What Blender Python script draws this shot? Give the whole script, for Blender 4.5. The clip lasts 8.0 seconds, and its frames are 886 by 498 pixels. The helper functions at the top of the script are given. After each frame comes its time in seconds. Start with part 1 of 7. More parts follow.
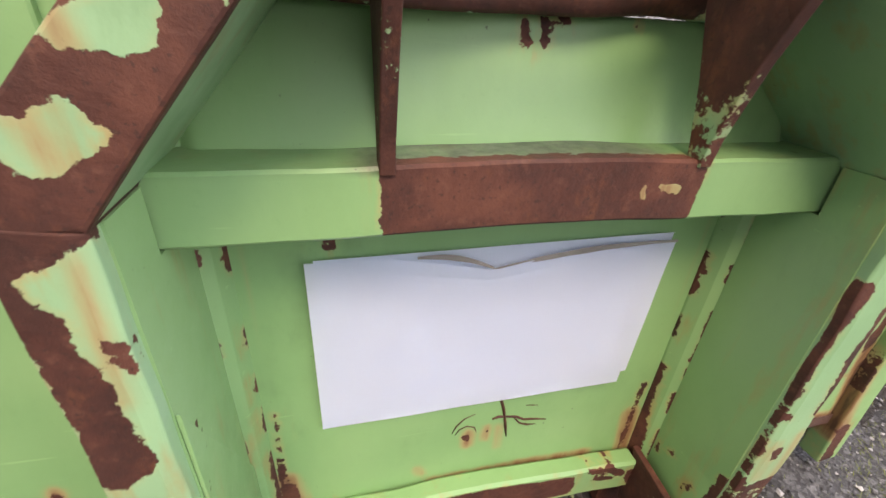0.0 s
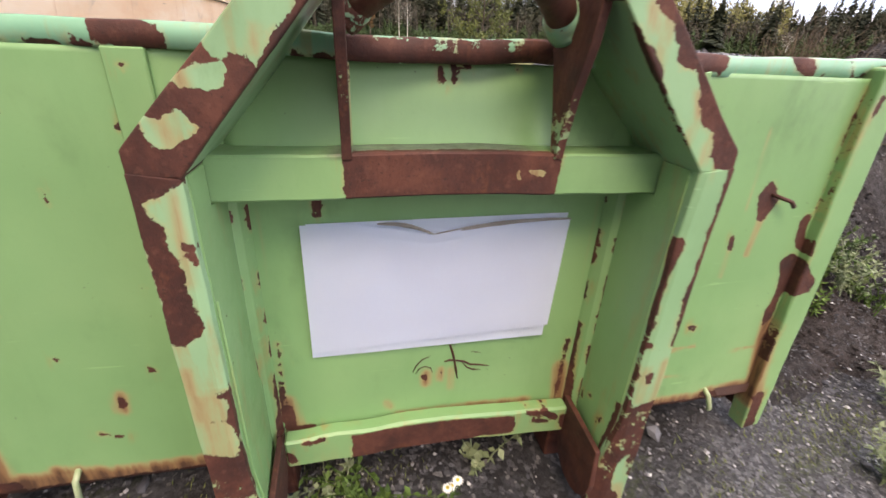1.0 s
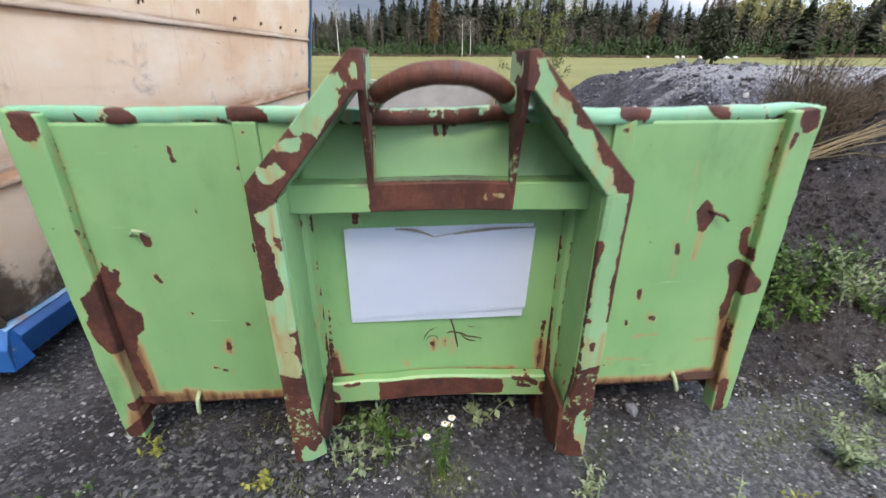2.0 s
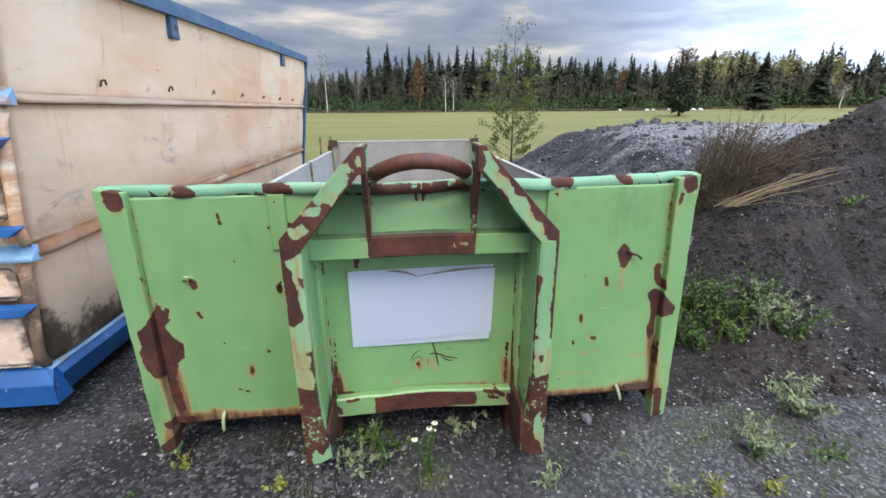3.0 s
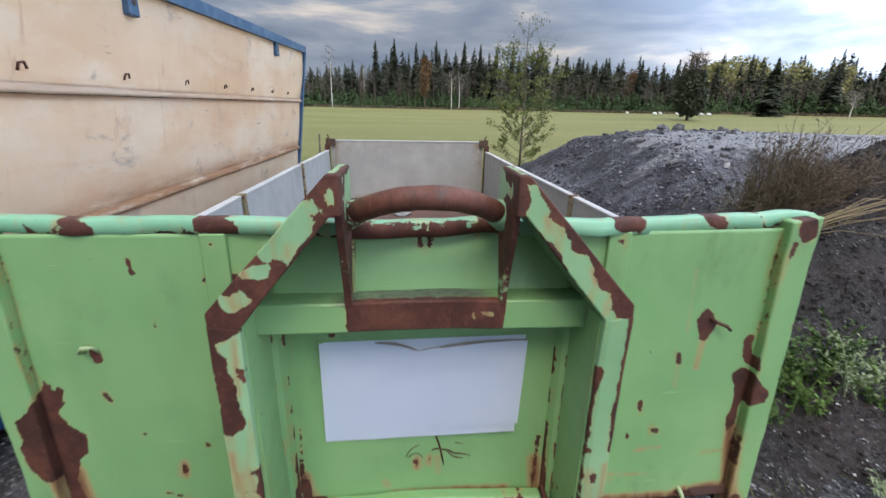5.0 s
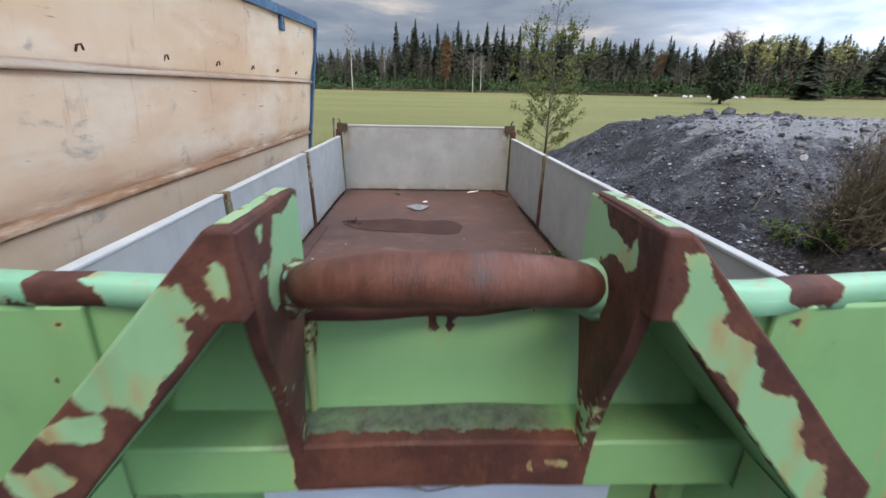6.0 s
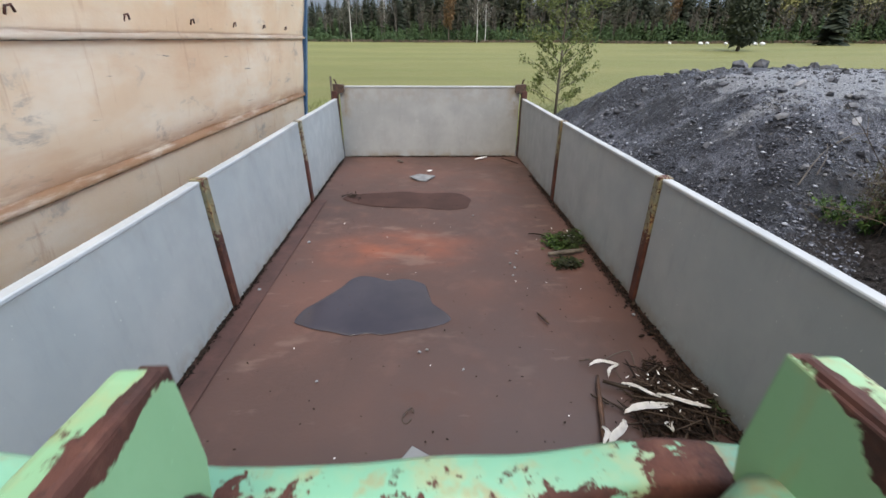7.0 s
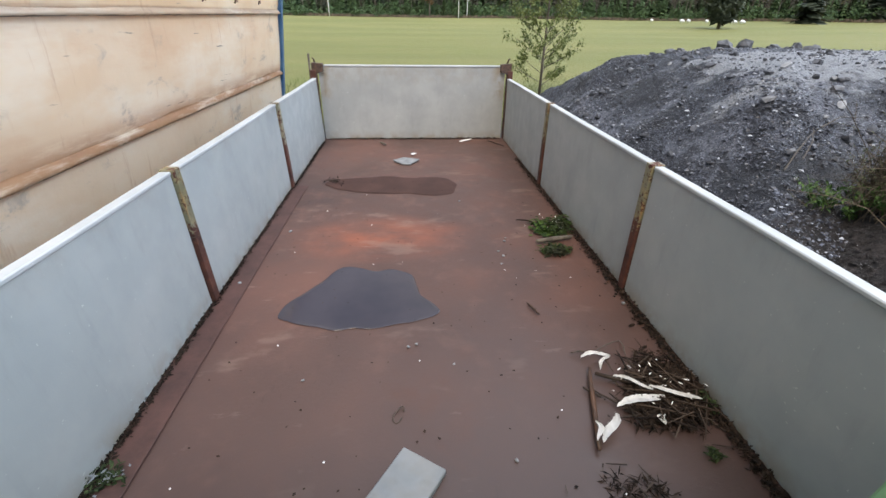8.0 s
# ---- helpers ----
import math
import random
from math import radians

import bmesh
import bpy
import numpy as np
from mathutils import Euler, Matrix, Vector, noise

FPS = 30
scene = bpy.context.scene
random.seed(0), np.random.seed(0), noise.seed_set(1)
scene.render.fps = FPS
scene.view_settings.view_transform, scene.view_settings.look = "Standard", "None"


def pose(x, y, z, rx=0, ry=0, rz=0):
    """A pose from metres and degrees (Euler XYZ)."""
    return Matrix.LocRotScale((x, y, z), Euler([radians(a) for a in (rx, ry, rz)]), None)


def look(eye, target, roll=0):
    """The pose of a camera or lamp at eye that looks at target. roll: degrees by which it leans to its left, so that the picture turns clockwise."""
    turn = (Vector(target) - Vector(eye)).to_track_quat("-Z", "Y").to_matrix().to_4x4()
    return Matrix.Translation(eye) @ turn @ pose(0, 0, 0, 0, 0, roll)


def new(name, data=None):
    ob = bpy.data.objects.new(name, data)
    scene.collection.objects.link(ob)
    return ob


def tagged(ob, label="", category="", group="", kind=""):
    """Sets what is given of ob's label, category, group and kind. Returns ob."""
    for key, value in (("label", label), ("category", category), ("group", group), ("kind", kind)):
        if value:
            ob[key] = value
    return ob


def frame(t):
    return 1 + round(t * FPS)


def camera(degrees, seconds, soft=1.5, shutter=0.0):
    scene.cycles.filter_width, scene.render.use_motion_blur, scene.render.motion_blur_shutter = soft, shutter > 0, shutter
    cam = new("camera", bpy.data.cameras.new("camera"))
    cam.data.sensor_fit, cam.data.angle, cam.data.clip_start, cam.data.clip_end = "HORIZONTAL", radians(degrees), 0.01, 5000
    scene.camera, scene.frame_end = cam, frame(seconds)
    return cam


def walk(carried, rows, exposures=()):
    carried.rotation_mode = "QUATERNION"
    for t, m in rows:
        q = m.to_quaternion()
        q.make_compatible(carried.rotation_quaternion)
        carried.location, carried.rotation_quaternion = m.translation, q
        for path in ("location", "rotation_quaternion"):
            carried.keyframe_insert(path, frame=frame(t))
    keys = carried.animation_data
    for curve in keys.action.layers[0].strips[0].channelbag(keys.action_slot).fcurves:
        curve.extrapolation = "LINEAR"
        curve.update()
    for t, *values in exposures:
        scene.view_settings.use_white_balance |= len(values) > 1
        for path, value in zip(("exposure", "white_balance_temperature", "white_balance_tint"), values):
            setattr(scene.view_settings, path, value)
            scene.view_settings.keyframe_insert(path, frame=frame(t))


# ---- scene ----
cam = camera(92.3, 8.0, shutter=0.4)
PATH = [
    (0, (-0.258, -0.577, 1.241), (0.191, 1.115, 0.274), 3.5),
    (0.5, (-0.229, -0.698, 1.252), (0.163, 1.032, 0.328), 3.1),
    (1, (-0.196, -0.916, 1.274), (0.198, 0.849, 0.42), 2.8),
    (1.5, (-0.15, -1.081, 1.324), (0.167, 0.696, 0.463), 1.2),
    (2, (-0.077, -1.338, 1.421), (0.043, 0.486, 0.61), 0.3),
    (2.2, (-0.071, -1.414, 1.478), (0.111, 0.427, 0.718), 0.2),
    (3.3, (-0.075, -1.801, 1.555), (0.105, 0.103, 0.971), -0.6),
    (3.5, (-0.077, -1.792, 1.559), (0.112, 0.111, 0.976), -0.3),
    (4, (-0.05, -1.641, 1.556), (0.137, 0.254, 0.945), 0.6),
    (4.2, (-0.033, -1.548, 1.572), (0.132, 0.339, 0.928), 0.9),
    (5.3, (-0.061, -1.01, 1.579), (0.117, 0.888, 0.973), 1.2),
    (5.5, (-0.058, -0.896, 1.564), (0.109, 0.997, 0.94), 1.2),
    (5.7, (-0.054, -0.786, 1.553), (0.086, 1.103, 0.912), 1.4),
    (6, (-0.029, -0.605, 1.564), (0.06, 1.273, 0.882), 1.2),
    (6.2, (-0.009, -0.522, 1.579), (0.052, 1.341, 0.852), 0.6),
    (6.5, (-0.012, -0.402, 1.596), (0.031, 1.437, 0.811), 0.2),
    (6.7, (-0.018, -0.337, 1.61), (0.029, 1.489, 0.795), 0.2),
    (7, (-0.035, -0.257, 1.624), (0.03, 1.545, 0.76), 0.3),
    (7.5, (-0.057, -0.177, 1.639), (0.053, 1.59, 0.708), 1.0),
    (8, (-0.056, -0.168, 1.643), (0.085, 1.588, 0.697), 0.8),
]
walk(cam, [(t, look(eye, target, roll)) for t, eye, target, roll in PATH],
     [(0, 0.19, 9500, 23), (1.0, -0.02, 9200, 25), (2.0, -0.11, 7800, 16), (3.3, -0.28, 7500, 14), (5.5, -0.45, 7500, 14), (6.1, -0.42, 7550, 13), (6.5, -0.30, 7650, 12), (7.0, -0.38, 7750, 12), (7.5, -0.22, 7700, 11), (8, -0.16, 7700, 11)])

# ---- world, sun, exposure ----
world = bpy.data.worlds.new("overcast_sky")
scene.world = world
world.use_nodes = True
wt = world.node_tree
wt.nodes.clear()


def wn(kind, op=""):
    n = wt.nodes.new(kind)
    if op:
        n.operation = op
    return n


SUN_AZ, SUN_EL = 192.0, 55.0          # clockwise from +y, above the horizon
w_out = wn("ShaderNodeOutputWorld")
w_bg = wn("ShaderNodeBackground")
w_sky = wn("ShaderNodeTexSky")
w_sky.sky_type, w_sky.sun_disc, w_sky.sun_elevation, w_sky.sun_rotation = "NISHITA", False, radians(SUN_EL), radians(SUN_AZ)
w_sky_dim = wn("ShaderNodeVectorMath", "SCALE")
w_sky_dim.inputs["Scale"].default_value = 0.07
w_tc = wn("ShaderNodeTexCoord")
w_map = wn("ShaderNodeMapping")
w_map.inputs["Scale"].default_value = (1.6, 1.6, 7.5)
w_map.inputs["Rotation"].default_value = (0.0, 0.03, 0.5)
w_noise = wn("ShaderNodeTexNoise")
w_noise.inputs["Scale"].default_value = 1.7
w_noise.inputs["Detail"].default_value = 7.0
w_noise.inputs["Roughness"].default_value = 0.55
w_noise.inputs["Distortion"].default_value = 0.25
w_ramp = wn("ShaderNodeValToRGB")
w_ramp.color_ramp.elements[0].position, w_ramp.color_ramp.elements[0].color = 0.38, (0.25, 0.36, 0.56, 1)
w_ramp.color_ramp.elements[1].position, w_ramp.color_ramp.elements[1].color = 0.66, (0.98, 1.0, 1.04, 1)
w_mid = w_ramp.color_ramp.elements.new(0.54)
w_mid.color = (0.42, 0.54, 0.74, 1)
# bright patch centred out of view on the right, added as fill; brighter zenith
w_dot = wn("ShaderNodeVectorMath", "DOT_PRODUCT")
w_dot.inputs[1].default_value = (math.sin(radians(102)) * 0.86, math.cos(radians(102)) * 0.86, 0.51)
w_glow = wn("ShaderNodeMapRange")
w_glow.interpolation_type = "SMOOTHSTEP"
for key, val in (("From Min", 0.10), ("From Max", 1.0), ("To Min", 0.0), ("To Max", 6.1)):
    w_glow.inputs[key].default_value = val
w_sep = wn("ShaderNodeSeparateXYZ")
w_zen = wn("ShaderNodeMapRange")
for key, val in (("From Min", 0.15), ("From Max", 0.9), ("To Min", 0.95), ("To Max", 1.9)):
    w_zen.inputs[key].default_value = val
w_sum = wn("ShaderNodeMath", "ADD")
w_cloud = wn("ShaderNodeVectorMath", "SCALE")
w_mix = wn("ShaderNodeMix")
w_mix.data_type = "RGBA"
w_mix.inputs["Factor"].default_value = 0.9
for a, b in ((w_tc.outputs["Generated"], w_map.inputs["Vector"]), (w_map.outputs["Vector"], w_noise.inputs["Vector"]),
             (w_noise.outputs["Fac"], w_ramp.inputs["Fac"]), (w_tc.outputs["Generated"], w_dot.inputs[0]),
             (w_dot.outputs["Value"], w_glow.inputs["Value"]), (w_tc.outputs["Generated"], w_sep.inputs[0]),
             (w_sep.outputs["Z"], w_zen.inputs["Value"]), (w_glow.outputs[0], w_sum.inputs[0]), (w_zen.outputs[0], w_sum.inputs[1]),
             (w_ramp.outputs["Color"], w_cloud.inputs[0]), (w_sum.outputs[0], w_cloud.inputs["Scale"]),
             (w_sky.outputs[0], w_sky_dim.inputs[0]), (w_sky_dim.outputs[0], w_mix.inputs["A"]), (w_cloud.outputs[0], w_mix.inputs["B"]),
             (w_mix.outputs["Result"], w_bg.inputs["Color"]), (w_bg.outputs[0], w_out.inputs[0])):
    wt.links.new(a, b)
w_bg.inputs["Strength"].default_value = 1.0

sun = new("sun", bpy.data.lights.new("sun", "SUN"))
sun.data.energy, sun.data.angle, sun.data.color = 3.0, radians(26), (1.0, 0.95, 0.88)
sun.matrix_world = look((0, 0, 0), (-math.sin(radians(SUN_AZ)) * math.cos(radians(SUN_EL)), -math.cos(radians(SUN_AZ)) * math.cos(radians(SUN_EL)), -math.sin(radians(SUN_EL))))


# ---- materials ----
class Mat:
    """A node material with short calls for the usual nodes."""

    def __init__(self, name, rough=0.6, metal=0.0, spec=0.5):
        self.m = bpy.data.materials.new(name)
        self.m.use_nodes = True
        self.t = self.m.node_tree
        self.b = self.t.nodes["Principled BSDF"]
        self.b.inputs["Roughness"].default_value = rough
        self.b.inputs["Metallic"].default_value = metal
        self.b.inputs["Specular IOR Level"].default_value = spec
        self.geo = self.t.nodes.new("ShaderNodeNewGeometry")
        self.tc = self.t.nodes.new("ShaderNodeTexCoord")

    def put(self, sock, v):
        if isinstance(v, bpy.types.NodeSocket):
            self.t.links.new(v, sock)
        elif isinstance(v, (tuple, list)) and sock.type == "RGBA" and len(v) == 3:
            sock.default_value = (*v, 1)
        else:
            sock.default_value = v

    def noise(self, scale, detail=4.0, rough=0.55, stretch=None, obj=False, dist=0.0):
        n = self.t.nodes.new("ShaderNodeTexNoise")
        n.inputs["Scale"].default_value, n.inputs["Detail"].default_value = scale, detail
        n.inputs["Roughness"].default_value, n.inputs["Distortion"].default_value = rough, dist
        src = self.tc.outputs["Object"] if obj else self.geo.outputs["Position"]
        if stretch:
            mp = self.t.nodes.new("ShaderNodeMapping")
            mp.inputs["Scale"].default_value = stretch
            self.t.links.new(src, mp.inputs["Vector"])
            src = mp.outputs["Vector"]
        self.t.links.new(src, n.inputs["Vector"])
        return n.outputs["Fac"]

    def cells(self, scale, feature="F1", out="Distance", stretch=None, rnd=1.0):
        n = self.t.nodes.new("ShaderNodeTexVoronoi")
        n.feature = feature
        n.inputs["Scale"].default_value = scale
        n.inputs["Randomness"].default_value = rnd
        src = self.geo.outputs["Position"]
        if stretch:
            mp = self.t.nodes.new("ShaderNodeMapping")
            mp.inputs["Scale"].default_value = stretch
            self.t.links.new(src, mp.inputs["Vector"])
            src = mp.outputs["Vector"]
        self.t.links.new(src, n.inputs["Vector"])
        return n.outputs[out]

    def attr(self, name):
        n = self.t.nodes.new("ShaderNodeAttribute")
        n.attribute_name = name
        return n.outputs["Fac"]

    def rand(self):
        return self.t.nodes.new("ShaderNodeObjectInfo").outputs["Random"]

    def island(self):
        return self.geo.outputs["Random Per Island"]

    def axis(self, k):
        n = self.t.nodes.new("ShaderNodeSeparateXYZ")
        self.t.links.new(self.geo.outputs["Position"], n.inputs[0])
        return n.outputs[k]

    def up(self):
        n = self.t.nodes.new("ShaderNodeSeparateXYZ")
        self.t.links.new(self.geo.outputs["Normal"], n.inputs[0])
        return n.outputs[2]

    def math(self, op, a, b=0.0, clamp=False):
        n = self.t.nodes.new("ShaderNodeMath")
        n.operation, n.use_clamp = op, clamp
        self.put(n.inputs[0], a)
        self.put(n.inputs[1], b)
        return n.outputs[0]

    def step(self, v, a, b, lo=0.0, hi=1.0):
        n = self.t.nodes.new("ShaderNodeMapRange")
        n.interpolation_type = "SMOOTHSTEP"
        for key, val in (("Value", v), ("From Min", a), ("From Max", b), ("To Min", lo), ("To Max", hi)):
            self.put(n.inputs[key], val)
        return n.outputs[0]

    def mix(self, f, a, b, mode="MIX"):
        n = self.t.nodes.new("ShaderNodeMix")
        n.data_type, n.blend_type = "RGBA", mode
        self.put(n.inputs["Factor"], f)
        self.put(n.inputs["A"], a)
        self.put(n.inputs["B"], b)
        return n.outputs["Result"]

    def ramp(self, v, *stops):
        n = self.t.nodes.new("ShaderNodeValToRGB")
        el = n.color_ramp.elements
        for i, (p, c) in enumerate(stops):
            e = el[i] if i < 2 else el.new(p)
            e.position, e.color = p, (*c, 1)
        self.put(n.inputs["Fac"], v)
        return n.outputs["Color"]

    def bump(self, h, strength=0.5, dist=0.01):
        n = self.t.nodes.new("ShaderNodeBump")
        n.inputs["Strength"].default_value, n.inputs["Distance"].default_value = strength, dist
        self.put(n.inputs["Height"], h)
        self.put(self.b.inputs["Normal"], n.outputs[0])

    def color(self, v):
        self.put(self.b.inputs["Base Color"], v)

    def rough(self, v):
        self.put(self.b.inputs["Roughness"], v)


RUST_DARK, RUST_MID, RUST_PALE = (0.022, 0.007, 0.005), (0.064, 0.018, 0.011), (0.122, 0.040, 0.024)


def rust_color(m, scale=1.0):
    a = m.ramp(m.noise(9 * scale, 6, 0.65), (0.28, RUST_DARK), (0.72, RUST_PALE), (0.5, RUST_MID))
    a = m.mix(m.step(m.noise(60 * scale, 4), 0.56, 0.72, 0, 0.30), a, (0.165, 0.068, 0.045))
    a = m.mix(m.step(m.noise(22 * scale, 5, 0.7, (1, 1, 0.5)), 0.56, 0.70, 0, 0.45), a, (0.150, 0.050, 0.021))
    return m.mix(m.step(m.noise(150 * scale, 3, 0.6), 0.58, 0.70, 0, 0.55), a, (0.020, 0.008, 0.006))


def paint(name, base, pale, deep, bleed=0.6):
    """Old paint flaked off in patches, with rust bleeding at the edges. The 'wear' and 'stain' attributes say where."""
    m = Mat(name, 0.42)
    n1, n2 = m.noise(42, 5, 0.6), m.noise(11, 4, 0.6)
    w = m.math("ADD", m.attr("wear"), m.math("MULTIPLY", m.math("SUBTRACT", n1, 0.5), 1.5))
    w = m.math("ADD", w, m.math("MULTIPLY", m.math("SUBTRACT", n2, 0.5), 1.2))
    w = m.math("ADD", w, m.math("MULTIPLY", m.math("SUBTRACT", m.noise(120, 4, 0.65), 0.5), 0.9))
    chip = m.math("MULTIPLY", m.step(m.noise(26, 3, 0.5), 0.735, 0.76), m.step(m.noise(3.1, 2), 0.48, 0.62))
    mask = m.math("MAXIMUM", m.step(w, -0.06, 0.06), chip)
    halo = m.math("MULTIPLY", m.step(w, -0.7, 0.0), m.step(m.noise(17, 4), 0.42, 0.68, 0.0, 0.7))
    body = m.mix(m.step(m.noise(1.6, 3), 0.35, 0.7), base, pale)
    body = m.mix(m.step(m.noise(5.5, 5, 0.6, (1, 1, 0.35)), 0.45, 0.75, 0, 0.35), body, deep)
    body = m.mix(m.step(m.noise(90, 3), 0.6, 0.8, 0, 0.18), body, deep)
    smudge = m.math("MULTIPLY", m.step(m.noise(2.3, 5, 0.62), 0.50, 0.72), m.step(m.noise(13, 6, 0.7, (1, 1, 0.4)), 0.36, 0.66))
    body = m.mix(m.math("MULTIPLY", smudge, 0.42), body, tuple(0.55 * v for v in deep))
    scrape = m.math("MULTIPLY", m.step(m.noise(55, 3, 0.5, (0.10, 1, 1.6)), 0.66, 0.71), m.step(m.noise(4.2, 3), 0.52, 0.64))
    body = m.mix(m.math("MULTIPLY", scrape, 0.35), body, tuple(min(0.8, 1.5 * v) for v in pale))
    speck = m.math("MULTIPLY", m.step(m.noise(110, 2, 0.5), 0.74, 0.78), m.step(m.noise(6, 3), 0.45, 0.62))
    body = m.mix(m.math("MULTIPLY", speck, 0.8), body, (0.05, 0.04, 0.03))
    body = m.mix(m.math("MULTIPLY", halo, 0.66), body, (0.43, 0.31, 0.13))
    run = m.math("MULTIPLY", m.step(w, -2.4, -0.1), m.step(m.noise(24, 4, 0.6, (1, 1, 0.16)), 0.52, 0.68, 0, 0.8))
    body = m.mix(m.math("MULTIPLY", run, bleed), body, (0.37, 0.185, 0.062))
    st = m.math("MULTIPLY", m.attr("stain"), m.step(m.noise(30, 5, 0.6, (1, 1, 0.15)), 0.25, 0.75, 0.35, 1.0), True)
    body = m.mix(m.step(st, 0.02, 0.3, 0, 0.85), body, (0.34, 0.27, 0.13))
    body = m.mix(m.step(st, 0.18, 0.5, 0, 0.9), body, (0.21, 0.105, 0.052))
    body = m.mix(m.step(st, 0.45, 0.8, 0, 0.9), body, (0.060, 0.030, 0.020))
    grime = m.math("MULTIPLY", m.attr("grime"), m.step(m.noise(20, 6, 0.7), 0.30, 0.60, 0.62, 1.0))
    body = m.mix(grime, body, m.ramp(m.noise(45, 6, 0.75), (0.36, (0.028, 0.034, 0.027)), (0.68, (0.135, 0.145, 0.120))))
    m.color(m.mix(mask, body, rust_color(m)))
    m.rough(m.math("ADD", m.math("MULTIPLY", mask, 0.36), m.step(n2, 0.3, 0.7, 0.33, 0.46)))
    hgt = m.math("SUBTRACT", m.math("MULTIPLY", m.noise(70, 5, 0.7), m.math("ADD", m.math("MULTIPLY", mask, 0.8), 0.12)), m.math("MULTIPLY", mask, 0.55))
    m.bump(hgt, 0.55, 0.004)
    return m.m


GREEN = paint("flaking_green_paint", (0.160, 0.340, 0.144), (0.208, 0.392, 0.174), (0.120, 0.262, 0.102))
# rim green holds the bluish sky reflection in its colour
RIM_SKY_GREEN = paint("weathered_green_sky_tint", (0.150, 0.385, 0.245), (0.205, 0.45, 0.305), (0.11, 0.29, 0.165))
# arm green takes about half of that sky tint
ARM_SKY_GREEN = paint("weathered_arm_sky_tint", (0.178, 0.368, 0.188), (0.235, 0.425, 0.240), (0.130, 0.280, 0.130))
WORN = (GREEN, RIM_SKY_GREEN, ARM_SKY_GREEN)


def make_rust(name):
    m = Mat(name, 0.72)
    c = rust_color(m)
    c = m.mix(m.step(m.noise(120, 3, 0.6, (0.25, 1, 1)), 0.6, 0.72, 0, 0.3), c, (0.30, 0.16, 0.115))
    m.color(c)
    m.rough(m.step(m.noise(14, 4), 0.3, 0.7, 0.5, 0.8))
    m.bump(m.noise(80, 5, 0.7), 0.5, 0.003)
    return m.m


RUST = make_rust("brown_rusted_steel")
OLD_RUST = Mat("blackened_rusty_steel", 0.7)
OLD_RUST.color(OLD_RUST.ramp(OLD_RUST.noise(30, 5, 0.7), (0.35, (0.018, 0.012, 0.009)), (0.7, (0.11, 0.055, 0.034))))
OLD_RUST.bump(OLD_RUST.noise(90, 4), 0.5, 0.003)
OLD_RUST = OLD_RUST.m


def make_bar():
    m = Mat("worn_rusty_bar", 0.6)
    c = m.ramp(m.noise(26, 6, 0.72, (1, 0.5, 0.5)), (0.3, (0.050, 0.017, 0.011)), (0.74, (0.170, 0.064, 0.042)), (0.5, (0.108, 0.037, 0.024)))
    c = m.mix(m.step(m.noise(95, 5, 0.65, (1.0, 0.14, 0.14)), 0.54, 0.74, 0, 0.4), c, (0.25, 0.115, 0.085))
    c = m.mix(m.step(m.noise(60, 4, 0.6, (1, 0.3, 0.3)), 0.60, 0.72, 0, 0.6), c, (0.040, 0.020, 0.016))
    c = m.mix(m.step(m.noise(44, 3, 0.5, (1, 0.3, 0.3)), 0.72, 0.76, 0, 0.55), c, (0.36, 0.28, 0.22))
    grey = m.math("MULTIPLY", m.attr("stain"), m.step(m.noise(40, 5, 0.7), 0.34, 0.66, 0, 0.8))
    c = m.mix(grey, c, (0.062, 0.062, 0.064))
    m.color(c)
    m.rough(m.step(m.noise(20, 4), 0.3, 0.7, 0.50, 0.74))
    m.bump(m.noise(90, 6, 0.75, (1, 0.4, 0.4)), 0.8, 0.004)
    return m.m


BAR = make_bar()


def make_floor():
    """Rusty plate: 'stain' says where it glows orange, 'wear' darkens the wet front right and the rest of the front."""
    m = Mat("rusty_floor_plate", 0.6)
    big = m.noise(1.3, 5, 0.6)
    c = m.ramp(big, (0.3, (0.058, 0.031, 0.025)), (0.72, (0.122, 0.055, 0.041)), (0.5, (0.084, 0.042, 0.033)))
    c = m.mix(m.step(m.noise(6, 5, 0.62), 0.5, 0.78, 0, 0.40), c, (0.175, 0.086, 0.064))
    c = m.mix(m.step(m.noise(38, 5, 0.6), 0.55, 0.75, 0, 0.25), c, (0.075, 0.036, 0.030))
    c = m.mix(m.math("MULTIPLY", m.attr("stain"), m.step(m.noise(3, 4, 0.55, (1, 2, 1)), 0.25, 0.75, 0.1, 0.75)), c, (0.30, 0.080, 0.036))
    c = m.mix(m.step(m.noise(2.7, 4, 0.6, (0.7, 1.5, 1)), 0.60, 0.70, 0, 0.34), c, (0.22, 0.142, 0.112))
    c = m.mix(m.step(m.noise(9, 5, 0.65, (0.45, 1.4, 1)), 0.64, 0.72, 0, 0.35), c, (0.24, 0.165, 0.135))
    c = m.mix(m.math("MULTIPLY", m.step(m.noise(34, 4, 0.7, (2.0, 0.35, 1)), 0.58, 0.68), m.step(m.noise(2.0, 3), 0.55, 0.66, 0, 0.5)), c, (0.045, 0.020, 0.017))
    wet = m.math("MULTIPLY", m.attr("wear"), m.step(m.noise(2.4, 4), 0.22, 0.50), True)
    c = m.mix(m.math("MULTIPLY", wet, 0.75), c, (0.066, 0.043, 0.038))
    m.color(c)
    m.rough(m.math("SUBTRACT", m.step(big, 0.3, 0.7, 0.52, 0.72), m.math("MULTIPLY", wet, 0.26)))
    m.bump(m.math("ADD", m.noise(55, 5, 0.7), m.math("MULTIPLY", m.noise(7, 4, 0.6), 1.5)), 0.3, 0.004)
    return m.m


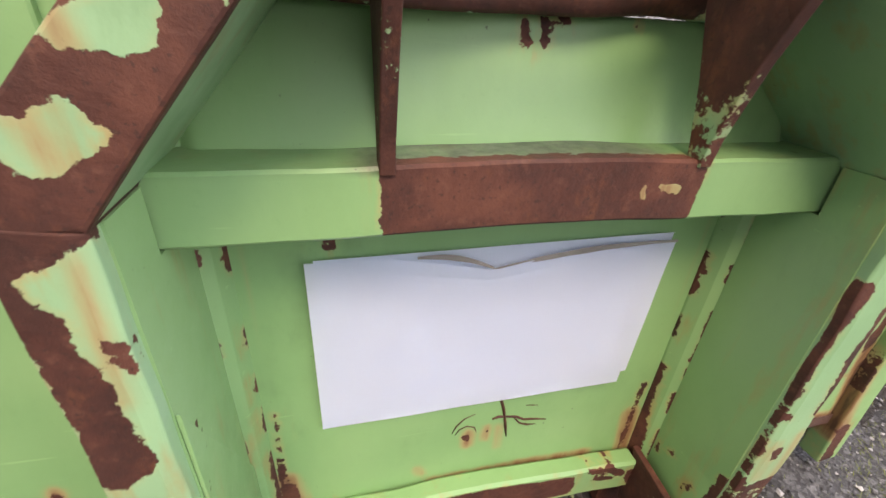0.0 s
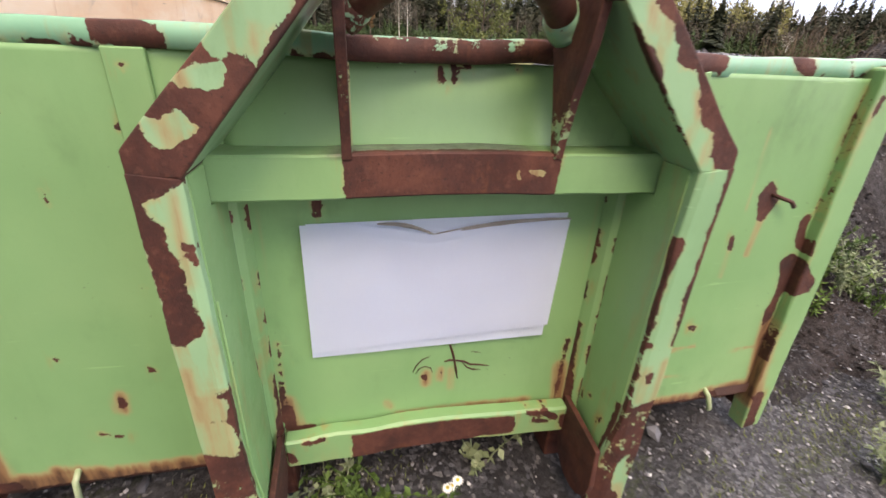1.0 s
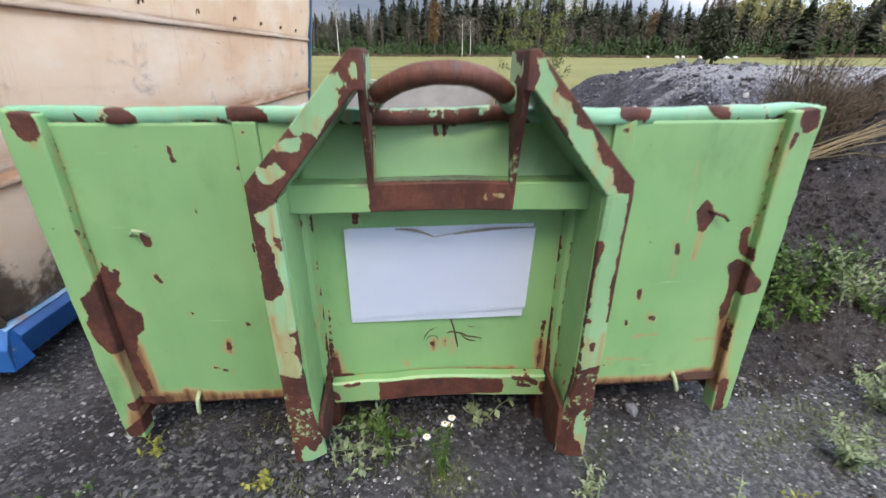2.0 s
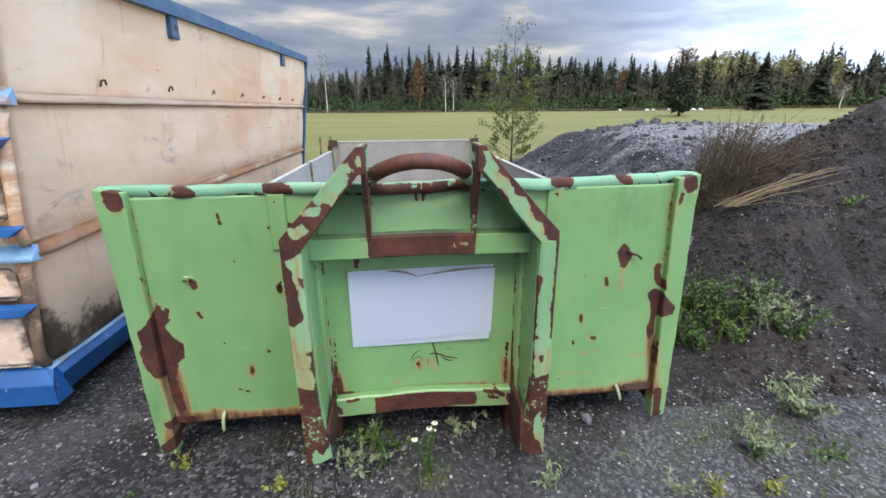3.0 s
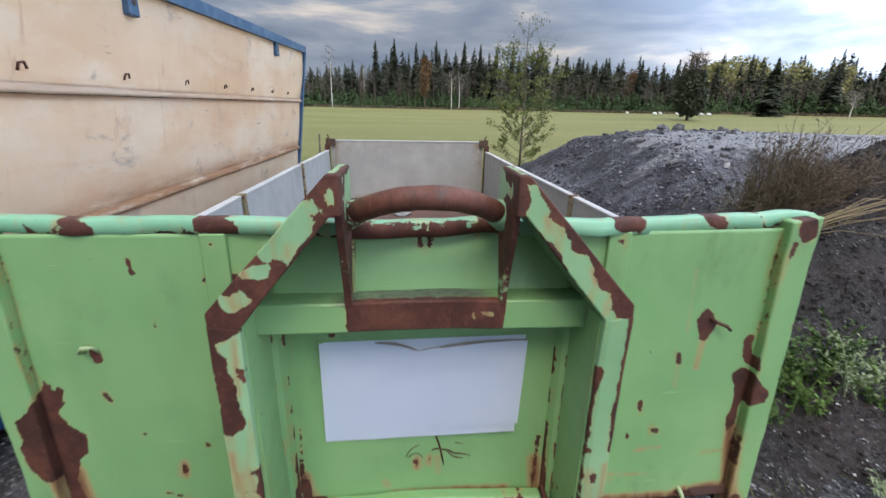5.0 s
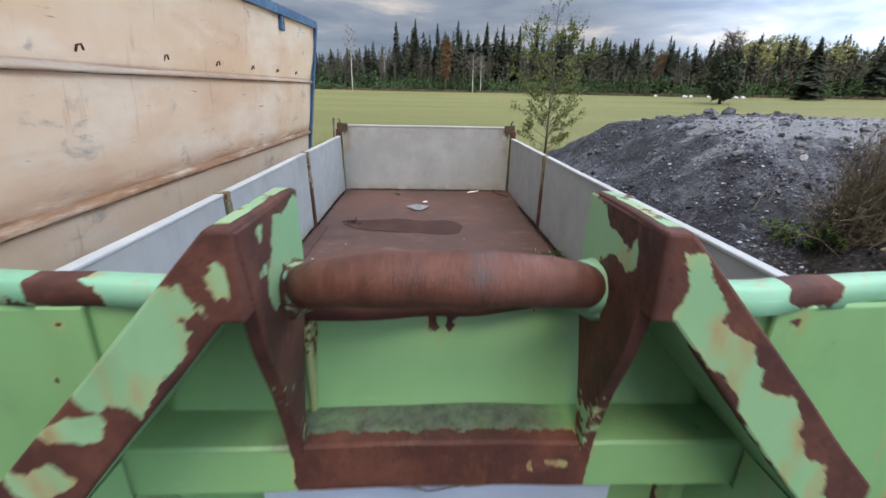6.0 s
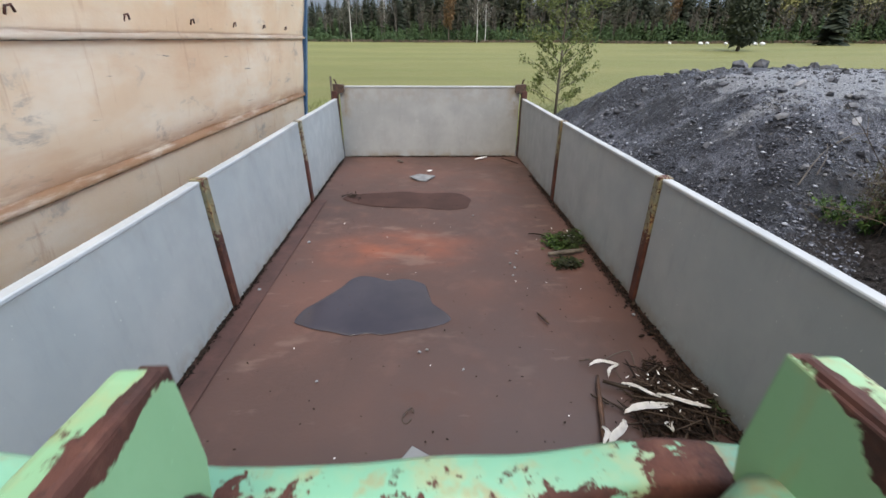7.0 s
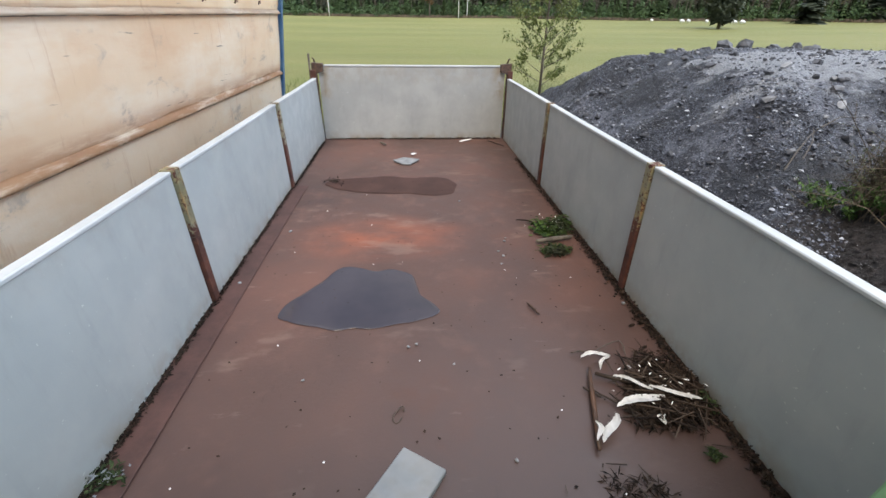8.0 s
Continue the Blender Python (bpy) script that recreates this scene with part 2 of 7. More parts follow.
FLOOR = make_floor()
STRIP = Mat("red_brown_plate", 0.62)
STRIP.color(STRIP.ramp(STRIP.noise(7, 6, 0.68), (0.32, (0.046, 0.020, 0.016)), (0.70, (0.105, 0.046, 0.036))))
STRIP.bump(STRIP.noise(60, 5, 0.7), 0.3, 0.003)
STRIP = STRIP.m


def make_board(name, base, streak, rough=0.55):
    m = Mat(name, rough)
    c = m.mix(m.step(m.noise(2.2, 5, 0.6), 0.3, 0.72), base, streak)
    c = m.mix(m.step(m.noise(14, 5, 0.6, (1, 1, 0.25)), 0.52, 0.76, 0, 0.2), c, tuple(0.6 * v for v in base))
    c = m.mix(m.step(m.noise(1.6, 5, 0.6, (1, 1, 0.6)), 0.46, 0.70, 0, 0.45), c, tuple(0.80 * v for v in base))
    c = m.mix(m.step(m.noise(55, 2, 0.5), 0.72, 0.78, 0, 0.5), c, (0.62, 0.62, 0.60))
    c = m.mix(m.math("MULTIPLY", m.attr("stain"), m.step(m.noise(9, 5), 0.35, 0.65)), c, (0.22, 0.17, 0.115))
    m.color(c)
    m.rough(m.step(m.noise(7, 4), 0.3, 0.7, rough - 0.1, rough + 0.12))
    m.bump(m.noise(160, 3, 0.6), 0.12, 0.002)
    return m.m


BOARD = make_board("weathered_grey_board", (0.295, 0.320, 0.322), (0.345, 0.362, 0.358))
CAP = make_board("pale_edge_strip", (0.36, 0.38, 0.39), (0.47, 0.48, 0.485), 0.6)


def make_paper():
    m = Mat("white_sheet", 0.55)
    # bluer than plain white: whitener and sky light both put into the colour
    m.color(m.mix(m.step(m.noise(2.0, 3), 0.35, 0.7), (0.74, 0.83, 0.96), (0.79, 0.87, 0.98)))
    m.bump(m.noise(9, 3), 0.08, 0.004)
    return m.m


PAPER = make_paper()
TAPE = make_board("grey_torn_tape", (0.16, 0.145, 0.13), (0.28, 0.26, 0.235), 0.6)
GATE = make_board("weathered_warm_grey_board", (0.265, 0.270, 0.265), (0.34, 0.342, 0.332))
PLANK = make_board("grey_plank", (0.150, 0.160, 0.170), (0.245, 0.255, 0.265), 0.75)


def make_beige():
    """Beige paint with bleached clouds, peach tints, smears of grey grime; 'stain' says where rust runs, 'wear' where
    mud sticks and where shade is painted under the ridges.
    """
    m = Mat("stained_beige_paint", 0.5)
    c = m.mix(m.step(m.noise(0.9, 4, 0.6), 0.35, 0.68), (0.86, 0.695, 0.520), (0.91, 0.785, 0.630))
    c = m.mix(m.step(m.noise(1.7, 5, 0.62, (1, 0.45, 1.2)), 0.47, 0.66, 0, 0.8), c, (0.94, 0.865, 0.75))
    c = m.mix(m.step(m.noise(2.4, 5, 0.65, (1, 0.35, 1.5)), 0.53, 0.74, 0, 0.5), c, (0.78, 0.55, 0.37))
    patch = m.math("MULTIPLY", m.step(m.noise(2.1, 4, 0.6), 0.50, 0.62), m.step(m.noise(5.5, 7, 0.72, (1, 0.55, 1.3), False, 0.6), 0.52, 0.64))
    c = m.mix(m.math("MULTIPLY", patch, 0.62), c, m.mix(m.noise(19, 5, 0.7), (0.27, 0.26, 0.25), (0.60, 0.54, 0.47)))
    ring = m.math("MULTIPLY", m.step(m.cells(1.35), 0.055, 0.03), m.step(m.noise(40, 4), 0.3, 0.6, 0.4, 1.0))
    c = m.mix(m.math("MULTIPLY", ring, 0.45), c, (0.33, 0.29, 0.25))
    scratch = m.math("MULTIPLY", m.step(m.noise(26, 3, 0.5, (1, 0.10, 1.6)), 0.685, 0.72), m.step(m.noise(3.0, 3), 0.52, 0.62))
    c = m.mix(m.math("MULTIPLY", scratch, 0.75), c, (0.16, 0.12, 0.095))
    streak = m.math("MULTIPLY", m.step(m.noise(15, 5, 0.65, (1, 1, 0.07)), 0.57, 0.70), m.step(m.noise(1.6, 3), 0.44, 0.62))
    c = m.mix(m.math("MULTIPLY", streak, 0.40), c, (0.52, 0.31, 0.17))
    rusty = m.math("MULTIPLY", m.attr("stain"), m.step(m.noise(9, 6, 0.7, (1, 0.22, 1.5)), 0.28, 0.56), True)
    c = m.mix(m.math("MULTIPLY", rusty, 0.90), c, m.mix(m.noise(6, 5, 0.65, (1, 0.4, 1)), (0.34, 0.125, 0.045), (0.62, 0.31, 0.13)))
    mud_and_shade = m.step(m.math("ADD", m.attr("wear"), m.math("MULTIPLY", m.math("SUBTRACT", m.noise(8, 6, 0.7), 0.5), 2.6)), 0.3, 0.9, 0, 0.9)
    c = m.mix(mud_and_shade, c, m.ramp(m.noise(5, 6, 0.7), (0.35, (0.048, 0.032, 0.024)), (0.68, (0.22, 0.145, 0.095))))
    m.color(c)
    m.rough(m.step(m.noise(5, 4), 0.3, 0.7, 0.42, 0.62))
    m.bump(m.math("ADD", m.noise(2.5, 3), m.math("MULTIPLY", m.noise(60, 3), 0.08)), 0.35, 0.03)
    return m.m


BEIGE = make_beige()


def make_blue():
    m = Mat("blue_machine_paint", 0.4)
    c = m.mix(m.step(m.noise(3, 4), 0.35, 0.7), (0.006, 0.080, 0.26), (0.012, 0.125, 0.36))
    c = m.mix(m.step(m.noise(18, 5, 0.65), 0.64, 0.70, 0, 0.8), c, (0.16, 0.24, 0.33))
    c = m.mix(m.step(m.noise(40, 4, 0.6), 0.70, 0.74, 0, 0.9), c, RUST_MID)
    m.color(c)
    m.bump(m.noise(60, 4), 0.15, 0.002)
    return m.m


BLUE = make_blue()
FADED = Mat("faded_steel_blue_paint", 0.45)
FADED.color(FADED.mix(FADED.step(FADED.noise(6, 5, 0.65), 0.4, 0.7), (0.030, 0.095, 0.19), (0.085, 0.17, 0.26)))
FADED.bump(FADED.noise(60, 4), 0.15, 0.002)
FADED = FADED.m


def make_pale_blue():
    m = Mat("bleached_blue_paint", 0.5)
    c = m.mix(m.step(m.noise(5, 5, 0.65), 0.35, 0.7), (0.10, 0.26, 0.46), (0.26, 0.44, 0.60))
    c = m.mix(m.step(m.noise(7, 6, 0.7, (0.35, 1, 1)), 0.50, 0.66, 0, 0.85), c, (0.33, 0.20, 0.11))
    m.color(m.mix(m.step(m.noise(16, 5, 0.7), 0.60, 0.70, 0, 0.8), c, RUST_MID))
    m.bump(m.noise(60, 4), 0.15, 0.002)
    return m.m


FADED_PALE = make_pale_blue()


def make_slate():
    """Blue grey crushed stone; the 'stain' attribute says where pale dust lies, 'wear' where soil is mixed in."""
    m = Mat("crushed_stone", 0.6)
    fine = m.t.nodes.new("ShaderNodeSeparateColor")
    m.put(fine.inputs[0], m.cells(120, out="Color"))
    c = m.ramp(fine.outputs[0], (0.0, (0.008, 0.009, 0.013)), (1.0, (0.21, 0.225, 0.28)), (0.75, (0.036, 0.039, 0.056)))
    tone = m.noise(1.1, 6, 0.66)
    c = m.mix(m.step(tone, 0.47, 0.61, 0, 0.65), c, m.ramp(fine.outputs[2], (0.0, (0.060, 0.064, 0.086)), (1.0, (0.33, 0.35, 0.42))))
    c = m.mix(m.step(m.noise(1.5, 6, 0.7, (1, 1, 1.6)), 0.48, 0.57, 0, 0.85), c, m.mix(m.noise(70, 4, 0.7), (0.006, 0.006, 0.009), (0.036, 0.037, 0.048)))
    soil = m.step(m.math("ADD", m.attr("wear"), m.math("MULTIPLY", m.math("SUBTRACT", m.noise(3.5, 6, 0.7), 0.5), 1.6)), 0.35, 0.65, 0, 0.85)
    c = m.mix(soil, c, m.ramp(m.noise(26, 7, 0.78), (0.36, (0.012, 0.010, 0.010)), (0.68, (0.080, 0.064, 0.060))))
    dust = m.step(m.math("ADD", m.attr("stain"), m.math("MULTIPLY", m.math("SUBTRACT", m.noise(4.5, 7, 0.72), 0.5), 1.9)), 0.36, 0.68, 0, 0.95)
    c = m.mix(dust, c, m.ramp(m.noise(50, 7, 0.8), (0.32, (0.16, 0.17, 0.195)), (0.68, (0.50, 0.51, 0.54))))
    glint = m.math("MULTIPLY", m.step(fine.outputs[1], 0.93, 0.95), m.step(m.noise(2.2, 4, 0.6), 0.42, 0.60))
    c = m.mix(m.math("MULTIPLY", glint, 0.8), c, (0.40, 0.415, 0.45))
    m.color(c)
    m.bump(m.math("ADD", m.noise(52, 7, 0.8), m.math("MULTIPLY", m.noise(9, 6, 0.7), 1.8)), 1.0, 0.06)
    return m.m


def make_soil():
    m = Mat("dark_soil", 0.9)
    hue = m.t.nodes.new("ShaderNodeSeparateColor")
    m.put(hue.inputs[0], m.cells(95, out="Color"))
    c = m.ramp(m.noise(30, 8, 0.82), (0.36, (0.010, 0.009, 0.010)), (0.68, (0.120, 0.102, 0.100)), (0.5, (0.038, 0.032, 0.032)))
    c = m.mix(m.step(m.noise(0.7, 5, 0.6), 0.46, 0.60, 0, 0.65), c, m.ramp(m.noise(26, 7, 0.78), (0.36, (0.034, 0.026, 0.026)), (0.68, (0.170, 0.134, 0.124))))
    c = m.mix(m.step(m.noise(1.25, 6, 0.68), 0.50, 0.60, 0, 0.85), c, m.mix(m.noise(60, 4, 0.7), (0.012, 0.012, 0.014), (0.046, 0.046, 0.050)))
    c = m.mix(m.step(m.noise(4.2, 6, 0.7, (1, 1, 0.6)), 0.57, 0.66, 0, 0.6), c, m.ramp(m.noise(50, 6, 0.75), (0.35, (0.06, 0.052, 0.05)), (0.7, (0.20, 0.175, 0.165))))
    c = m.mix(m.math("MULTIPLY", m.step(hue.outputs[1], 0.90, 0.94, 0, 0.75), m.step(m.noise(2.4, 5, 0.7), 0.46, 0.62)), c, m.ramp(hue.outputs[2], (0.0, (0.11, 0.105, 0.105)), (1.0, (0.38, 0.37, 0.37))))
    m.color(c)
    m.bump(m.math("ADD", m.noise(40, 7, 0.8), m.math("MULTIPLY", m.noise(6, 6, 0.7), 2.4)), 1.0, 0.07)
    return m.m


SLATE, SOIL = make_slate(), make_soil()


def make_ground():
    m = Mat("gravel_yard_and_meadow", 0.85)
    hue = m.t.nodes.new("ShaderNodeSeparateColor")
    m.put(hue.inputs[0], m.cells(70, out="Color"))
    g = m.ramp(hue.outputs[0], (0.0, (0.014, 0.015, 0.018)), (1.0, (0.19, 0.195, 0.22)), (0.72, (0.052, 0.054, 0.062)))
    big = m.t.nodes.new("ShaderNodeSeparateColor")
    m.put(big.inputs[0], m.cells(44, out="Color"))
    g = m.mix(m.step(big.outputs[0], 0.66, 0.74, 0, 0.65), g, m.ramp(big.outputs[1], (0.0, (0.030, 0.031, 0.036)), (1.0, (0.26, 0.265, 0.29))))
    g = m.mix(m.step(m.noise(1.7, 5, 0.6), 0.44, 0.62, 0, 0.7), g, (0.026, 0.024, 0.024))
    g = m.mix(m.step(m.noise(1.3, 5, 0.65), 0.50, 0.62, 0, 0.6), g, m.ramp(m.noise(45, 5, 0.75), (0.36, (0.055, 0.057, 0.064)), (0.7, (0.29, 0.295, 0.32))))
    g = m.mix(m.step(hue.outputs[2], 0.93, 0.96, 0, 0.75), g, (0.40, 0.40, 0.40))
    spread = m.step(m.math("ADD", m.axis(0), m.math("MULTIPLY", m.math("SUBTRACT", m.noise(1.4, 5, 0.65), 0.5), 2.6)), 0.2, 1.5, 0, 0.70)
    spread = m.math("MULTIPLY", spread, m.step(m.math("ADD", m.axis(1), m.math("MULTIPLY", m.math("SUBTRACT", m.noise(4.5, 6, 0.7), 0.5), 0.9)), -0.30, 0.22, 1, 0.0))
    g = m.mix(spread, g, m.ramp(m.math("ADD", m.math("MULTIPLY", hue.outputs[1], 0.6), m.math("MULTIPLY", m.noise(30, 6, 0.8), 0.6)), (0.22, (0.045, 0.048, 0.057)), (0.92, (0.50, 0.515, 0.55)), (0.62, (0.15, 0.156, 0.175))))
    moss = m.math("MULTIPLY", m.step(m.noise(2.3, 4), 0.56, 0.68), m.step(m.noise(38, 4, 0.7), 0.42, 0.6, 0, 0.6))
    g = m.mix(moss, g, (0.085, 0.115, 0.035))
    f = m.mix(m.step(m.noise(0.09, 4, 0.6, (0.35, 1, 1)), 0.35, 0.68), (0.155, 0.160, 0.048), (0.205, 0.196, 0.068))
    f = m.mix(m.step(m.noise(0.5, 5, 0.65, (0.3, 1, 1)), 0.45, 0.75, 0, 0.5), f, (0.13, 0.17, 0.036))
    f = m.mix(m.step(m.noise(9, 4, 0.6), 0.45, 0.7, 0, 0.4), f, (0.10, 0.13, 0.03))
    edge = m.math("ADD", m.axis(1), m.math("MULTIPLY", m.math("SUBTRACT", m.noise(0.6, 4), 0.5), 3.0))
    field = m.step(edge, 7.2, 8.6)
    g = m.mix(0.30, g, (0.012, 0.012, 0.013))
    m.color(m.mix(field, g, f))
    m.bump(m.math("ADD", m.math("ADD", m.noise(75, 6, 0.75), m.math("MULTIPLY", m.cells(44), -0.35)), m.math("MULTIPLY", m.noise(11, 6, 0.7), 1.5)), 1.0, 0.028)
    return m.m


GROUND = make_ground()


def leafy(name, a, b, rough=0.6, c=None):
    m = Mat(name, rough, 0.0, 0.15)
    col = m.mix(m.island(), a, b)
    if c:
        col = m.mix(m.step(m.noise(1.5, 3), 0.52, 0.66), col, c)
    m.color(m.mix(m.step(m.noise(60, 3), 0.4, 0.7, 0, 0.3), col, tuple(0.5 * x for x in a)))
    m.b.inputs["Transmission Weight"].default_value = 0.0
    return m.m


def plainish(name, a, b, scale=20, rough=0.7, stretch=None, metal=0.0, bump=0.3):
    m = Mat(name, rough, metal)
    m.color(m.mix(m.step(m.noise(scale, 5, 0.6, stretch), 0.3, 0.7), a, b))
    m.bump(m.noise(scale * 3, 4, 0.6, stretch), bump, 0.004)
    return m.m


LEAF = leafy("green_weed_leaves", (0.028, 0.060, 0.016), (0.085, 0.152, 0.040))
LEAF_FRESH = leafy("fresh_green_leaves", (0.055, 0.110, 0.026), (0.135, 0.225, 0.058))
LEAF_PALE = leafy("grey_green_leaves", (0.14, 0.19, 0.10), (0.25, 0.30, 0.18))
LEAF_YELLOW = leafy("yellowing_leaves", (0.16, 0.18, 0.045), (0.28, 0.28, 0.075))
MIXED_LEAF = leafy("dull_olive_leaves", (0.058, 0.078, 0.034), (0.125, 0.145, 0.062))
LEAF_WILLOW = leafy("young_tree_leaves", (0.090, 0.12, 0.042), (0.19, 0.22, 0.080))
# distance haze is put into these two colours: lighter and greyer
NEEDLES = leafy("hazy_spruce_needles", (0.046, 0.060, 0.044), (0.066, 0.082, 0.056))
MIXED = leafy("hazy_mixed_foliage", (0.066, 0.074, 0.052), (0.105, 0.106, 0.076))
SHRUB = leafy("undergrowth_leaves", (0.056, 0.098, 0.046), (0.090, 0.145, 0.064))
BIRCH_YELLOW = leafy("yellow_green_crown", (0.26, 0.27, 0.11), (0.37, 0.36, 0.17))
LARCH = leafy("orange_brown_crown", (0.145, 0.085, 0.045), (0.22, 0.14, 0.075))
TWIGS = leafy("bare_twigs", (0.085, 0.072, 0.062), (0.17, 0.15, 0.13))
STRAW = leafy("dry_straw", (0.15, 0.12, 0.075), (0.34, 0.27, 0.165))
STALK = leafy("dry_brown_stalks", (0.070, 0.056, 0.042), (0.185, 0.142, 0.105))
PETAL = plainish("white_petals", (0.80, 0.80, 0.78), (0.86, 0.86, 0.84))
DAISY_EYE = plainish("yellow_flower_centre", (0.50, 0.36, 0.03), (0.60, 0.44, 0.05))
BARK = plainish("grey_brown_bark", (0.06, 0.048, 0.038), (0.15, 0.125, 0.10), 12, 0.85, (1, 1, 0.3))
BIRCH_BARK = plainish("white_birch_bark", (0.55, 0.54, 0.51), (0.70, 0.69, 0.66), 3, 0.7)
BARK_WHITE = plainish("white_bark_inner_side", (0.78, 0.77, 0.75), (0.92, 0.91, 0.90), 30, 0.55, (1, 0.2, 1))
DEBRIS = leafy("dark_bark_litter", (0.007, 0.005, 0.004), (0.042, 0.026, 0.018), 0.75)
TWIG_DARK = leafy("dark_wet_twigs", (0.010, 0.007, 0.006), (0.105, 0.075, 0.058), 0.5)
STICK = plainish("brown_stick", (0.040, 0.022, 0.015), (0.115, 0.055, 0.032), 40, 0.6, (1, 0.2, 1))
MOSS_GREEN = leafy("green_moss_leaves", (0.012, 0.026, 0.007), (0.066, 0.118, 0.024), 0.5, (0.022, 0.022, 0.011))
MOSS = leafy("dark_moss", (0.014, 0.022, 0.010), (0.050, 0.072, 0.026), 0.6, (0.030, 0.022, 0.014))
STONE = Mat("grey_pebbles", 0.75)
STONE.color(STONE.ramp(STONE.island(), (0.0, (0.035, 0.036, 0.042)), (1.0, (0.50, 0.50, 0.51)), (0.82, (0.12, 0.122, 0.134))))
STONE = STONE.m
CRUSHED = Mat("crushed_stone_chips", 0.42)
CRUSHED.color(CRUSHED.ramp(CRUSHED.island(), (0.0, (0.014, 0.015, 0.021)), (1.0, (0.44, 0.455, 0.50)), (0.84, (0.085, 0.091, 0.118))))
CRUSHED = CRUSHED.m
BOULDER = plainish("grey_stone", (0.030, 0.032, 0.040), (0.13, 0.135, 0.15), 14, 0.75, None, 0.0, 0.8)
PLASTIC = plainish("white_wrap", (0.66, 0.67, 0.70), (0.80, 0.81, 0.83), 4, 0.35)
TIN = plainish("dull_grey_shard", (0.13, 0.135, 0.14), (0.24, 0.245, 0.25), 15, 0.6)
WIRE = plainish("dark_wire", (0.03, 0.022, 0.018), (0.09, 0.055, 0.04), 40, 0.6)
ROPE = plainish("pale_hook_paint", (0.26, 0.36, 0.19), (0.38, 0.44, 0.28), 40, 0.5)
POST_STRIPE = paint("rusty_post_paint", (0.135, 0.128, 0.078), (0.23, 0.225, 0.165), (0.070, 0.058, 0.034))
WORN = (GREEN, RIM_SKY_GREEN, ARM_SKY_GREEN, POST_STRIPE)


def make_water():
    m = Mat("puddle_water_sky_tint", 0.10, 0.0, 0.8)
    # bluish base: part of the sky's reflection is put into the colour
    m.color(m.mix(m.step(m.noise(3, 3), 0.3, 0.7), (0.036, 0.032, 0.041), (0.050, 0.043, 0.052)))
    m.b.inputs["IOR"].default_value = 1.33
    m.bump(m.noise(2, 2), 0.02, 0.002)
    return m.m


def make_wet():
    m = Mat("wet_rusty_plate", 0.62, 0.0, 0.2)
    m.color(m.mix(m.step(m.noise(5, 5), 0.3, 0.7), (0.044, 0.021, 0.017), (0.064, 0.031, 0.025)))
    m.bump(m.noise(50, 4), 0.1, 0.002)
    return m.m


WATER, WET = make_water(), make_wet()


# ---- building tools ----
def thing(name, label, category, loc=(0, 0, 0), group="", kind=""):
    ob = new(name)
    ob.location = loc
    ob.empty_display_size = 0.1
    return tagged(ob, label, category, group, kind)


def capsule_sdf(px, pz, caps):
    """Distance inside (positive) or outside the nearest of the capsules (x, z, x, z, radius)."""
    best = np.full(len(px), -9.0)
    for x1, z1, x2, z2, r in caps:
        dx, dz = x2 - x1, z2 - z1
        t = np.clip(((px - x1) * dx + (pz - z1) * dz) / (dx * dx + dz * dz + 1e-9), 0, 1)
        best = np.maximum(best, r - np.hypot(px - x1 - t * dx, pz - z1 - t * dz))
    return best


def put_attr(me, key, values):
    a = me.attributes.new(key, "FLOAT", "POINT")
    a.data.foreach_set("value", np.asarray(values, dtype=np.float32))


def coords(me):
    v = np.empty(len(me.vertices) * 3, dtype=np.float32)
    me.vertices.foreach_get("co", v)
    return v.reshape(-1, 3).astype(float)


def part(name, bm, mat, parent=None, label="", wear=None, stain=None, smooth=False, kind=""):
    """Links a bmesh as one mesh object, under a thing or a part if one is given."""
    me = bpy.data.meshes.new(name)
    bm.normal_update()
    bm.to_mesh(me)
    bm.free()
    me.materials.append(mat)
    if smooth:
        me.shade_smooth()
    if wear is not None or stain is not None:
        p = coords(me)
        put_attr(me, "wear", wear(p) if wear is not None else np.full(len(p), -3.0))
        put_attr(me, "stain", stain(p) if stain is not None else np.zeros(len(p)))
    elif mat in WORN:
        put_attr(me, "wear", np.full(len(me.vertices), -1.15))
    ob = new(name, me)
    if parent is not None:
        ob.parent = parent
        if parent.type == "EMPTY":
            ob.matrix_parent_inverse = Matrix.Translation(-parent.location)
    return tagged(ob, label, kind=kind)


def box(bm, x0, x1, y0, y1, z0, z1, bev=0.0):
    r = bmesh.ops.create_cube(bm, size=1.0)
    bmesh.ops.scale(bm, vec=(x1 - x0, y1 - y0, z1 - z0), verts=r["verts"])
    bmesh.ops.translate(bm, vec=((x0 + x1) / 2, (y0 + y1) / 2, (z0 + z1) / 2), verts=r["verts"])
    if bev:
        es = list({e for v in r["verts"] for e in v.link_edges})
        bmesh.ops.bevel(bm, geom=es, offset=bev, segments=1, affect="EDGES", profile=0.5)
    return bm


def boxed(*a, bev=0.003):
    return box(bmesh.new(), *a, bev=bev)


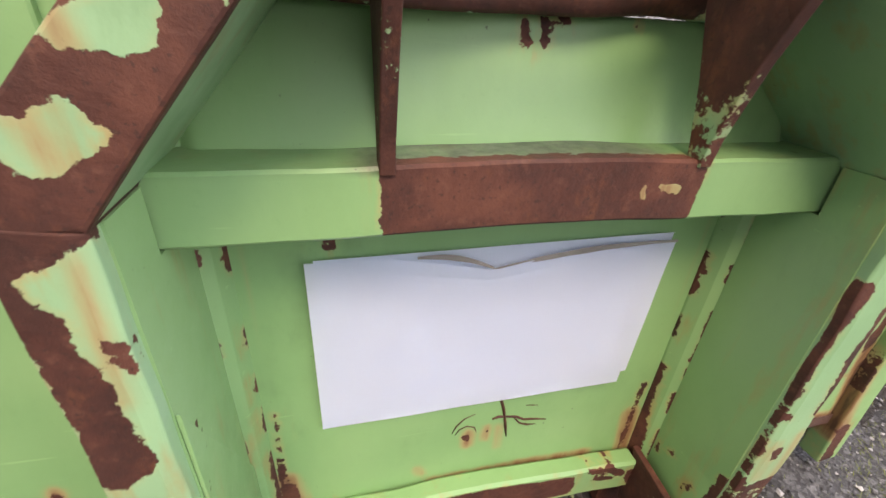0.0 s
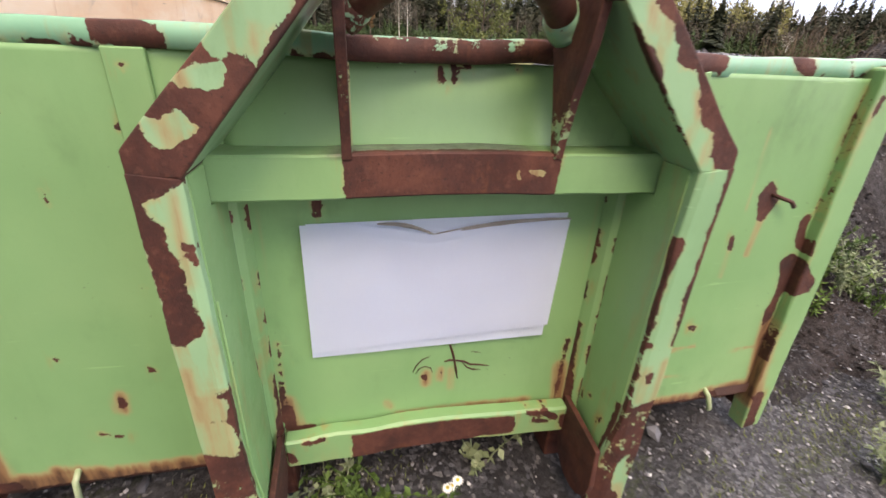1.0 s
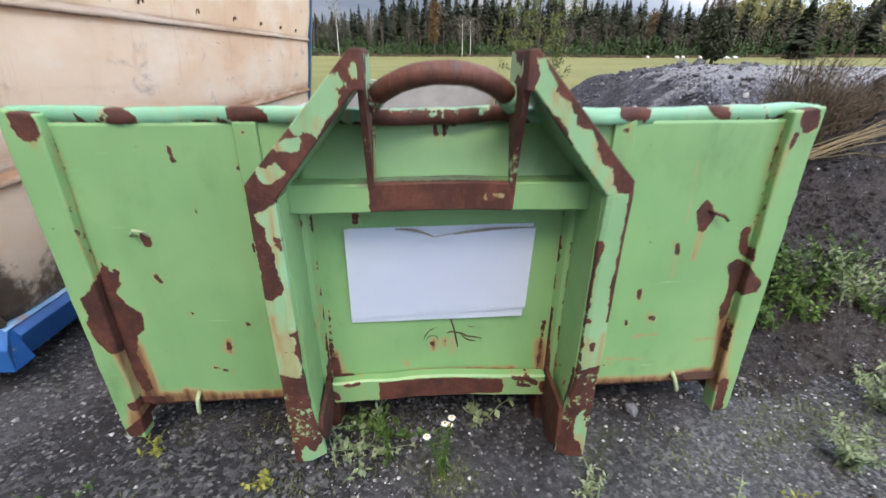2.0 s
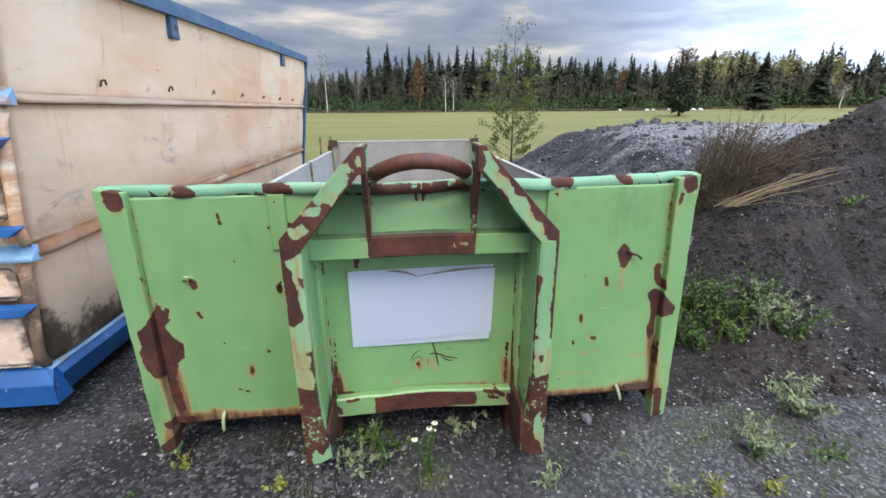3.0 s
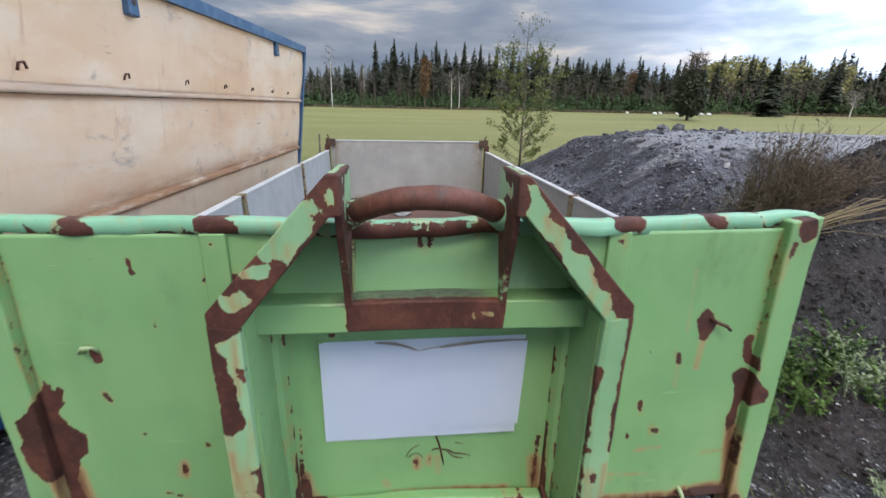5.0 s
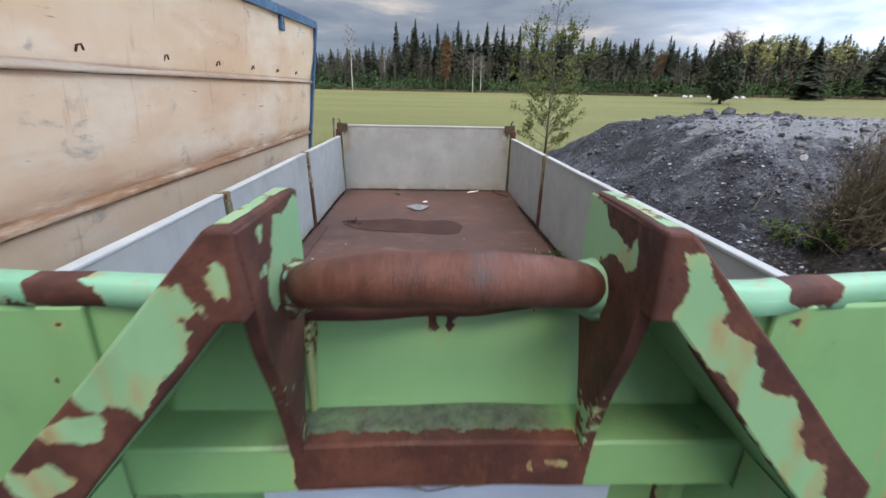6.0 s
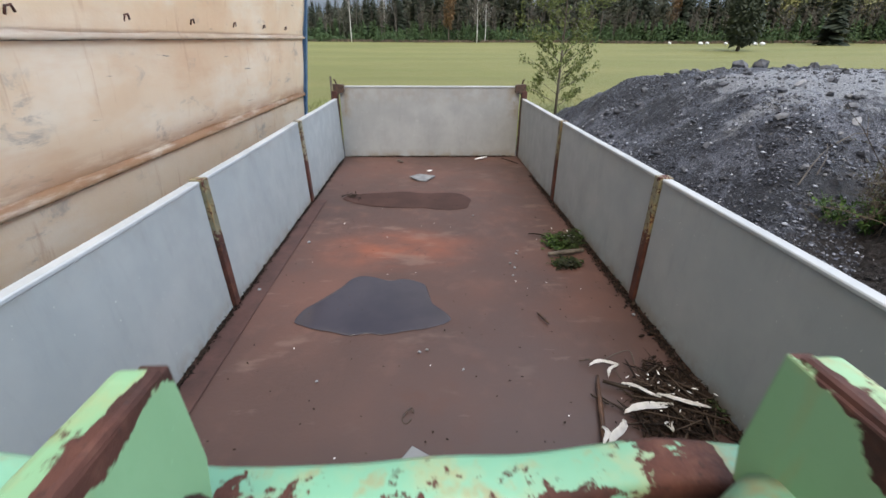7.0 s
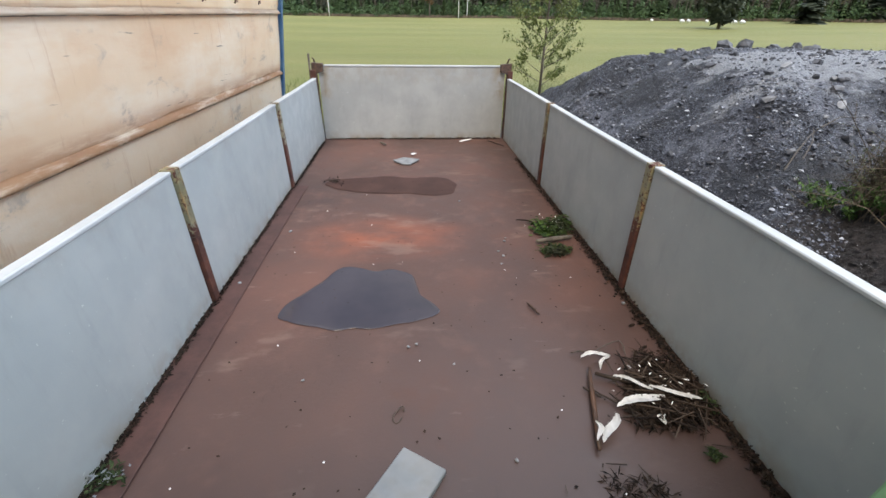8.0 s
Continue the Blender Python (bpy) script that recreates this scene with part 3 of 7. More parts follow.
def prism(bm, poly, y0, y1, bev=0.0, plane="xz"):
    """A polygon of the xz (or yz) plane, drawn out along the third axis."""
    def place(a, b, c):
        return (a, c, b) if plane == "xz" else (c, a, b)
    lo = [bm.verts.new(place(a, b, y0)) for a, b in poly]
    hi = [bm.verts.new(place(a, b, y1)) for a, b in poly]
    n = len(poly)
    fs = [bm.faces.new(lo), bm.faces.new(hi[::-1])]
    for i in range(n):
        fs.append(bm.faces.new((lo[i], hi[i], hi[(i + 1) % n], lo[(i + 1) % n])))
    bmesh.ops.recalc_face_normals(bm, faces=fs)
    if bev:
        bmesh.ops.bevel(bm, geom=list({e for f in fs for e in f.edges}), offset=bev, segments=2, affect="EDGES", profile=0.5)
    return bm


def chop(bm, step, axes="xyz"):
    """Cuts the mesh into small faces along the axes."""
    for k, key in enumerate("xyz"):
        if key not in axes:
            continue
        vals = [v.co[k] for v in bm.verts]
        lo, hi = min(vals), max(vals)
        n = int((hi - lo) / step)
        nor = Vector((0, 0, 0))
        nor[k] = 1
        for i in range(1, n + 1):
            co = Vector((0, 0, 0))
            co[k] = lo + (hi - lo) * i / (n + 1)
            bmesh.ops.bisect_plane(bm, geom=bm.verts[:] + bm.edges[:] + bm.faces[:], dist=1e-5, plane_co=co, plane_no=nor)
    bmesh.ops.triangulate(bm, faces=[f for f in bm.faces if len(f.verts) > 4])
    return bm


def tube(bm, pts, radii, seg=8, cap=True):
    pts = [Vector(p) for p in pts]
    if not isinstance(radii, (list, tuple)):
        radii = [radii] * len(pts)
    rings, ref = [], None
    for i, p in enumerate(pts):
        d = (pts[min(i + 1, len(pts) - 1)] - pts[max(i - 1, 0)]).normalized()
        if ref is None:
            ref = d.orthogonal().normalized()
        ref = (ref - d * ref.dot(d))
        ref = ref.normalized() if ref.length > 1e-6 else d.orthogonal().normalized()
        side = d.cross(ref)
        rings.append([bm.verts.new(p + (ref * math.cos(2 * math.pi * k / seg) + side * math.sin(2 * math.pi * k / seg)) * radii[i]) for k in range(seg)])
    for a, b in zip(rings, rings[1:]):
        for k in range(seg):
            bm.faces.new((a[k], a[(k + 1) % seg], b[(k + 1) % seg], b[k]))
    if cap and seg > 2:
        bm.faces.new(rings[0][::-1])
        bm.faces.new(rings[-1])
    return bm


def sheet(nu, nv, fn):
    """A grid surface: fn(u, v) gives the place for u, v in 0..1."""
    bm = bmesh.new()
    g = [[bm.verts.new(fn(i / nu, j / nv)) for j in range(nv + 1)] for i in range(nu + 1)]
    for i in range(nu):
        for j in range(nv):
            bm.faces.new((g[i][j], g[i + 1][j], g[i + 1][j + 1], g[i][j + 1]))
    return bm


def blade(bm, p, d, up, length, width, fold=0.0):
    """A pointed leaf of four corners from p along d."""
    p, d = Vector(p), Vector(d).normalized()
    s = d.cross(Vector(up))
    s = s.normalized() if s.length > 1e-4 else d.orthogonal().normalized()
    tip = p + d * length
    mid = p + d * (0.45 * length) + Vector(up) * fold
    v = [bm.verts.new(q) for q in (p, mid + s * width * 0.5, tip, mid - s * width * 0.5)]
    bm.faces.new(v)


def n3(x, y, z=0.0, s=1.0):
    return noise.noise(Vector((x * s, y * s, z * s)))


def rnd_dir(r, up=0.0):
    v = Vector((r.gauss(0, 1), r.gauss(0, 1), r.gauss(0, 1) + up))
    return v.normalized() if v.length > 1e-6 else Vector((0, 0, 1))


def rock(bm, p, size, r, flat=0.7, sub=1):
    res = bmesh.ops.create_icosphere(bm, subdivisions=sub, radius=1.0)
    sx, sy, sz = size * r.uniform(0.7, 1.2), size * r.uniform(0.7, 1.2), size * flat * r.uniform(0.7, 1.1)
    rot = Euler((r.uniform(-0.4, 0.4), r.uniform(-0.4, 0.4), r.uniform(0, 6.3))).to_matrix()
    for v in res["verts"]:
        q = v.co * (1 + 0.25 * r.uniform(-1, 1))
        v.co = rot @ Vector((q.x * sx, q.y * sy, q.z * sz)) + Vector(p)


# ---- lie of the land ----
def field_rise(x, y):
    d = math.hypot(x, y)
    t = max(0.0, min(1.0, (d - 14) / 106)) if y > 0 else 0.0
    return 2.5 * t * t + (0.25 * n3(x, y, 0, 0.03) * min(1, max(0, (d - 20) / 40)))


def ground_z(x, y):
    near = math.exp(-((x / 9) ** 2 + (y / 9) ** 2))
    return field_rise(x, y) + near * (0.012 * n3(x, y, 3, 1.3) + 0.006 * n3(x, y, 7, 5.0)) - 0.004


def bank_z(x, y):
    """The bank of crushed stone beside the container, with a flat top."""
    wob = 0.16 * n3(x, y, 1.0, 0.9) + 0.06 * n3(x, y, 4.0, 2.7)
    h = min((x - 1.42 - 0.14 * max(0.0, y - 4.0)) * 0.86, (y - 1.15) * 0.66, (9.2 - y) * 0.55 + 0.02 * x, (13.5 - x) * 0.5)
    top = 1.34 + 0.04 * n3(x, y, 9.0, 0.6)
    h += wob
    k = 0.22
    h = top - k * math.log(1 + math.exp((top - h) / k)) if top - h < 8 else h
    return h + 0.032 * n3(x, y, 2.0, 7.0) + 0.024 * n3(x, y, 5.0, 13.0)


def mound_z(x, y):
    d = math.hypot((x - 6.0) * 0.90, (y - 1.0) * 0.95)
    h = min(2.9, 2.86 - 0.70 * d, (y - 0.62 + 0.22 * n3(x, 2.0, 50.0, 1.1) + 0.14 * n3(x, y, 8.0, 3.7)) * 0.98) + 0.15 * n3(x, y, 12.0, 0.8) + 0.06 * n3(x, y, 15.0, 2.5)
    if h < 0.30:
        h = h * 0.42 + 0.174 + 0.05 * n3(x, y, 40.0, 3.1)
    return h + 0.055 * n3(x, y, 18.0, 5.0) + 0.040 * n3(x, y, 20.0, 12.0)


def spaced(lo, hi, c, n, fine):
    """Grid lines from lo to hi, close together near c."""
    k = np.linspace(-1, 1, n)
    a = np.where(k < 0, c - lo, hi - c)
    w = np.sign(k) * (np.abs(k) * fine + (1 - fine) * np.abs(k) ** 4)
    return c + w * a


def land():
    xs, ys = spaced(-420, 420, 0.3, 190, 0.035), spaced(-300, 460, 0.2, 190, 0.035)
    bm = bmesh.new()
    g = [[bm.verts.new((x, y, ground_z(x, y))) for y in ys] for x in xs]
    for i in range(len(xs) - 1):
        for j in range(len(ys) - 1):
            bm.faces.new((g[i][j], g[i + 1][j], g[i + 1][j + 1], g[i][j + 1]))
    ob = part("ground", bm, GROUND, smooth=True, kind="structure")
    tagged(ob, "grey gravel yard running into a mown green meadow", "ground")


land()


def heap(name, fn, x0, x1, y0, y1, step, mat, label, wear=None, stain=None):
    nx, ny = int((x1 - x0) / step), int((y1 - y0) / step)
    bm = bmesh.new()
    g = {}
    for i in range(nx + 1):
        for j in range(ny + 1):
            x, y = x0 + i * step, y0 + j * step
            z = fn(x, y)
            if z > -0.12:
                g[i, j] = bm.verts.new((x, y, max(z, -0.10)))
    for i in range(nx):
        for j in range(ny):
            q = [(i, j), (i + 1, j), (i + 1, j + 1), (i, j + 1)]
            if all(k in g for k in q):
                bm.faces.new([g[k] for k in q])
    return tagged(part(name, bm, mat, None, "", wear, stain, True), label, "heap")


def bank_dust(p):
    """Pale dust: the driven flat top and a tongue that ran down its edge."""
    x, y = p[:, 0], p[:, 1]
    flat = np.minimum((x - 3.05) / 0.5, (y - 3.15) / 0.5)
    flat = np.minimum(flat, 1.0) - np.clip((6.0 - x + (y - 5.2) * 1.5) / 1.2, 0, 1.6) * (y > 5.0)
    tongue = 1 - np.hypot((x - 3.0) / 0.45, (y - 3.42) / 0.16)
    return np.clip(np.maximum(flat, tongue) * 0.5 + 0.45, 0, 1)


def bank_soil(p):
    """Soil from the mound lies over the near end of the bank."""
    return np.clip(0.5 + (2.40 - p[:, 1] + 0.45 * (p[:, 0] - 2.9)) / 0.9, 0, 1) * (p[:, 1] < 3.6)


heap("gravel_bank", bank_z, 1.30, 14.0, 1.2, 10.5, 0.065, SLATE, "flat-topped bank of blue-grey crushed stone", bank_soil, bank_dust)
heap("soil_mound", mound_z, 1.30, 11.0, -3.5, 6.2, 0.065, SOIL, "dark brown mound of loose soil and grit")


# ---- the green container ----
CL = 5.60                            # length
FLOOR_Z = 0.24
tub = thing("hooklift_container", "green hook-lift container with flaking paint, standing on gravel", "container", (0, 2.8, 0))

PANEL = [
    (-1.167, 0.212, -1.078, 0.214, 0.021), (-1.2, 0.086, -1.143, 0.13, 0.028),
    (-1.178, 1.262, -1.172, 1.232, 0.032), (1.189, 1.266, 1.199, 1.24, 0.031), (0.93, 0.93, 0.936, 0.880, 0.016),
    (0.857, 0.819, 0.863, 0.784, 0.010), (0.752, 0.633, 0.754, 0.603, 0.009), (0.814, 0.516, 0.832, 0.509, 0.009),
    (1.142, 0.50, 1.150, 0.36, 0.006),
    (1.182, 0.204, 1.188, 0.071, 0.021), (0.964, 0.22, 1.136, 0.201, 0.014), (1.162, 1.203, 1.157, 1.164, 0.009)]
FLAKES = [
    [(-1.121, 0.805), (-1.105, 0.767), (-1.076, 0.771), (-1.086, 0.716), (-1.107, 0.69), (-1.088, 0.639), (-1.045, 0.608), (-1.055, 0.536), (-1.086, 0.512), (-1.108, 0.43), (-1.099, 0.353), (-1.095, 0.275), (-1.124, 0.252), (-1.139, 0.31), (-1.143, 0.457), (-1.175, 0.456), (-1.208, 0.511), (-1.215, 0.584), (-1.199, 0.617), (-1.207, 0.682), (-1.162, 0.721)]]
FLAKES += [
    [(1.078, 0.733), (1.108, 0.751), (1.138, 0.74), (1.165, 0.71), (1.212, 0.664), (1.202, 0.629), (1.166, 0.615), (1.147, 0.612), (1.137, 0.592), (1.133, 0.511), (1.108, 0.482), (1.094, 0.544), (1.11, 0.604), (1.094, 0.674)],
    [(0.931, 0.984), (0.955, 0.965), (0.975, 0.928), (0.963, 0.901), (0.950, 0.873), (0.931, 0.868), (0.909, 0.903), (0.897, 0.94), (0.912, 0.966)],
    [(1.092, 0.856), (1.107, 0.88), (1.132, 0.873), (1.13, 0.826), (1.149, 0.788), (1.151, 0.753), (1.124, 0.766), (1.102, 0.79)]]
SPOTS = [
    (-0.014, 1.217, -0.014, 1.219, 0.0085), (-0.013, 1.231, -0.013, 1.233, 0.0075), (0.014, 1.216, 0.015, 1.238, 0.0085), (0.037, 1.249, 0.043, 1.243, 0.0085), (0.152, 1.240, 0.153, 1.244, 0.005),
    (-0.275, 0.961, -0.28, 0.932, 0.012), (-0.028, 0.434, -0.025, 0.422, 0.008), (0.018, 0.446, 0.020, 0.440, 0.004), (-0.145, 0.748, -0.14, 0.735, 0.002), (-0.402, 0.372, -0.398, 0.300, 0.016), (-0.39, 0.296, -0.34, 0.300, 0.009),
    (1.24, 0.916, 1.25, 0.939, 0.012), (-0.403, 0.596, -0.413, 0.293, 0.006), (0.397, 0.517, 0.392, 0.264, 0.006),
    (-0.962, 0.893, -0.955, 0.870, 0.014), (-0.776, 0.467, -0.779, 0.443, 0.010), (-0.814, 1.176, -0.811, 1.138, 0.006), (-0.777, 0.994, -0.778, 0.968, 0.004),
    (-0.965, 0.754, -0.953, 0.726, 0.007), (-1.09, 0.774, -1.086, 0.757, 0.008), (-0.695, 0.55, -0.691, 0.541, 0.006),
    (-0.623, 1.117, -0.53, 1.122, 0.009), (-0.606, 0.857, -0.609, 0.83, 0.008)]
SPOTS += [(0.66, 0.30, 0.675, 0.305, 0.005), (-0.88, 0.60, -0.875, 0.597, 0.005), (-0.85, 0.36, -0.84, 0.355, 0.005), (-0.82, 0.345, -0.80, 0.342, 0.004), (-0.66, 0.77, -0.655, 0.768, 0.004), (0.72, 0.50, 0.722, 0.49, 0.005)]
SEAMS = [
    (-1.132, 1.21, -1.137, 0.983, 0.001), (-1.139, 0.933, -1.141, 0.803, 0.001), (1.131, 1.217, 1.135, 1.031, 0.001),
    (1.135, 1.004, 1.137, 0.864, 0.001), (-1.10, 0.193, -0.55, 0.192, 0.010), (0.60, 0.193, 1.14, 0.198, 0.010)]
STAINS = [
    (-1.122, 0.46, -1.108, 0.22, 0.040), (-1.165, 0.13, -1.14, 0.20, 0.046), (-1.12, 0.195, -0.98, 0.190, 0.060), (-1.0, 0.185, -0.56, 0.187, 0.054), (0.56, 0.19, 0.934, 0.185, 0.046),
    (0.98, 0.205, 1.145, 0.215, 0.044), (-0.10, 0.30, 0.30, 0.30, 0.010), (-0.40, 0.40, -0.38, 0.30, 0.020), (0.39, 0.42, 0.40, 0.29, 0.020),
    (-0.020, 0.44, -0.022, 0.41, 0.012), (0.020, 0.45, 0.018, 0.42, 0.008), (0.05, 0.448, 0.05, 0.38, 0.006), (-0.133, 0.351, -0.125, 0.335, 0.008),
    (1.123, 0.504, 1.171, 0.17, 0.022), (-0.777, 0.473, -0.783, 0.432, 0.014),
    (-0.972, 0.243, -0.86, 0.218, 0.022)]
RUNS = [
    (0.938, 0.880, 0.934, 0.76, 0.010), (0.862, 1.12, 0.868, 0.90, 0.003), (0.861, 0.790, 0.866, 0.690, 0.007), (0.759, 0.428, 0.858, 0.439, 0.006),
    (1.014, 0.395, 1.131, 0.403, 0.006), (0.668, 0.330, 0.84, 0.316, 0.005), (-0.40, 0.95, -0.41, 0.45, -0.001), (0.40, 0.95, 0.395, 0.45, -0.001)]
RIM_RUST = [
    (-0.95, 1.285, -0.90, 1.262, 0.018), (-0.60, 1.283, -0.53, 1.265, 0.026), (0.875, 1.29, 0.915, 1.265, 0.022),
    (0.57, 1.275, 0.64, 1.272, 0.022), (-0.2, 1.258, 0.2, 1.258, 0.018),
    (-0.72, 1.250, -0.68, 1.250, 0.010), (1.05, 1.285, 1.052, 1.270, 0.006), (-1.05, 1.285, -1.052, 1.270, 0.006), (-0.98, 1.28, -0.98, 1.27, 0.006)]
# bare patches and left-over paint on the arms, as outlines in the plane of their front
LEFT_PAINT = (
    [(-0.491, 1.164), (-0.48, 1.172), (-0.461, 1.165), (-0.435, 1.179), (-0.424, 1.169), (-0.406, 1.163), (-0.406, 1.153), (-0.43, 1.14), (-0.45, 1.129), (-0.467, 1.122), (-0.477, 1.119), (-0.482, 1.138)],
    [(-0.44, 1.218), (-0.414, 1.237), (-0.393, 1.24), (-0.362, 1.239), (-0.364, 1.22), (-0.374, 1.21), (-0.394, 1.206), (-0.405, 1.21), (-0.427, 1.21)],
    [(-0.231, 1.406), (-0.215, 1.423), (-0.208, 1.406), (-0.201, 1.395), (-0.202, 1.377), (-0.214, 1.377), (-0.237, 1.358), (-0.226, 1.379), (-0.234, 1.393)])
LEFT_PAINT_LONG = [(-0.300, 1.38), (-0.259, 1.395), (-0.246, 1.377), (-0.243, 1.361), (-0.267, 1.354), (-0.254, 1.346), (-0.262, 1.314), (-0.277, 1.299), (-0.295, 1.286), (-0.309, 1.257), (-0.324, 1.24), (-0.333, 1.26), (-0.353, 1.257), (-0.372, 1.241), (-0.39, 1.27), (-0.36, 1.32)]
LEFT_LEG_PAINT = [(-0.508, 1.044), (-0.481, 1.058), (-0.440, 1.074), (-0.440, 1.018), (-0.440, 0.971), (-0.464, 0.972), (-0.484, 0.999), (-0.492, 1.01), (-0.508, 1.03)]
LEFT_BARE = (
    [(-0.535, 1.03), (-0.485, 1.0), (-0.487, 0.962), (-0.475, 0.936), (-0.474, 0.875), (-0.458, 0.815), (-0.503, 0.776), (-0.521, 0.778), (-0.519, 0.867), (-0.518, 0.947)],
    [(-0.468, 0.978), (-0.448, 0.972), (-0.452, 0.954), (-0.455, 0.932), (-0.467, 0.952)],
    [(-0.487, 0.662), (-0.440, 0.667), (-0.438, 0.602), (-0.430, 0.532), (-0.430, 0.398), (-0.535, 0.418), (-0.53, 0.51), (-0.457, 0.49), (-0.448, 0.525), (-0.464, 0.589), (-0.496, 0.595), (-0.463, 0.597), (-0.455, 0.645)])
LEFT_FOOT = [(-0.54, 0.43), (-0.42, 0.42), (-0.42, 0.20), (-0.455, 0.16), (-0.48, 0.20), (-0.50, 0.15), (-0.49, 0.09), (-0.44, 0.10), (-0.42, -0.02), (-0.54, -0.02)]
RIGHT_PAINT = [(0.219, 1.429), (0.239, 1.427), (0.248, 1.405), (0.274, 1.372), (0.278, 1.347), (0.31, 1.326), (0.323, 1.304), (0.348, 1.259), (0.376, 1.264), (0.398, 1.228), (0.403, 1.209), (0.419, 1.177), (0.452, 1.152), (0.466, 1.12), (0.449, 1.085), (0.430, 1.09), (0.334, 1.220), (0.312, 1.270), (0.266, 1.31), (0.236, 1.331), (0.224, 1.357), (0.229, 1.395)]
RIGHT_BARE = (
    [(0.43, 0.938), (0.458, 0.945), (0.468, 0.925), (0.463, 0.888), (0.455, 0.86), (0.455, 0.80), (0.453, 0.70), (0.451, 0.62), (0.456, 0.56), (0.43, 0.55)],
    [(0.511, 1.08), (0.535, 1.08), (0.535, 0.662), (0.513, 0.663), (0.507, 0.791), (0.514, 0.93)],
    [(0.44, 0.688), (0.468, 0.679), (0.47, 0.653), (0.444, 0.662)],
    [(0.466, 0.589), (0.49, 0.591), (0.494, 0.557), (0.476, 0.557)])
RIGHT_FOOT = [(0.43, 0.45), (0.447, 0.507), (0.450, 0.576), (0.463, 0.481), (0.535, 0.50), (0.54, 0.20), (0.51, 0.22), (0.49, 0.31), (0.465, 0.27), (0.475, 0.17), (0.50, 0.15), (0.54, -0.02), (0.42, -0.02), (0.42, 0.38)]

LEFT_CHEEK = (
    [(-0.055, 1.436), (-0.010, 1.398), (0.0, 1.313), (0.0, 1.285), (-0.069, 1.325), (-0.089, 1.353), (-0.127, 1.372), (-0.142, 1.35), (-0.152, 1.317), (-0.177, 1.351), (-0.173, 1.366), (-0.15, 1.39), (-0.152, 1.407), (-0.136, 1.433), (-0.116, 1.432), (-0.105, 1.421), (-0.094, 1.432)],
    [(-0.191, 1.431), (-0.178, 1.436), (-0.17, 1.427), (-0.175, 1.415), (-0.19, 1.422)],
    [(-0.200, 1.391), (-0.177, 1.391), (-0.16, 1.391), (-0.173, 1.379), (-0.196, 1.379)])
RIGHT_CHEEK = [(-0.03, 1.442), (-0.081, 1.440), (-0.102, 1.438), (-0.1, 1.428), (-0.117, 1.417), (-0.138, 1.417), (-0.157, 1.411), (-0.171, 1.404), (-0.185, 1.43), (-0.192, 1.414), (-0.188, 1.389), (-0.17, 1.38), (-0.151, 1.387), (-0.131, 1.389), (-0.088, 1.355), (-0.083, 1.336), (-0.03, 1.32)]


def outline_sdf(px, pz, poly):
    """Distance to a closed outline, positive inside."""
    best, odd = np.full(len(px), 9.0), np.zeros(len(px), bool)
    for (x1, z1), (x2, z2) in zip(poly, poly[1:] + poly[:1]):
        dx, dz = x2 - x1, z2 - z1
        t = np.clip(((px - x1) * dx + (pz - z1) * dz) / (dx * dx + dz * dz + 1e-12), 0, 1)
        best = np.minimum(best, np.hypot(px - x1 - t * dx, pz - z1 - t * dz))
        if abs(dz) > 1e-9:
            odd ^= ((z1 > pz) != (z2 > pz)) & (px < dx * (pz - z1) / dz + x1)
    return np.where(odd, best, -best)


def panel_wear(p):
    best = capsule_sdf(p[:, 0], p[:, 2], PANEL + SPOTS + SEAMS)
    for o in FLAKES:
        best = np.maximum(best, outline_sdf(p[:, 0], p[:, 2], o))
    return np.clip(best / 0.014, -3, 3)


def panel_stain(p):
    heavy = np.clip(0.35 + capsule_sdf(p[:, 0], p[:, 2], STAINS) / 0.040, 0, 0.95)
    return np.maximum(heavy, np.clip(0.26 + capsule_sdf(p[:, 0], p[:, 2], RUNS) / 0.022, 0, 0.44))


rim_rng = random.Random(8)
RIM_RUST += [(x, z, x + rim_rng.uniform(0.0, 0.025), z - 0.003, rim_rng.uniform(0.004, 0.010)) for x, z in ((rim_rng.uniform(-1.2, 1.2), rim_rng.uniform(1.246, 1.262)) for _ in range(34))]


def rim_wear(p):
    w = np.clip(capsule_sdf(p[:, 0], p[:, 2], RIM_RUST) / 0.014, -3, 3)
    mid = (np.abs(p[:, 0]) < 0.22) & (p[:, 2] > 1.268)
    ragged = np.clip((p[:, 1] + 0.030) / 0.012, -1, 1) - 1.6 * np.clip((p[:, 0] - 0.13) / 0.06, 0, 1)
    return np.where(mid, -0.02 - 0.34 * ragged, np.maximum(w, -0.74))


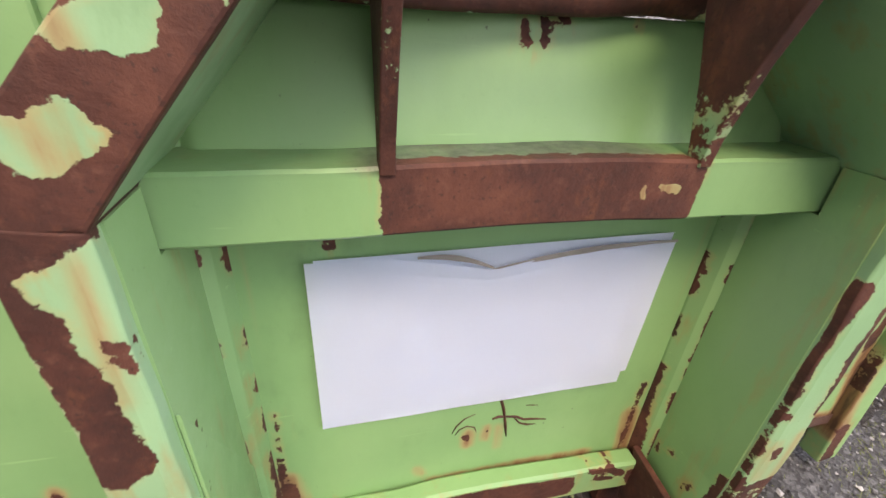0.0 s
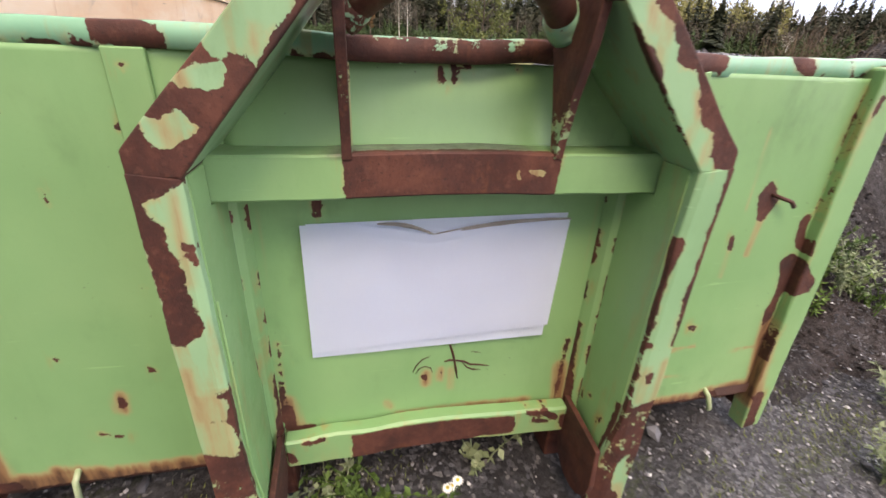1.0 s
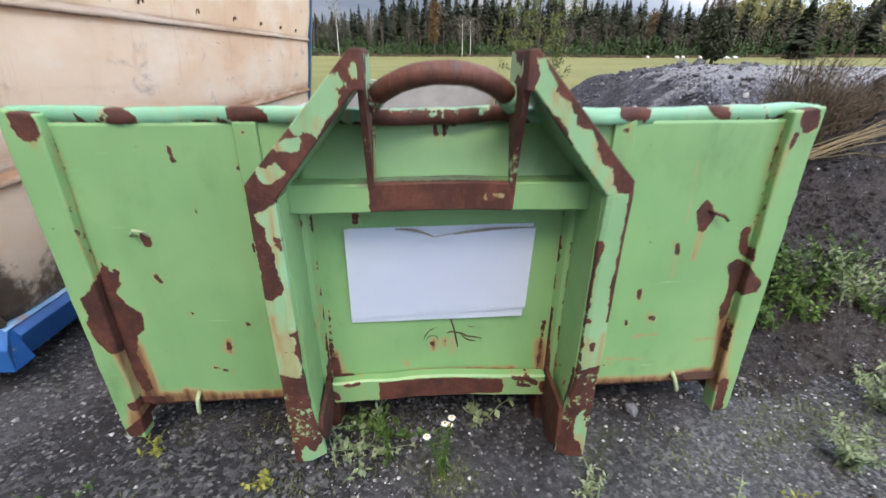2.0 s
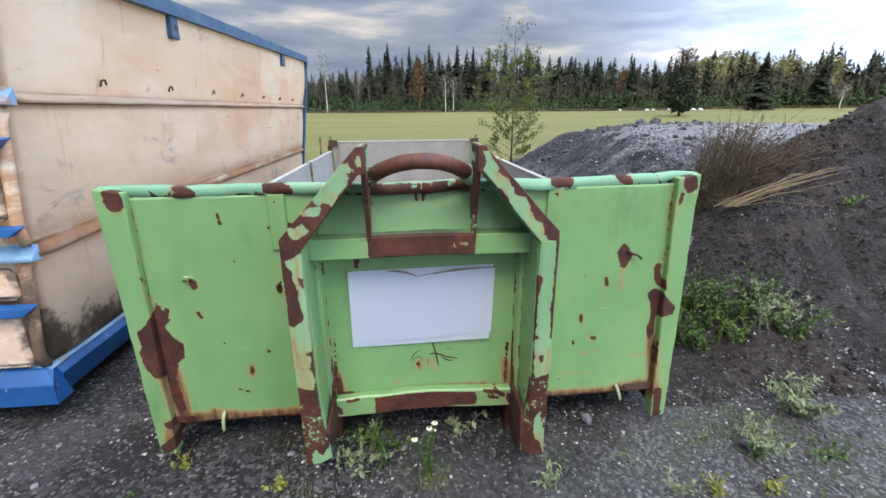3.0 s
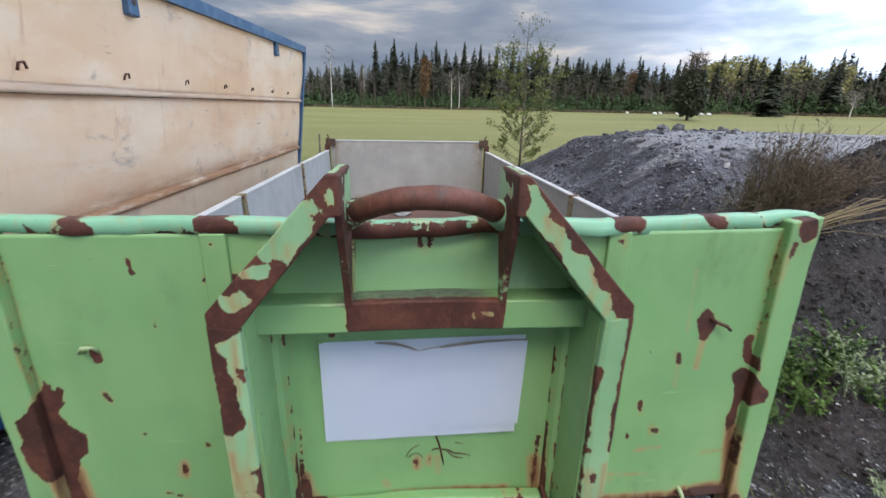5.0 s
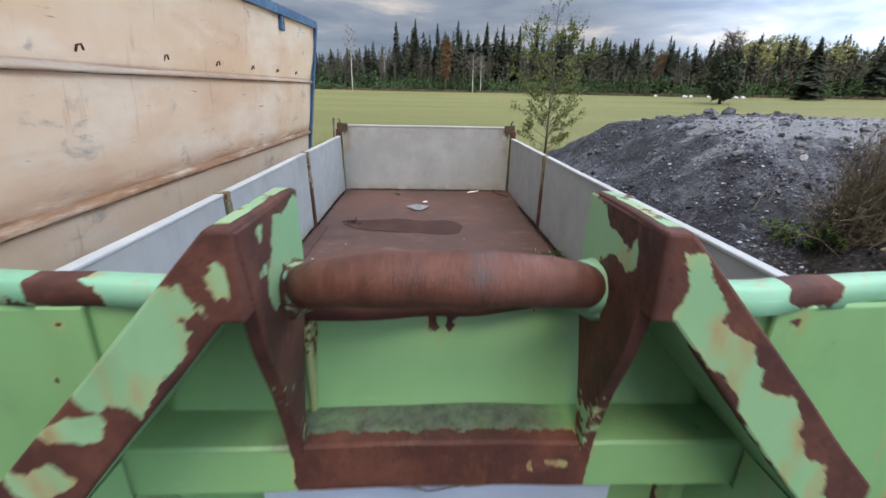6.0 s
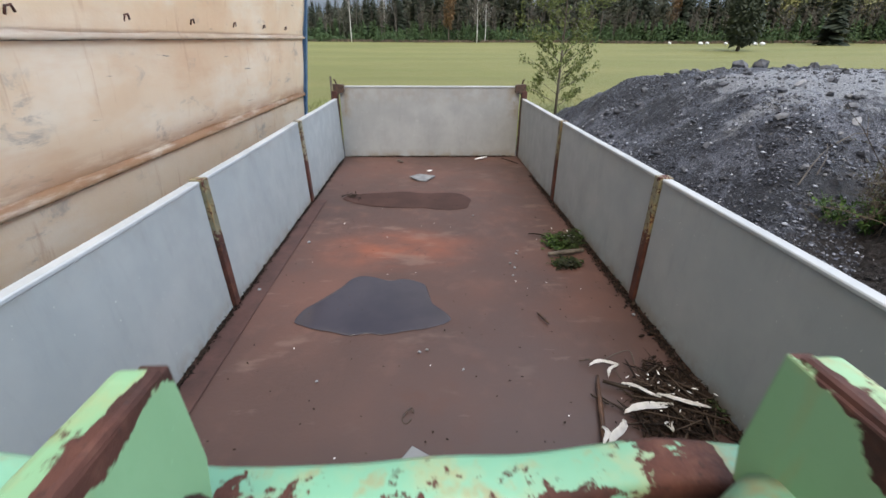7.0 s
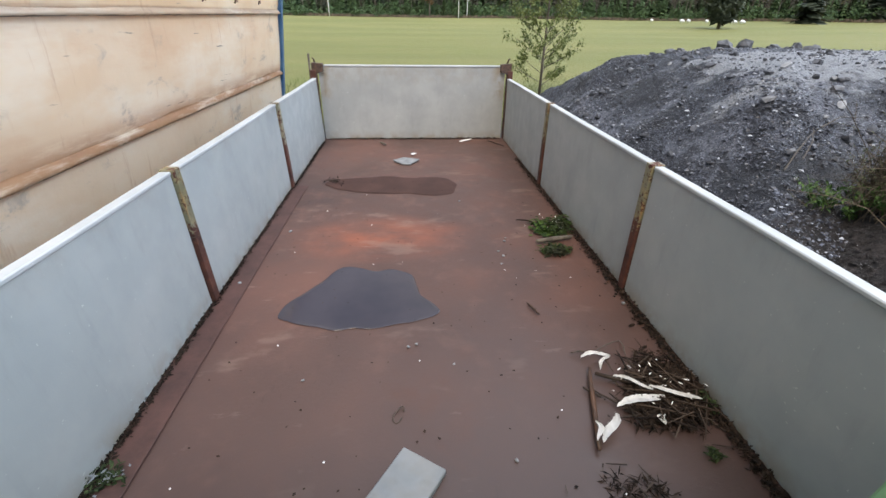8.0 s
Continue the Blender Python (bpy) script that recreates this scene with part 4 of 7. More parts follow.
def limb_wear(p):
    """Side arms of the lifting frame: the outlines above on the front, the inner cheeks rusty towards the front."""
    x, y, z = p[:, 0], p[:, 1], p[:, 2]
    left = -np.max([outline_sdf(x, z, o) for o in LEFT_PAINT + (LEFT_PAINT_LONG, LEFT_LEG_PAINT)], axis=0)
    left = np.where(z > 1.0, left, np.max([outline_sdf(x, z, o) for o in LEFT_BARE + (LEFT_FOOT,)], axis=0))
    right = np.where(z > 1.105, -outline_sdf(x, z, RIGHT_PAINT), np.max([outline_sdf(x, z, o) for o in RIGHT_BARE + (RIGHT_FOOT,)], axis=0))
    right = np.where((z > 1.085) & (x > 0.47), np.minimum(0.02, z - 1.085), right)
    w = np.where(x < 0, left, right) / 0.014
    w = np.where((z < 0.46) & (w > 0), np.minimum(w, 0.12 + 0.9 * np.clip((0.24 - z) / 0.16, 0, 1)), w)   # paint left in scraps on the feet
    cheek = (np.abs(x) < 0.2065) & (z > 1.13)
    back = np.where(x < 0, -np.max([outline_sdf(y, z, o) for o in LEFT_CHEEK], axis=0), -outline_sdf(y, z, RIGHT_CHEEK)) / 0.012
    w = np.where(cheek, back, w)
    under = np.abs((np.abs(x) - 0.4485) * 0.271 + (z - 1.081) * 0.2245) / 0.352
    w = np.where((under < 0.004) & (y > -0.222) & (z > 1.085) & (np.abs(x) > 0.215), -1.4, w)
    top = (np.abs(x) < 0.232) & (np.abs(x) > 0.2065) & (z > 1.425) & (y > -0.215)
    return np.clip(np.where(top, -0.15, w), -1.05, 3)


def leg_wear(p):
    x, y, z = p[:, 0], p[:, 1], p[:, 2]
    web = (y > -0.215)
    low = -1.4 + 3.5 * np.clip(0.16 - z, 0, 1) / 0.08
    return np.clip(np.where(web, low, limb_wear(p)), -3, 3)


CHEEK_CHIPS = [(-0.10, 0.395, -0.085, 0.375, 0.006), (-0.06, 0.37, -0.055, 0.345, 0.007), (-0.215, 0.46, -0.205, 0.30, 0.014), (-0.215, 0.30, -0.18, 0.21, 0.016), (-0.17, 0.37, -0.15, 0.345, 0.006)]
LEG_STAINS = [(-0.487, 0.64, -0.485, 0.44, 0.022), (-0.515, 0.72, -0.512, 0.60, 0.008), (-0.462, 1.06, -0.470, 0.90, 0.004), (0.47, 0.60, 0.475, 0.50, 0.006), (0.515, 0.62, 0.512, 0.46, 0.006), (0.49, 0.17, 0.50, 0.10, 0.02),
              (-0.426, 1.238, -0.420, 1.210, 0.006), (-0.462, 1.170, -0.450, 1.128, 0.006), (-0.315, 1.285, -0.322, 1.262, 0.004), (0.272, 1.350, 0.282, 1.318, 0.006), (0.398, 1.222, 0.412, 1.188, 0.004), (0.446, 1.128, 0.448, 1.10, 0.004)]


def foot_rust(p):
    return np.clip(-1.3 + 1.8 * np.clip(0.25 - p[:, 2], 0, 1) / 0.1, -1.3, 1.2)


def cheek_wear(p):
    return np.maximum(foot_rust(p), capsule_sdf(p[:, 1], p[:, 2], CHEEK_CHIPS) / 0.014)


def leg_slant(y, z):
    """The cheek leans in with the slanted front edge of the leg at its foot."""
    return -0.022 * max(0.0, min(1.0, (0.42 - z) / 0.22)) * max(0.0, (-0.043 - y) / 0.17)


def low_stain(p):
    """Cream and orange bleeding on the legs."""
    spot = 0.30 + capsule_sdf(p[:, 0], p[:, 2], LEG_STAINS) / 0.05
    return np.clip(np.where(p[:, 1] < -0.2, spot, 0.30 * (0.35 - p[:, 2]) / 0.3), 0, 0.42)


def bent(x, z):
    """How far the front has been knocked back towards its end, most at the top."""
    return 0.042 * max(0.0, (x - 0.55) / 0.70) ** 1.3 * min(1.0, max(0.0, z / 1.1))


def swelled(x, z):
    """The sheet swells forward just above the cross bar."""
    up = max(0.0, min(1.0, (1.245 - z) / 0.155)) if z > 1.045 else max(0.0, (z - 1.010) / 0.035)
    return 0.048 * up * max(0.0, min(1.0, (0.47 - abs(x)) / 0.05))


# front sheet, a little bulged between the arms
def front_sheet():
    bm = boxed(-1.145, 1.145, 0.0, 0.006, 0.195, 1.25, bev=0)
    chop(bm, 0.0115, "xz")
    for v in bm.verts:
        x, z = v.co.x, v.co.z
        v.co.y += 0.006 * n3(x, z, 2, 1.6) + 0.003 * n3(x, z, 5, 5) + bent(x, z) - swelled(x, z)
        if z < 0.2:
            v.co.z += 0.010 * n3(x, 1, 0, 9) + 0.006 * n3(x, 3, 0, 31)
    return part("front_panel", bm, GREEN, tub, "flaking green sheet with rust spots", panel_wear, panel_stain, True)


front_sheet()

# corner posts: folded plates that stand proud and reach nearly to the ground
for s in (-1, 1):
    bm = bmesh.new()
    prism(bm, [(s * 1.135, 1.276), (s * 1.243, 1.292), (s * 1.232, 0.062), (s * 1.165, 0.050), (s * 1.155, 0.17)], -0.032, 0.035, 0.006)
    chop(bm, 0.0125, "xz")
    for v in bm.verts:
        v.co.y += 0.004 * n3(v.co.x, v.co.z, s, 4) + bent(v.co.x, v.co.z)
        v.co.x += 0.003 * n3(v.co.z, 0, s, 11)
    part("corner_post", bm, GREEN, tub, "", panel_wear, panel_stain, False)

# rolled top rim, dented
bm = bmesh.new()
ring = []
for k in range(10):
    a = 2 * math.pi * k / 10
    ring.append((0.026 * math.copysign(abs(math.cos(a)) ** 0.38, math.cos(a)), 1.271 + 0.023 * math.copysign(abs(math.sin(a)) ** 0.45, math.sin(a))))
rows = []
for i in range(221):
    x = -1.247 + 2.497 * i / 220
    dent = 0.009 * n3(x, 0, 0, 3) + 0.006 * n3(x, 5, 0, 9)
    low = -0.014 * math.exp(-((x - 0.72) / 0.12) ** 2) + (-0.003 * math.exp(-((x + 0.02) / 0.16) ** 2))
    t = min(1, max(0, (abs(x) - 0.22) / 0.6))
    yc = -0.013 + 0.040 * t * t * (3 - 2 * t) + bent(x, 1.27)
    rows.append([bm.verts.new((x, yc + y + dent * (1 if z > 1.27 else 2.2), z + dent * 0.7 + low * (0.6 if z > 1.27 else 1.0))) for y, z in ring])
for a, b in zip(rows, rows[1:]):
    for k in range(10):
        bm.faces.new((a[k], b[k], b[(k + 1) % 10], a[(k + 1) % 10]))
bm.faces.new(rows[0]), bm.faces.new(rows[-1][::-1])
bmesh.ops.recalc_face_normals(bm, faces=bm.faces[:])
part("top_rim", bm, RIM_SKY_GREEN, tub, "dented green rim tube with rust blotches", rim_wear, None, True)

CREASES = [(-0.419, 0.955, -0.418, 0.90, 0.0041), (-0.418, 0.80, -0.418, 0.76, 0.0031), (-0.417, 0.70, -0.418, 0.66, 0.0021), (-0.417, 0.62, -0.418, 0.56, 0.0031), (-0.418, 0.50, -0.418, 0.36, 0.0051), (-0.418, 0.36, -0.420, 0.22, 0.0111),
           (-0.4475, 0.955, -0.4475, 0.935, 0.0041), (-0.4475, 0.80, -0.4475, 0.775, 0.0041), (-0.4475, 0.58, -0.4475, 0.53, 0.0041), (-0.4475, 0.51, -0.4475, 0.49, 0.0041), (-0.4475, 0.36, -0.4475, 0.33, 0.0041),
           (0.419, 0.96, 0.418, 0.94, 0.0021), (0.418, 0.87, 0.418, 0.77, 0.0031), (0.418, 0.72, 0.418, 0.66, 0.0021), (0.418, 0.58, 0.418, 0.40, 0.0051), (0.418, 0.40, 0.420, 0.22, 0.0101),
           (0.4475, 0.96, 0.4475, 0.90, 0.0021), (0.4475, 0.86, 0.4475, 0.82, 0.0041), (0.4475, 0.75, 0.4475, 0.62, 0.0031), (0.4475, 0.60, 0.4475, 0.57, 0.0041), (0.4475, 0.52, 0.4475, 0.46, 0.0051), (0.4475, 0.40, 0.4475, 0.30, 0.0031)]


def flange_wear(p):
    return np.clip(capsule_sdf(p[:, 0], p[:, 2], CREASES) / 0.009, -2, 1.5)


def flange_stain(p):
    return np.clip(0.16 + capsule_sdf(p[:, 0], p[:, 2], CREASES) / 0.03, 0, 0.22)


# small stiffeners under the rim beside the frame, and folded strips beside the middle panel
for s in (-1, 1):
    part("stiffener", chop(boxed(min(s * 0.545, s * 0.615), max(s * 0.545, s * 0.615), -0.012, 0.004, 1.02, 1.252), 0.015, "xz"), GREEN, tub, "",
         lambda p: np.clip((0.012 - np.hypot(np.abs(p[:, 0]) - 0.582, p[:, 2] - 1.222)) / 0.014, -2, 1) - 0.2)
    bm = bmesh.new()
    prism(bm, [(s * 0.418, 0.003), (s * 0.418, -0.004), (s * 0.431, -0.032), (s * 0.4475, -0.043), (s * 0.4475, 0.003)], 0.20, 1.135, 0.001)
    for v in bm.verts:
        v.co.y, v.co.z = v.co.z, v.co.y
    bmesh.ops.recalc_face_normals(bm, faces=bm.faces[:])
    chop(bm, 0.010)
    part("flange", bm, GREEN, tub, "folded green edge strip with rusted creases", flange_wear, flange_stain)

# lifting frame: two bent arms, cross bar, foot bar, hook bar
for s in (-1, 1):
    bm = bmesh.new()
    prism(bm, [(s * 0.200, 1.447), (s * 0.226, 1.447), (s * 0.522, 1.122), (s * 0.5225, 1.080), (s * 0.449, 1.080),
               (s * 0.4485, 1.081), (s * 0.224, 1.352), (s * 0.200, 1.352)], -0.236, -0.028, 0.004)
    for v in bm.verts:                       # the back edge of the cheek leans forward to the top
        if v.co.y > -0.1 and v.co.z > 1.34 and abs(v.co.x) < 0.25:
            v.co.y -= 0.004 + 0.017 * (v.co.z - 1.34) / 0.107
    chop(bm, 0.0115)
    for v in bm.verts:
        if v.co.y < -0.2:
            v.co.y += 0.004 * n3(v.co.x, v.co.z, 3, 9)
        if v.co.y > -0.05 and v.co.z < 1.25:   # below the rim the arm is welded to the sheet
            v.co.y = -0.006
        v.co.x += 0.003 * n3(v.co.y, v.co.z, s * 3, 8)
    part("frame_arm", bm, ARM_SKY_GREEN, tub, "bent green steel arm, half bare rust", limb_wear, low_stain)
    # the leg below is a folded channel, open towards the middle
    bm = bmesh.new()
    low = 0.118 if s < 0 else 0.074
    prism(bm, [(s * 0.418, low + 0.012), (s * 0.520, low), (s * 0.5225, 1.0895), (s * 0.4495, 1.0795), (s * 0.449, 0.42), (s * 0.430, 0.26)], -0.2375, -0.216, 0.0015)
    box(bm, min(s * 0.506, s * 0.5235), max(s * 0.506, s * 0.5235), -0.2155, -0.002, low, 1.0895)
    chop(bm, 0.0125)
    for v in bm.verts:
        if v.co.y < -0.2:
            v.co.y += 0.004 * n3(v.co.x, v.co.z, 3, 9) + 0.010 * max(0, 0.46 - abs(v.co.x)) / 0.012 * 0.6
        v.co.x += 0.003 * n3(v.co.y, v.co.z, s * 3, 8)
    part("frame_leg", bm, ARM_SKY_GREEN, tub, "folded green leg, rusted at the foot", leg_wear, low_stain)
    # its inner cheek runs back to the folded strip and closes up under the arm
    bm = bmesh.new()
    prism(bm, [(-0.2145, 0.20), (-0.2145, 1.079), (-0.1345, 1.079), (-0.1345, 1.003), (-0.043, 1.003), (-0.043, 0.20)], min(s * 0.446, s * 0.452), max(s * 0.446, s * 0.452), 0.0, "yz")
    chop(bm, 0.014, "yz")
    for v in bm.verts:
        v.co.x += s * leg_slant(v.co.y, v.co.z)
    part("leg_cheek", bm, GREEN, tub, "", cheek_wear if s > 0 else foot_rust, low_stain)
    if s < 0:                                # extra plate in the lower corner of one leg
        bm = bmesh.new()
        prism(bm, [(-0.2140, 0.852), (-0.2140, 0.21), (-0.044, 0.21), (-0.044, 0.516)], -0.4455, -0.4405, 0.001, "yz")
        chop(bm, 0.014, "yz")
        for v in bm.verts:
            v.co.x += s * leg_slant(v.co.y, v.co.z)
        part("gusset", bm, GREEN, tub, "", foot_rust, low_stain)
    # upright cheek that narrows towards the cross bar
    bm = bmesh.new()
    prism(bm, [(-0.2335, 1.443), (-0.0420, 1.443), (-0.036, 1.352), (-0.050, 1.290), (-0.085, 1.18), (-0.108, 1.082), (-0.132, 1.082), (-0.138, 1.12), (-0.165, 1.21), (-0.198, 1.29)], min(s * 0.1985, s * 0.2165), max(s * 0.1985, s * 0.2165), 0.002, "yz")
    chop(bm, 0.013)
    part("frame_upright", bm, ARM_SKY_GREEN, tub, "narrow rusted upright cheek", lambda p: np.where(p[:, 2] > 1.285, np.where(np.abs(p[:, 0]) < 0.2065, limb_wear(p), 1.0), 0.55 - (0.55 * np.clip((1.25 - p[:, 2]) / 0.1, 0, 1) if p[0, 0] > 0 else 0.25)))
    if s < 0:                                # narrow strip behind one upright
        bm = boxed(-0.2065, -0.1955, -0.056, -0.002, 1.085, 1.243)
        part("back_strip", chop(bm, 0.02), GREEN, tub, "", lambda p: np.full(len(p), -0.22), lambda p: np.full(len(p), 0.26))
    # rounded foot plate on the inside of each leg
    bm = bmesh.new()
    arc = [(-0.226 + 0.10 + 0.10 * math.cos(a), 0.135 + (0.125 if s < 0 else 0.04) + 0.11 * math.sin(a)) for a in np.linspace(math.pi, 2.2 * math.pi, 12)]
    prism(bm, [(-0.215, 0.30)] + arc + [(-0.02, 0.32)], min(s * 0.412, s * 0.428), max(s * 0.412, s * 0.428), 0.003, "yz")
    part("foot_plate", chop(bm, 0.02), GREEN, tub, "rusty rounded foot plate", lambda p: np.full(len(p), 0.55))

bm = boxed(-0.505, 0.505, -0.128, 0.0, 1.004, 1.090, bev=0.004)
chop(bm, 0.0135)
for v in bm.verts:
    v.co.z += 0.006 * math.exp(-(v.co.x / 0.2) ** 2) + 0.003 * n3(v.co.x, v.co.y, 0, 9)
BAR_MARKS = [(0.126, 1.064, 0.129, 1.038, 0.008), (0.158, 1.053, 0.180, 1.051, 0.012)]
bar = part("cross_bar", bm, GREEN, tub, "green cross bar, bare rust in the middle, grimy on top",
     lambda p: np.clip(-capsule_sdf(p[:, 0], p[:, 2], BAR_MARKS) / 0.004, -2.4, 0) * (p[:, 1] < -0.118) + np.where((p[:, 2] > 1.085) & (p[:, 1] > -0.118), np.where(np.abs(p[:, 0]) < 0.2, -0.35 + 0.9 * np.clip((-0.098 - p[:, 1]) / 0.012, -0.4, 1), -1.6), np.clip((0.216 - np.abs(p[:, 0])) / 0.012, -3, 1.2)),
     lambda p: np.clip(0.45 + capsule_sdf(p[:, 0], p[:, 2], BAR_MARKS) / 0.02, 0, 0.55) * (p[:, 1] < -0.118))
put_attr(bar.data, "grime", np.clip((coords(bar.data)[:, 2] - 1.082) / 0.006, 0, 1) * np.clip((0.235 - np.abs(coords(bar.data)[:, 0] + 0.03)) / 0.05, 0.12, 0.95))

def foot_wear(p):
    x, z = p[:, 0], p[:, 2] - 0.020 * np.exp(-(p[:, 0] / 0.25) ** 2)
    w = np.minimum((0.240 - np.abs(x - 0.005)) / 0.014, (0.288 - z) / 0.008)
    w = np.minimum(w, (z - 0.190 - 0.022 * np.clip((x - 0.05) / 0.1, 0, 1)) / 0.008)
    spots = capsule_sdf(x, z, [(0.285, 0.288, 0.325, 0.282, 0.010), (0.335, 0.288, 0.375, 0.262, 0.012), (0.300, 0.255, 0.350, 0.248, 0.009), (-0.355, 0.284, -0.315, 0.288, 0.010), (-0.40, 0.25, -0.395, 0.225, 0.012), (0.40, 0.26, 0.41, 0.225, 0.014)]) / 0.012
    return np.clip(np.maximum(w, spots), -3, 3)


bm = boxed(-0.413, 0.413, -0.050, -0.003, 0.198, 0.300, bev=0.007)
chop(bm, 0.0135)
for v in bm.verts:
    bow = math.exp(-(v.co.x / 0.25) ** 2)
    v.co.z += 0.020 * bow + 0.004 * n3(v.co.x, 3, 0, 9)
    v.co.y -= 0.006 * n3(v.co.x, v.co.z, 0, 8)
part("foot_bar", bm, GREEN, tub, "bowed green foot bar with rust",
     foot_wear, low_stain)

pts = []
for i in range(61):
    u = -1 + i / 30
    bow = (1 - abs(u) ** 2.2)
    pts.append((0.188 * u, -0.098 - 0.125 * bow, 1.327 + 0.067 * bow))
part("hook_bar", tube(bmesh.new(), pts, [0.0285 + 0.0012 * n3(p[0], 0, 0, 22) for p in pts], 24), BAR, tub, "curved lifting bar of bare brown rust", None,
     lambda p: np.clip((0.018 - np.hypot(p[:, 0] - 0.026, (p[:, 2] - 1.414) * 0.6)) / 0.010, 0, 1), True)
for s in (-1, 1):
    bm = tube(bmesh.new(), [(s * 0.1992, -0.096, 1.325), (s * 0.192, -0.098, 1.327), (s * 0.184, -0.106, 1.332), (s * 0.174, -0.122, 1.341)], [0.041, 0.037, 0.034, 0.0294] if s < 0 else [0.044, 0.039, 0.036, 0.0296], 20)
    for v in bm.verts:                       # lumpy weld bead
        v.co += Vector((0, n3(v.co.y, v.co.z, s, 70), n3(v.co.z, v.co.y, s, 70))) * 0.0022
    part("weld_collar", bm, RIM_SKY_GREEN, tub, "", lambda p, s=s: np.full(len(p), 0.10 if s < 0 else -0.36), smooth=True)


def hook(pts, r=0.006, mat=ROPE):
    part("tarp_hook", tube(bmesh.new(), [(x, y + bent(x, z), z) for x, y, z in pts], r, 6), mat, tub, smooth=True)


hook([(-0.985, 0.002, 0.895), (-0.985, -0.025, 0.905), (-0.972, -0.03, 0.925), (-0.955, -0.012, 0.915), (-0.948, 0.004, 0.89)], 0.0055)
hook([(-0.93, 0.004, 0.245), (-0.932, -0.022, 0.225), (-0.937, -0.025, 0.17), (-0.938, -0.02, 0.155)], 0.008)
hook([(0.965, 0.004, 0.245), (0.968, -0.022, 0.228), (0.985, -0.026, 0.175), (0.988, -0.02, 0.165)], 0.008)
hook([(0.945, 0.004, 0.945), (0.965, -0.022, 0.938), (0.985, -0.032, 0.932), (1.005, -0.03, 0.915)], 0.006, RUST)
hook([(-0.60, 0.003, 0.875), (-0.615, -0.02, 0.865), (-0.612, -0.02, 0.84)], 0.005, RUST)
hook([(1.243, 0.02, 0.93), (1.27, 0.01, 0.955), (1.28, 0.01, 0.99), (1.262, 0.015, 0.995)], 0.005, TIN)
for s in (-1, 1):
    hook([(s * 0.50, 0.040, 1.262), (s * 0.52, 0.052, 1.268), (s * 0.60, 0.056, 1.268), (s * 0.68, 0.058, 1.266), (s * 0.70, 0.050, 1.260)], 0.006, WIRE)

# floor plate and rails below
bm = boxed(-1.19, 1.19, 0.005, CL, 0.20, FLOOR_Z, bev=0)
chop(bm, 0.07, "xy")
for v in bm.verts:
    if v.co.z > 0.22:
        v.co.z += 0.004 * n3(v.co.x, v.co.y, 0, 1.5)
part("floor_plate", bm, FLOOR, tub, "brown rusty floor plate",
     lambda p: np.clip(1.35 - np.hypot((p[:, 0] - 0.40) / 1.35, (p[:, 1] - 0.60) / 1.0), 0, 1),
     lambda p: np.clip(1.3 - np.hypot((p[:, 0] + 0.25) / 0.55, (p[:, 1] - 2.65) / 0.32), 0, 1) * 0.9)
bm = boxed(-1.180, -1.032, 0.03, 3.75, FLOOR_Z + 0.005, FLOOR_Z + 0.011, bev=0.002)
chop(bm, 0.1, "y")
part("floor_strip", bm, STRIP, tub, "reddish brown strip plate along the board")
for s in (-1, 1):
    part("skid_beam", boxed(min(s * 0.41, s * 0.53), max(s * 0.41, s * 0.53), 0.02, CL - 0.1, 0.0, 0.20, bev=0.006), RUST, tub)
    part("side_beam", boxed(min(s * 1.17, s * 1.245), max(s * 1.17, s * 1.245), 0.036, CL, 0.10, 0.236, bev=0.006), RUST, tub)
for y in (0.9, 1.9, 2.9, 3.9, 4.9):
    part("cross_beam", boxed(-1.165, 1.165, y - 0.03, y + 0.03, 0.12, 0.199, bev=0.004), RUST, tub)

# side boards between posts, with pale edge strips
POSTS = (0.06, 1.89, 3.72, 5.55)


def board_stain(p):
    return np.clip(1 - (p[:, 2] - 0.24) / 0.10, 0, 1) * 0.8 + 0.25 * np.clip((p[:, 2] - 0.9) / 0.1, 0, 1)


def foot_in(s, z):
    """One row of boards is pushed in at the foot."""
    return 0.023 * max(0.0, 1 - (z - FLOOR_Z) / 0.75) if s < 0 else 0.0


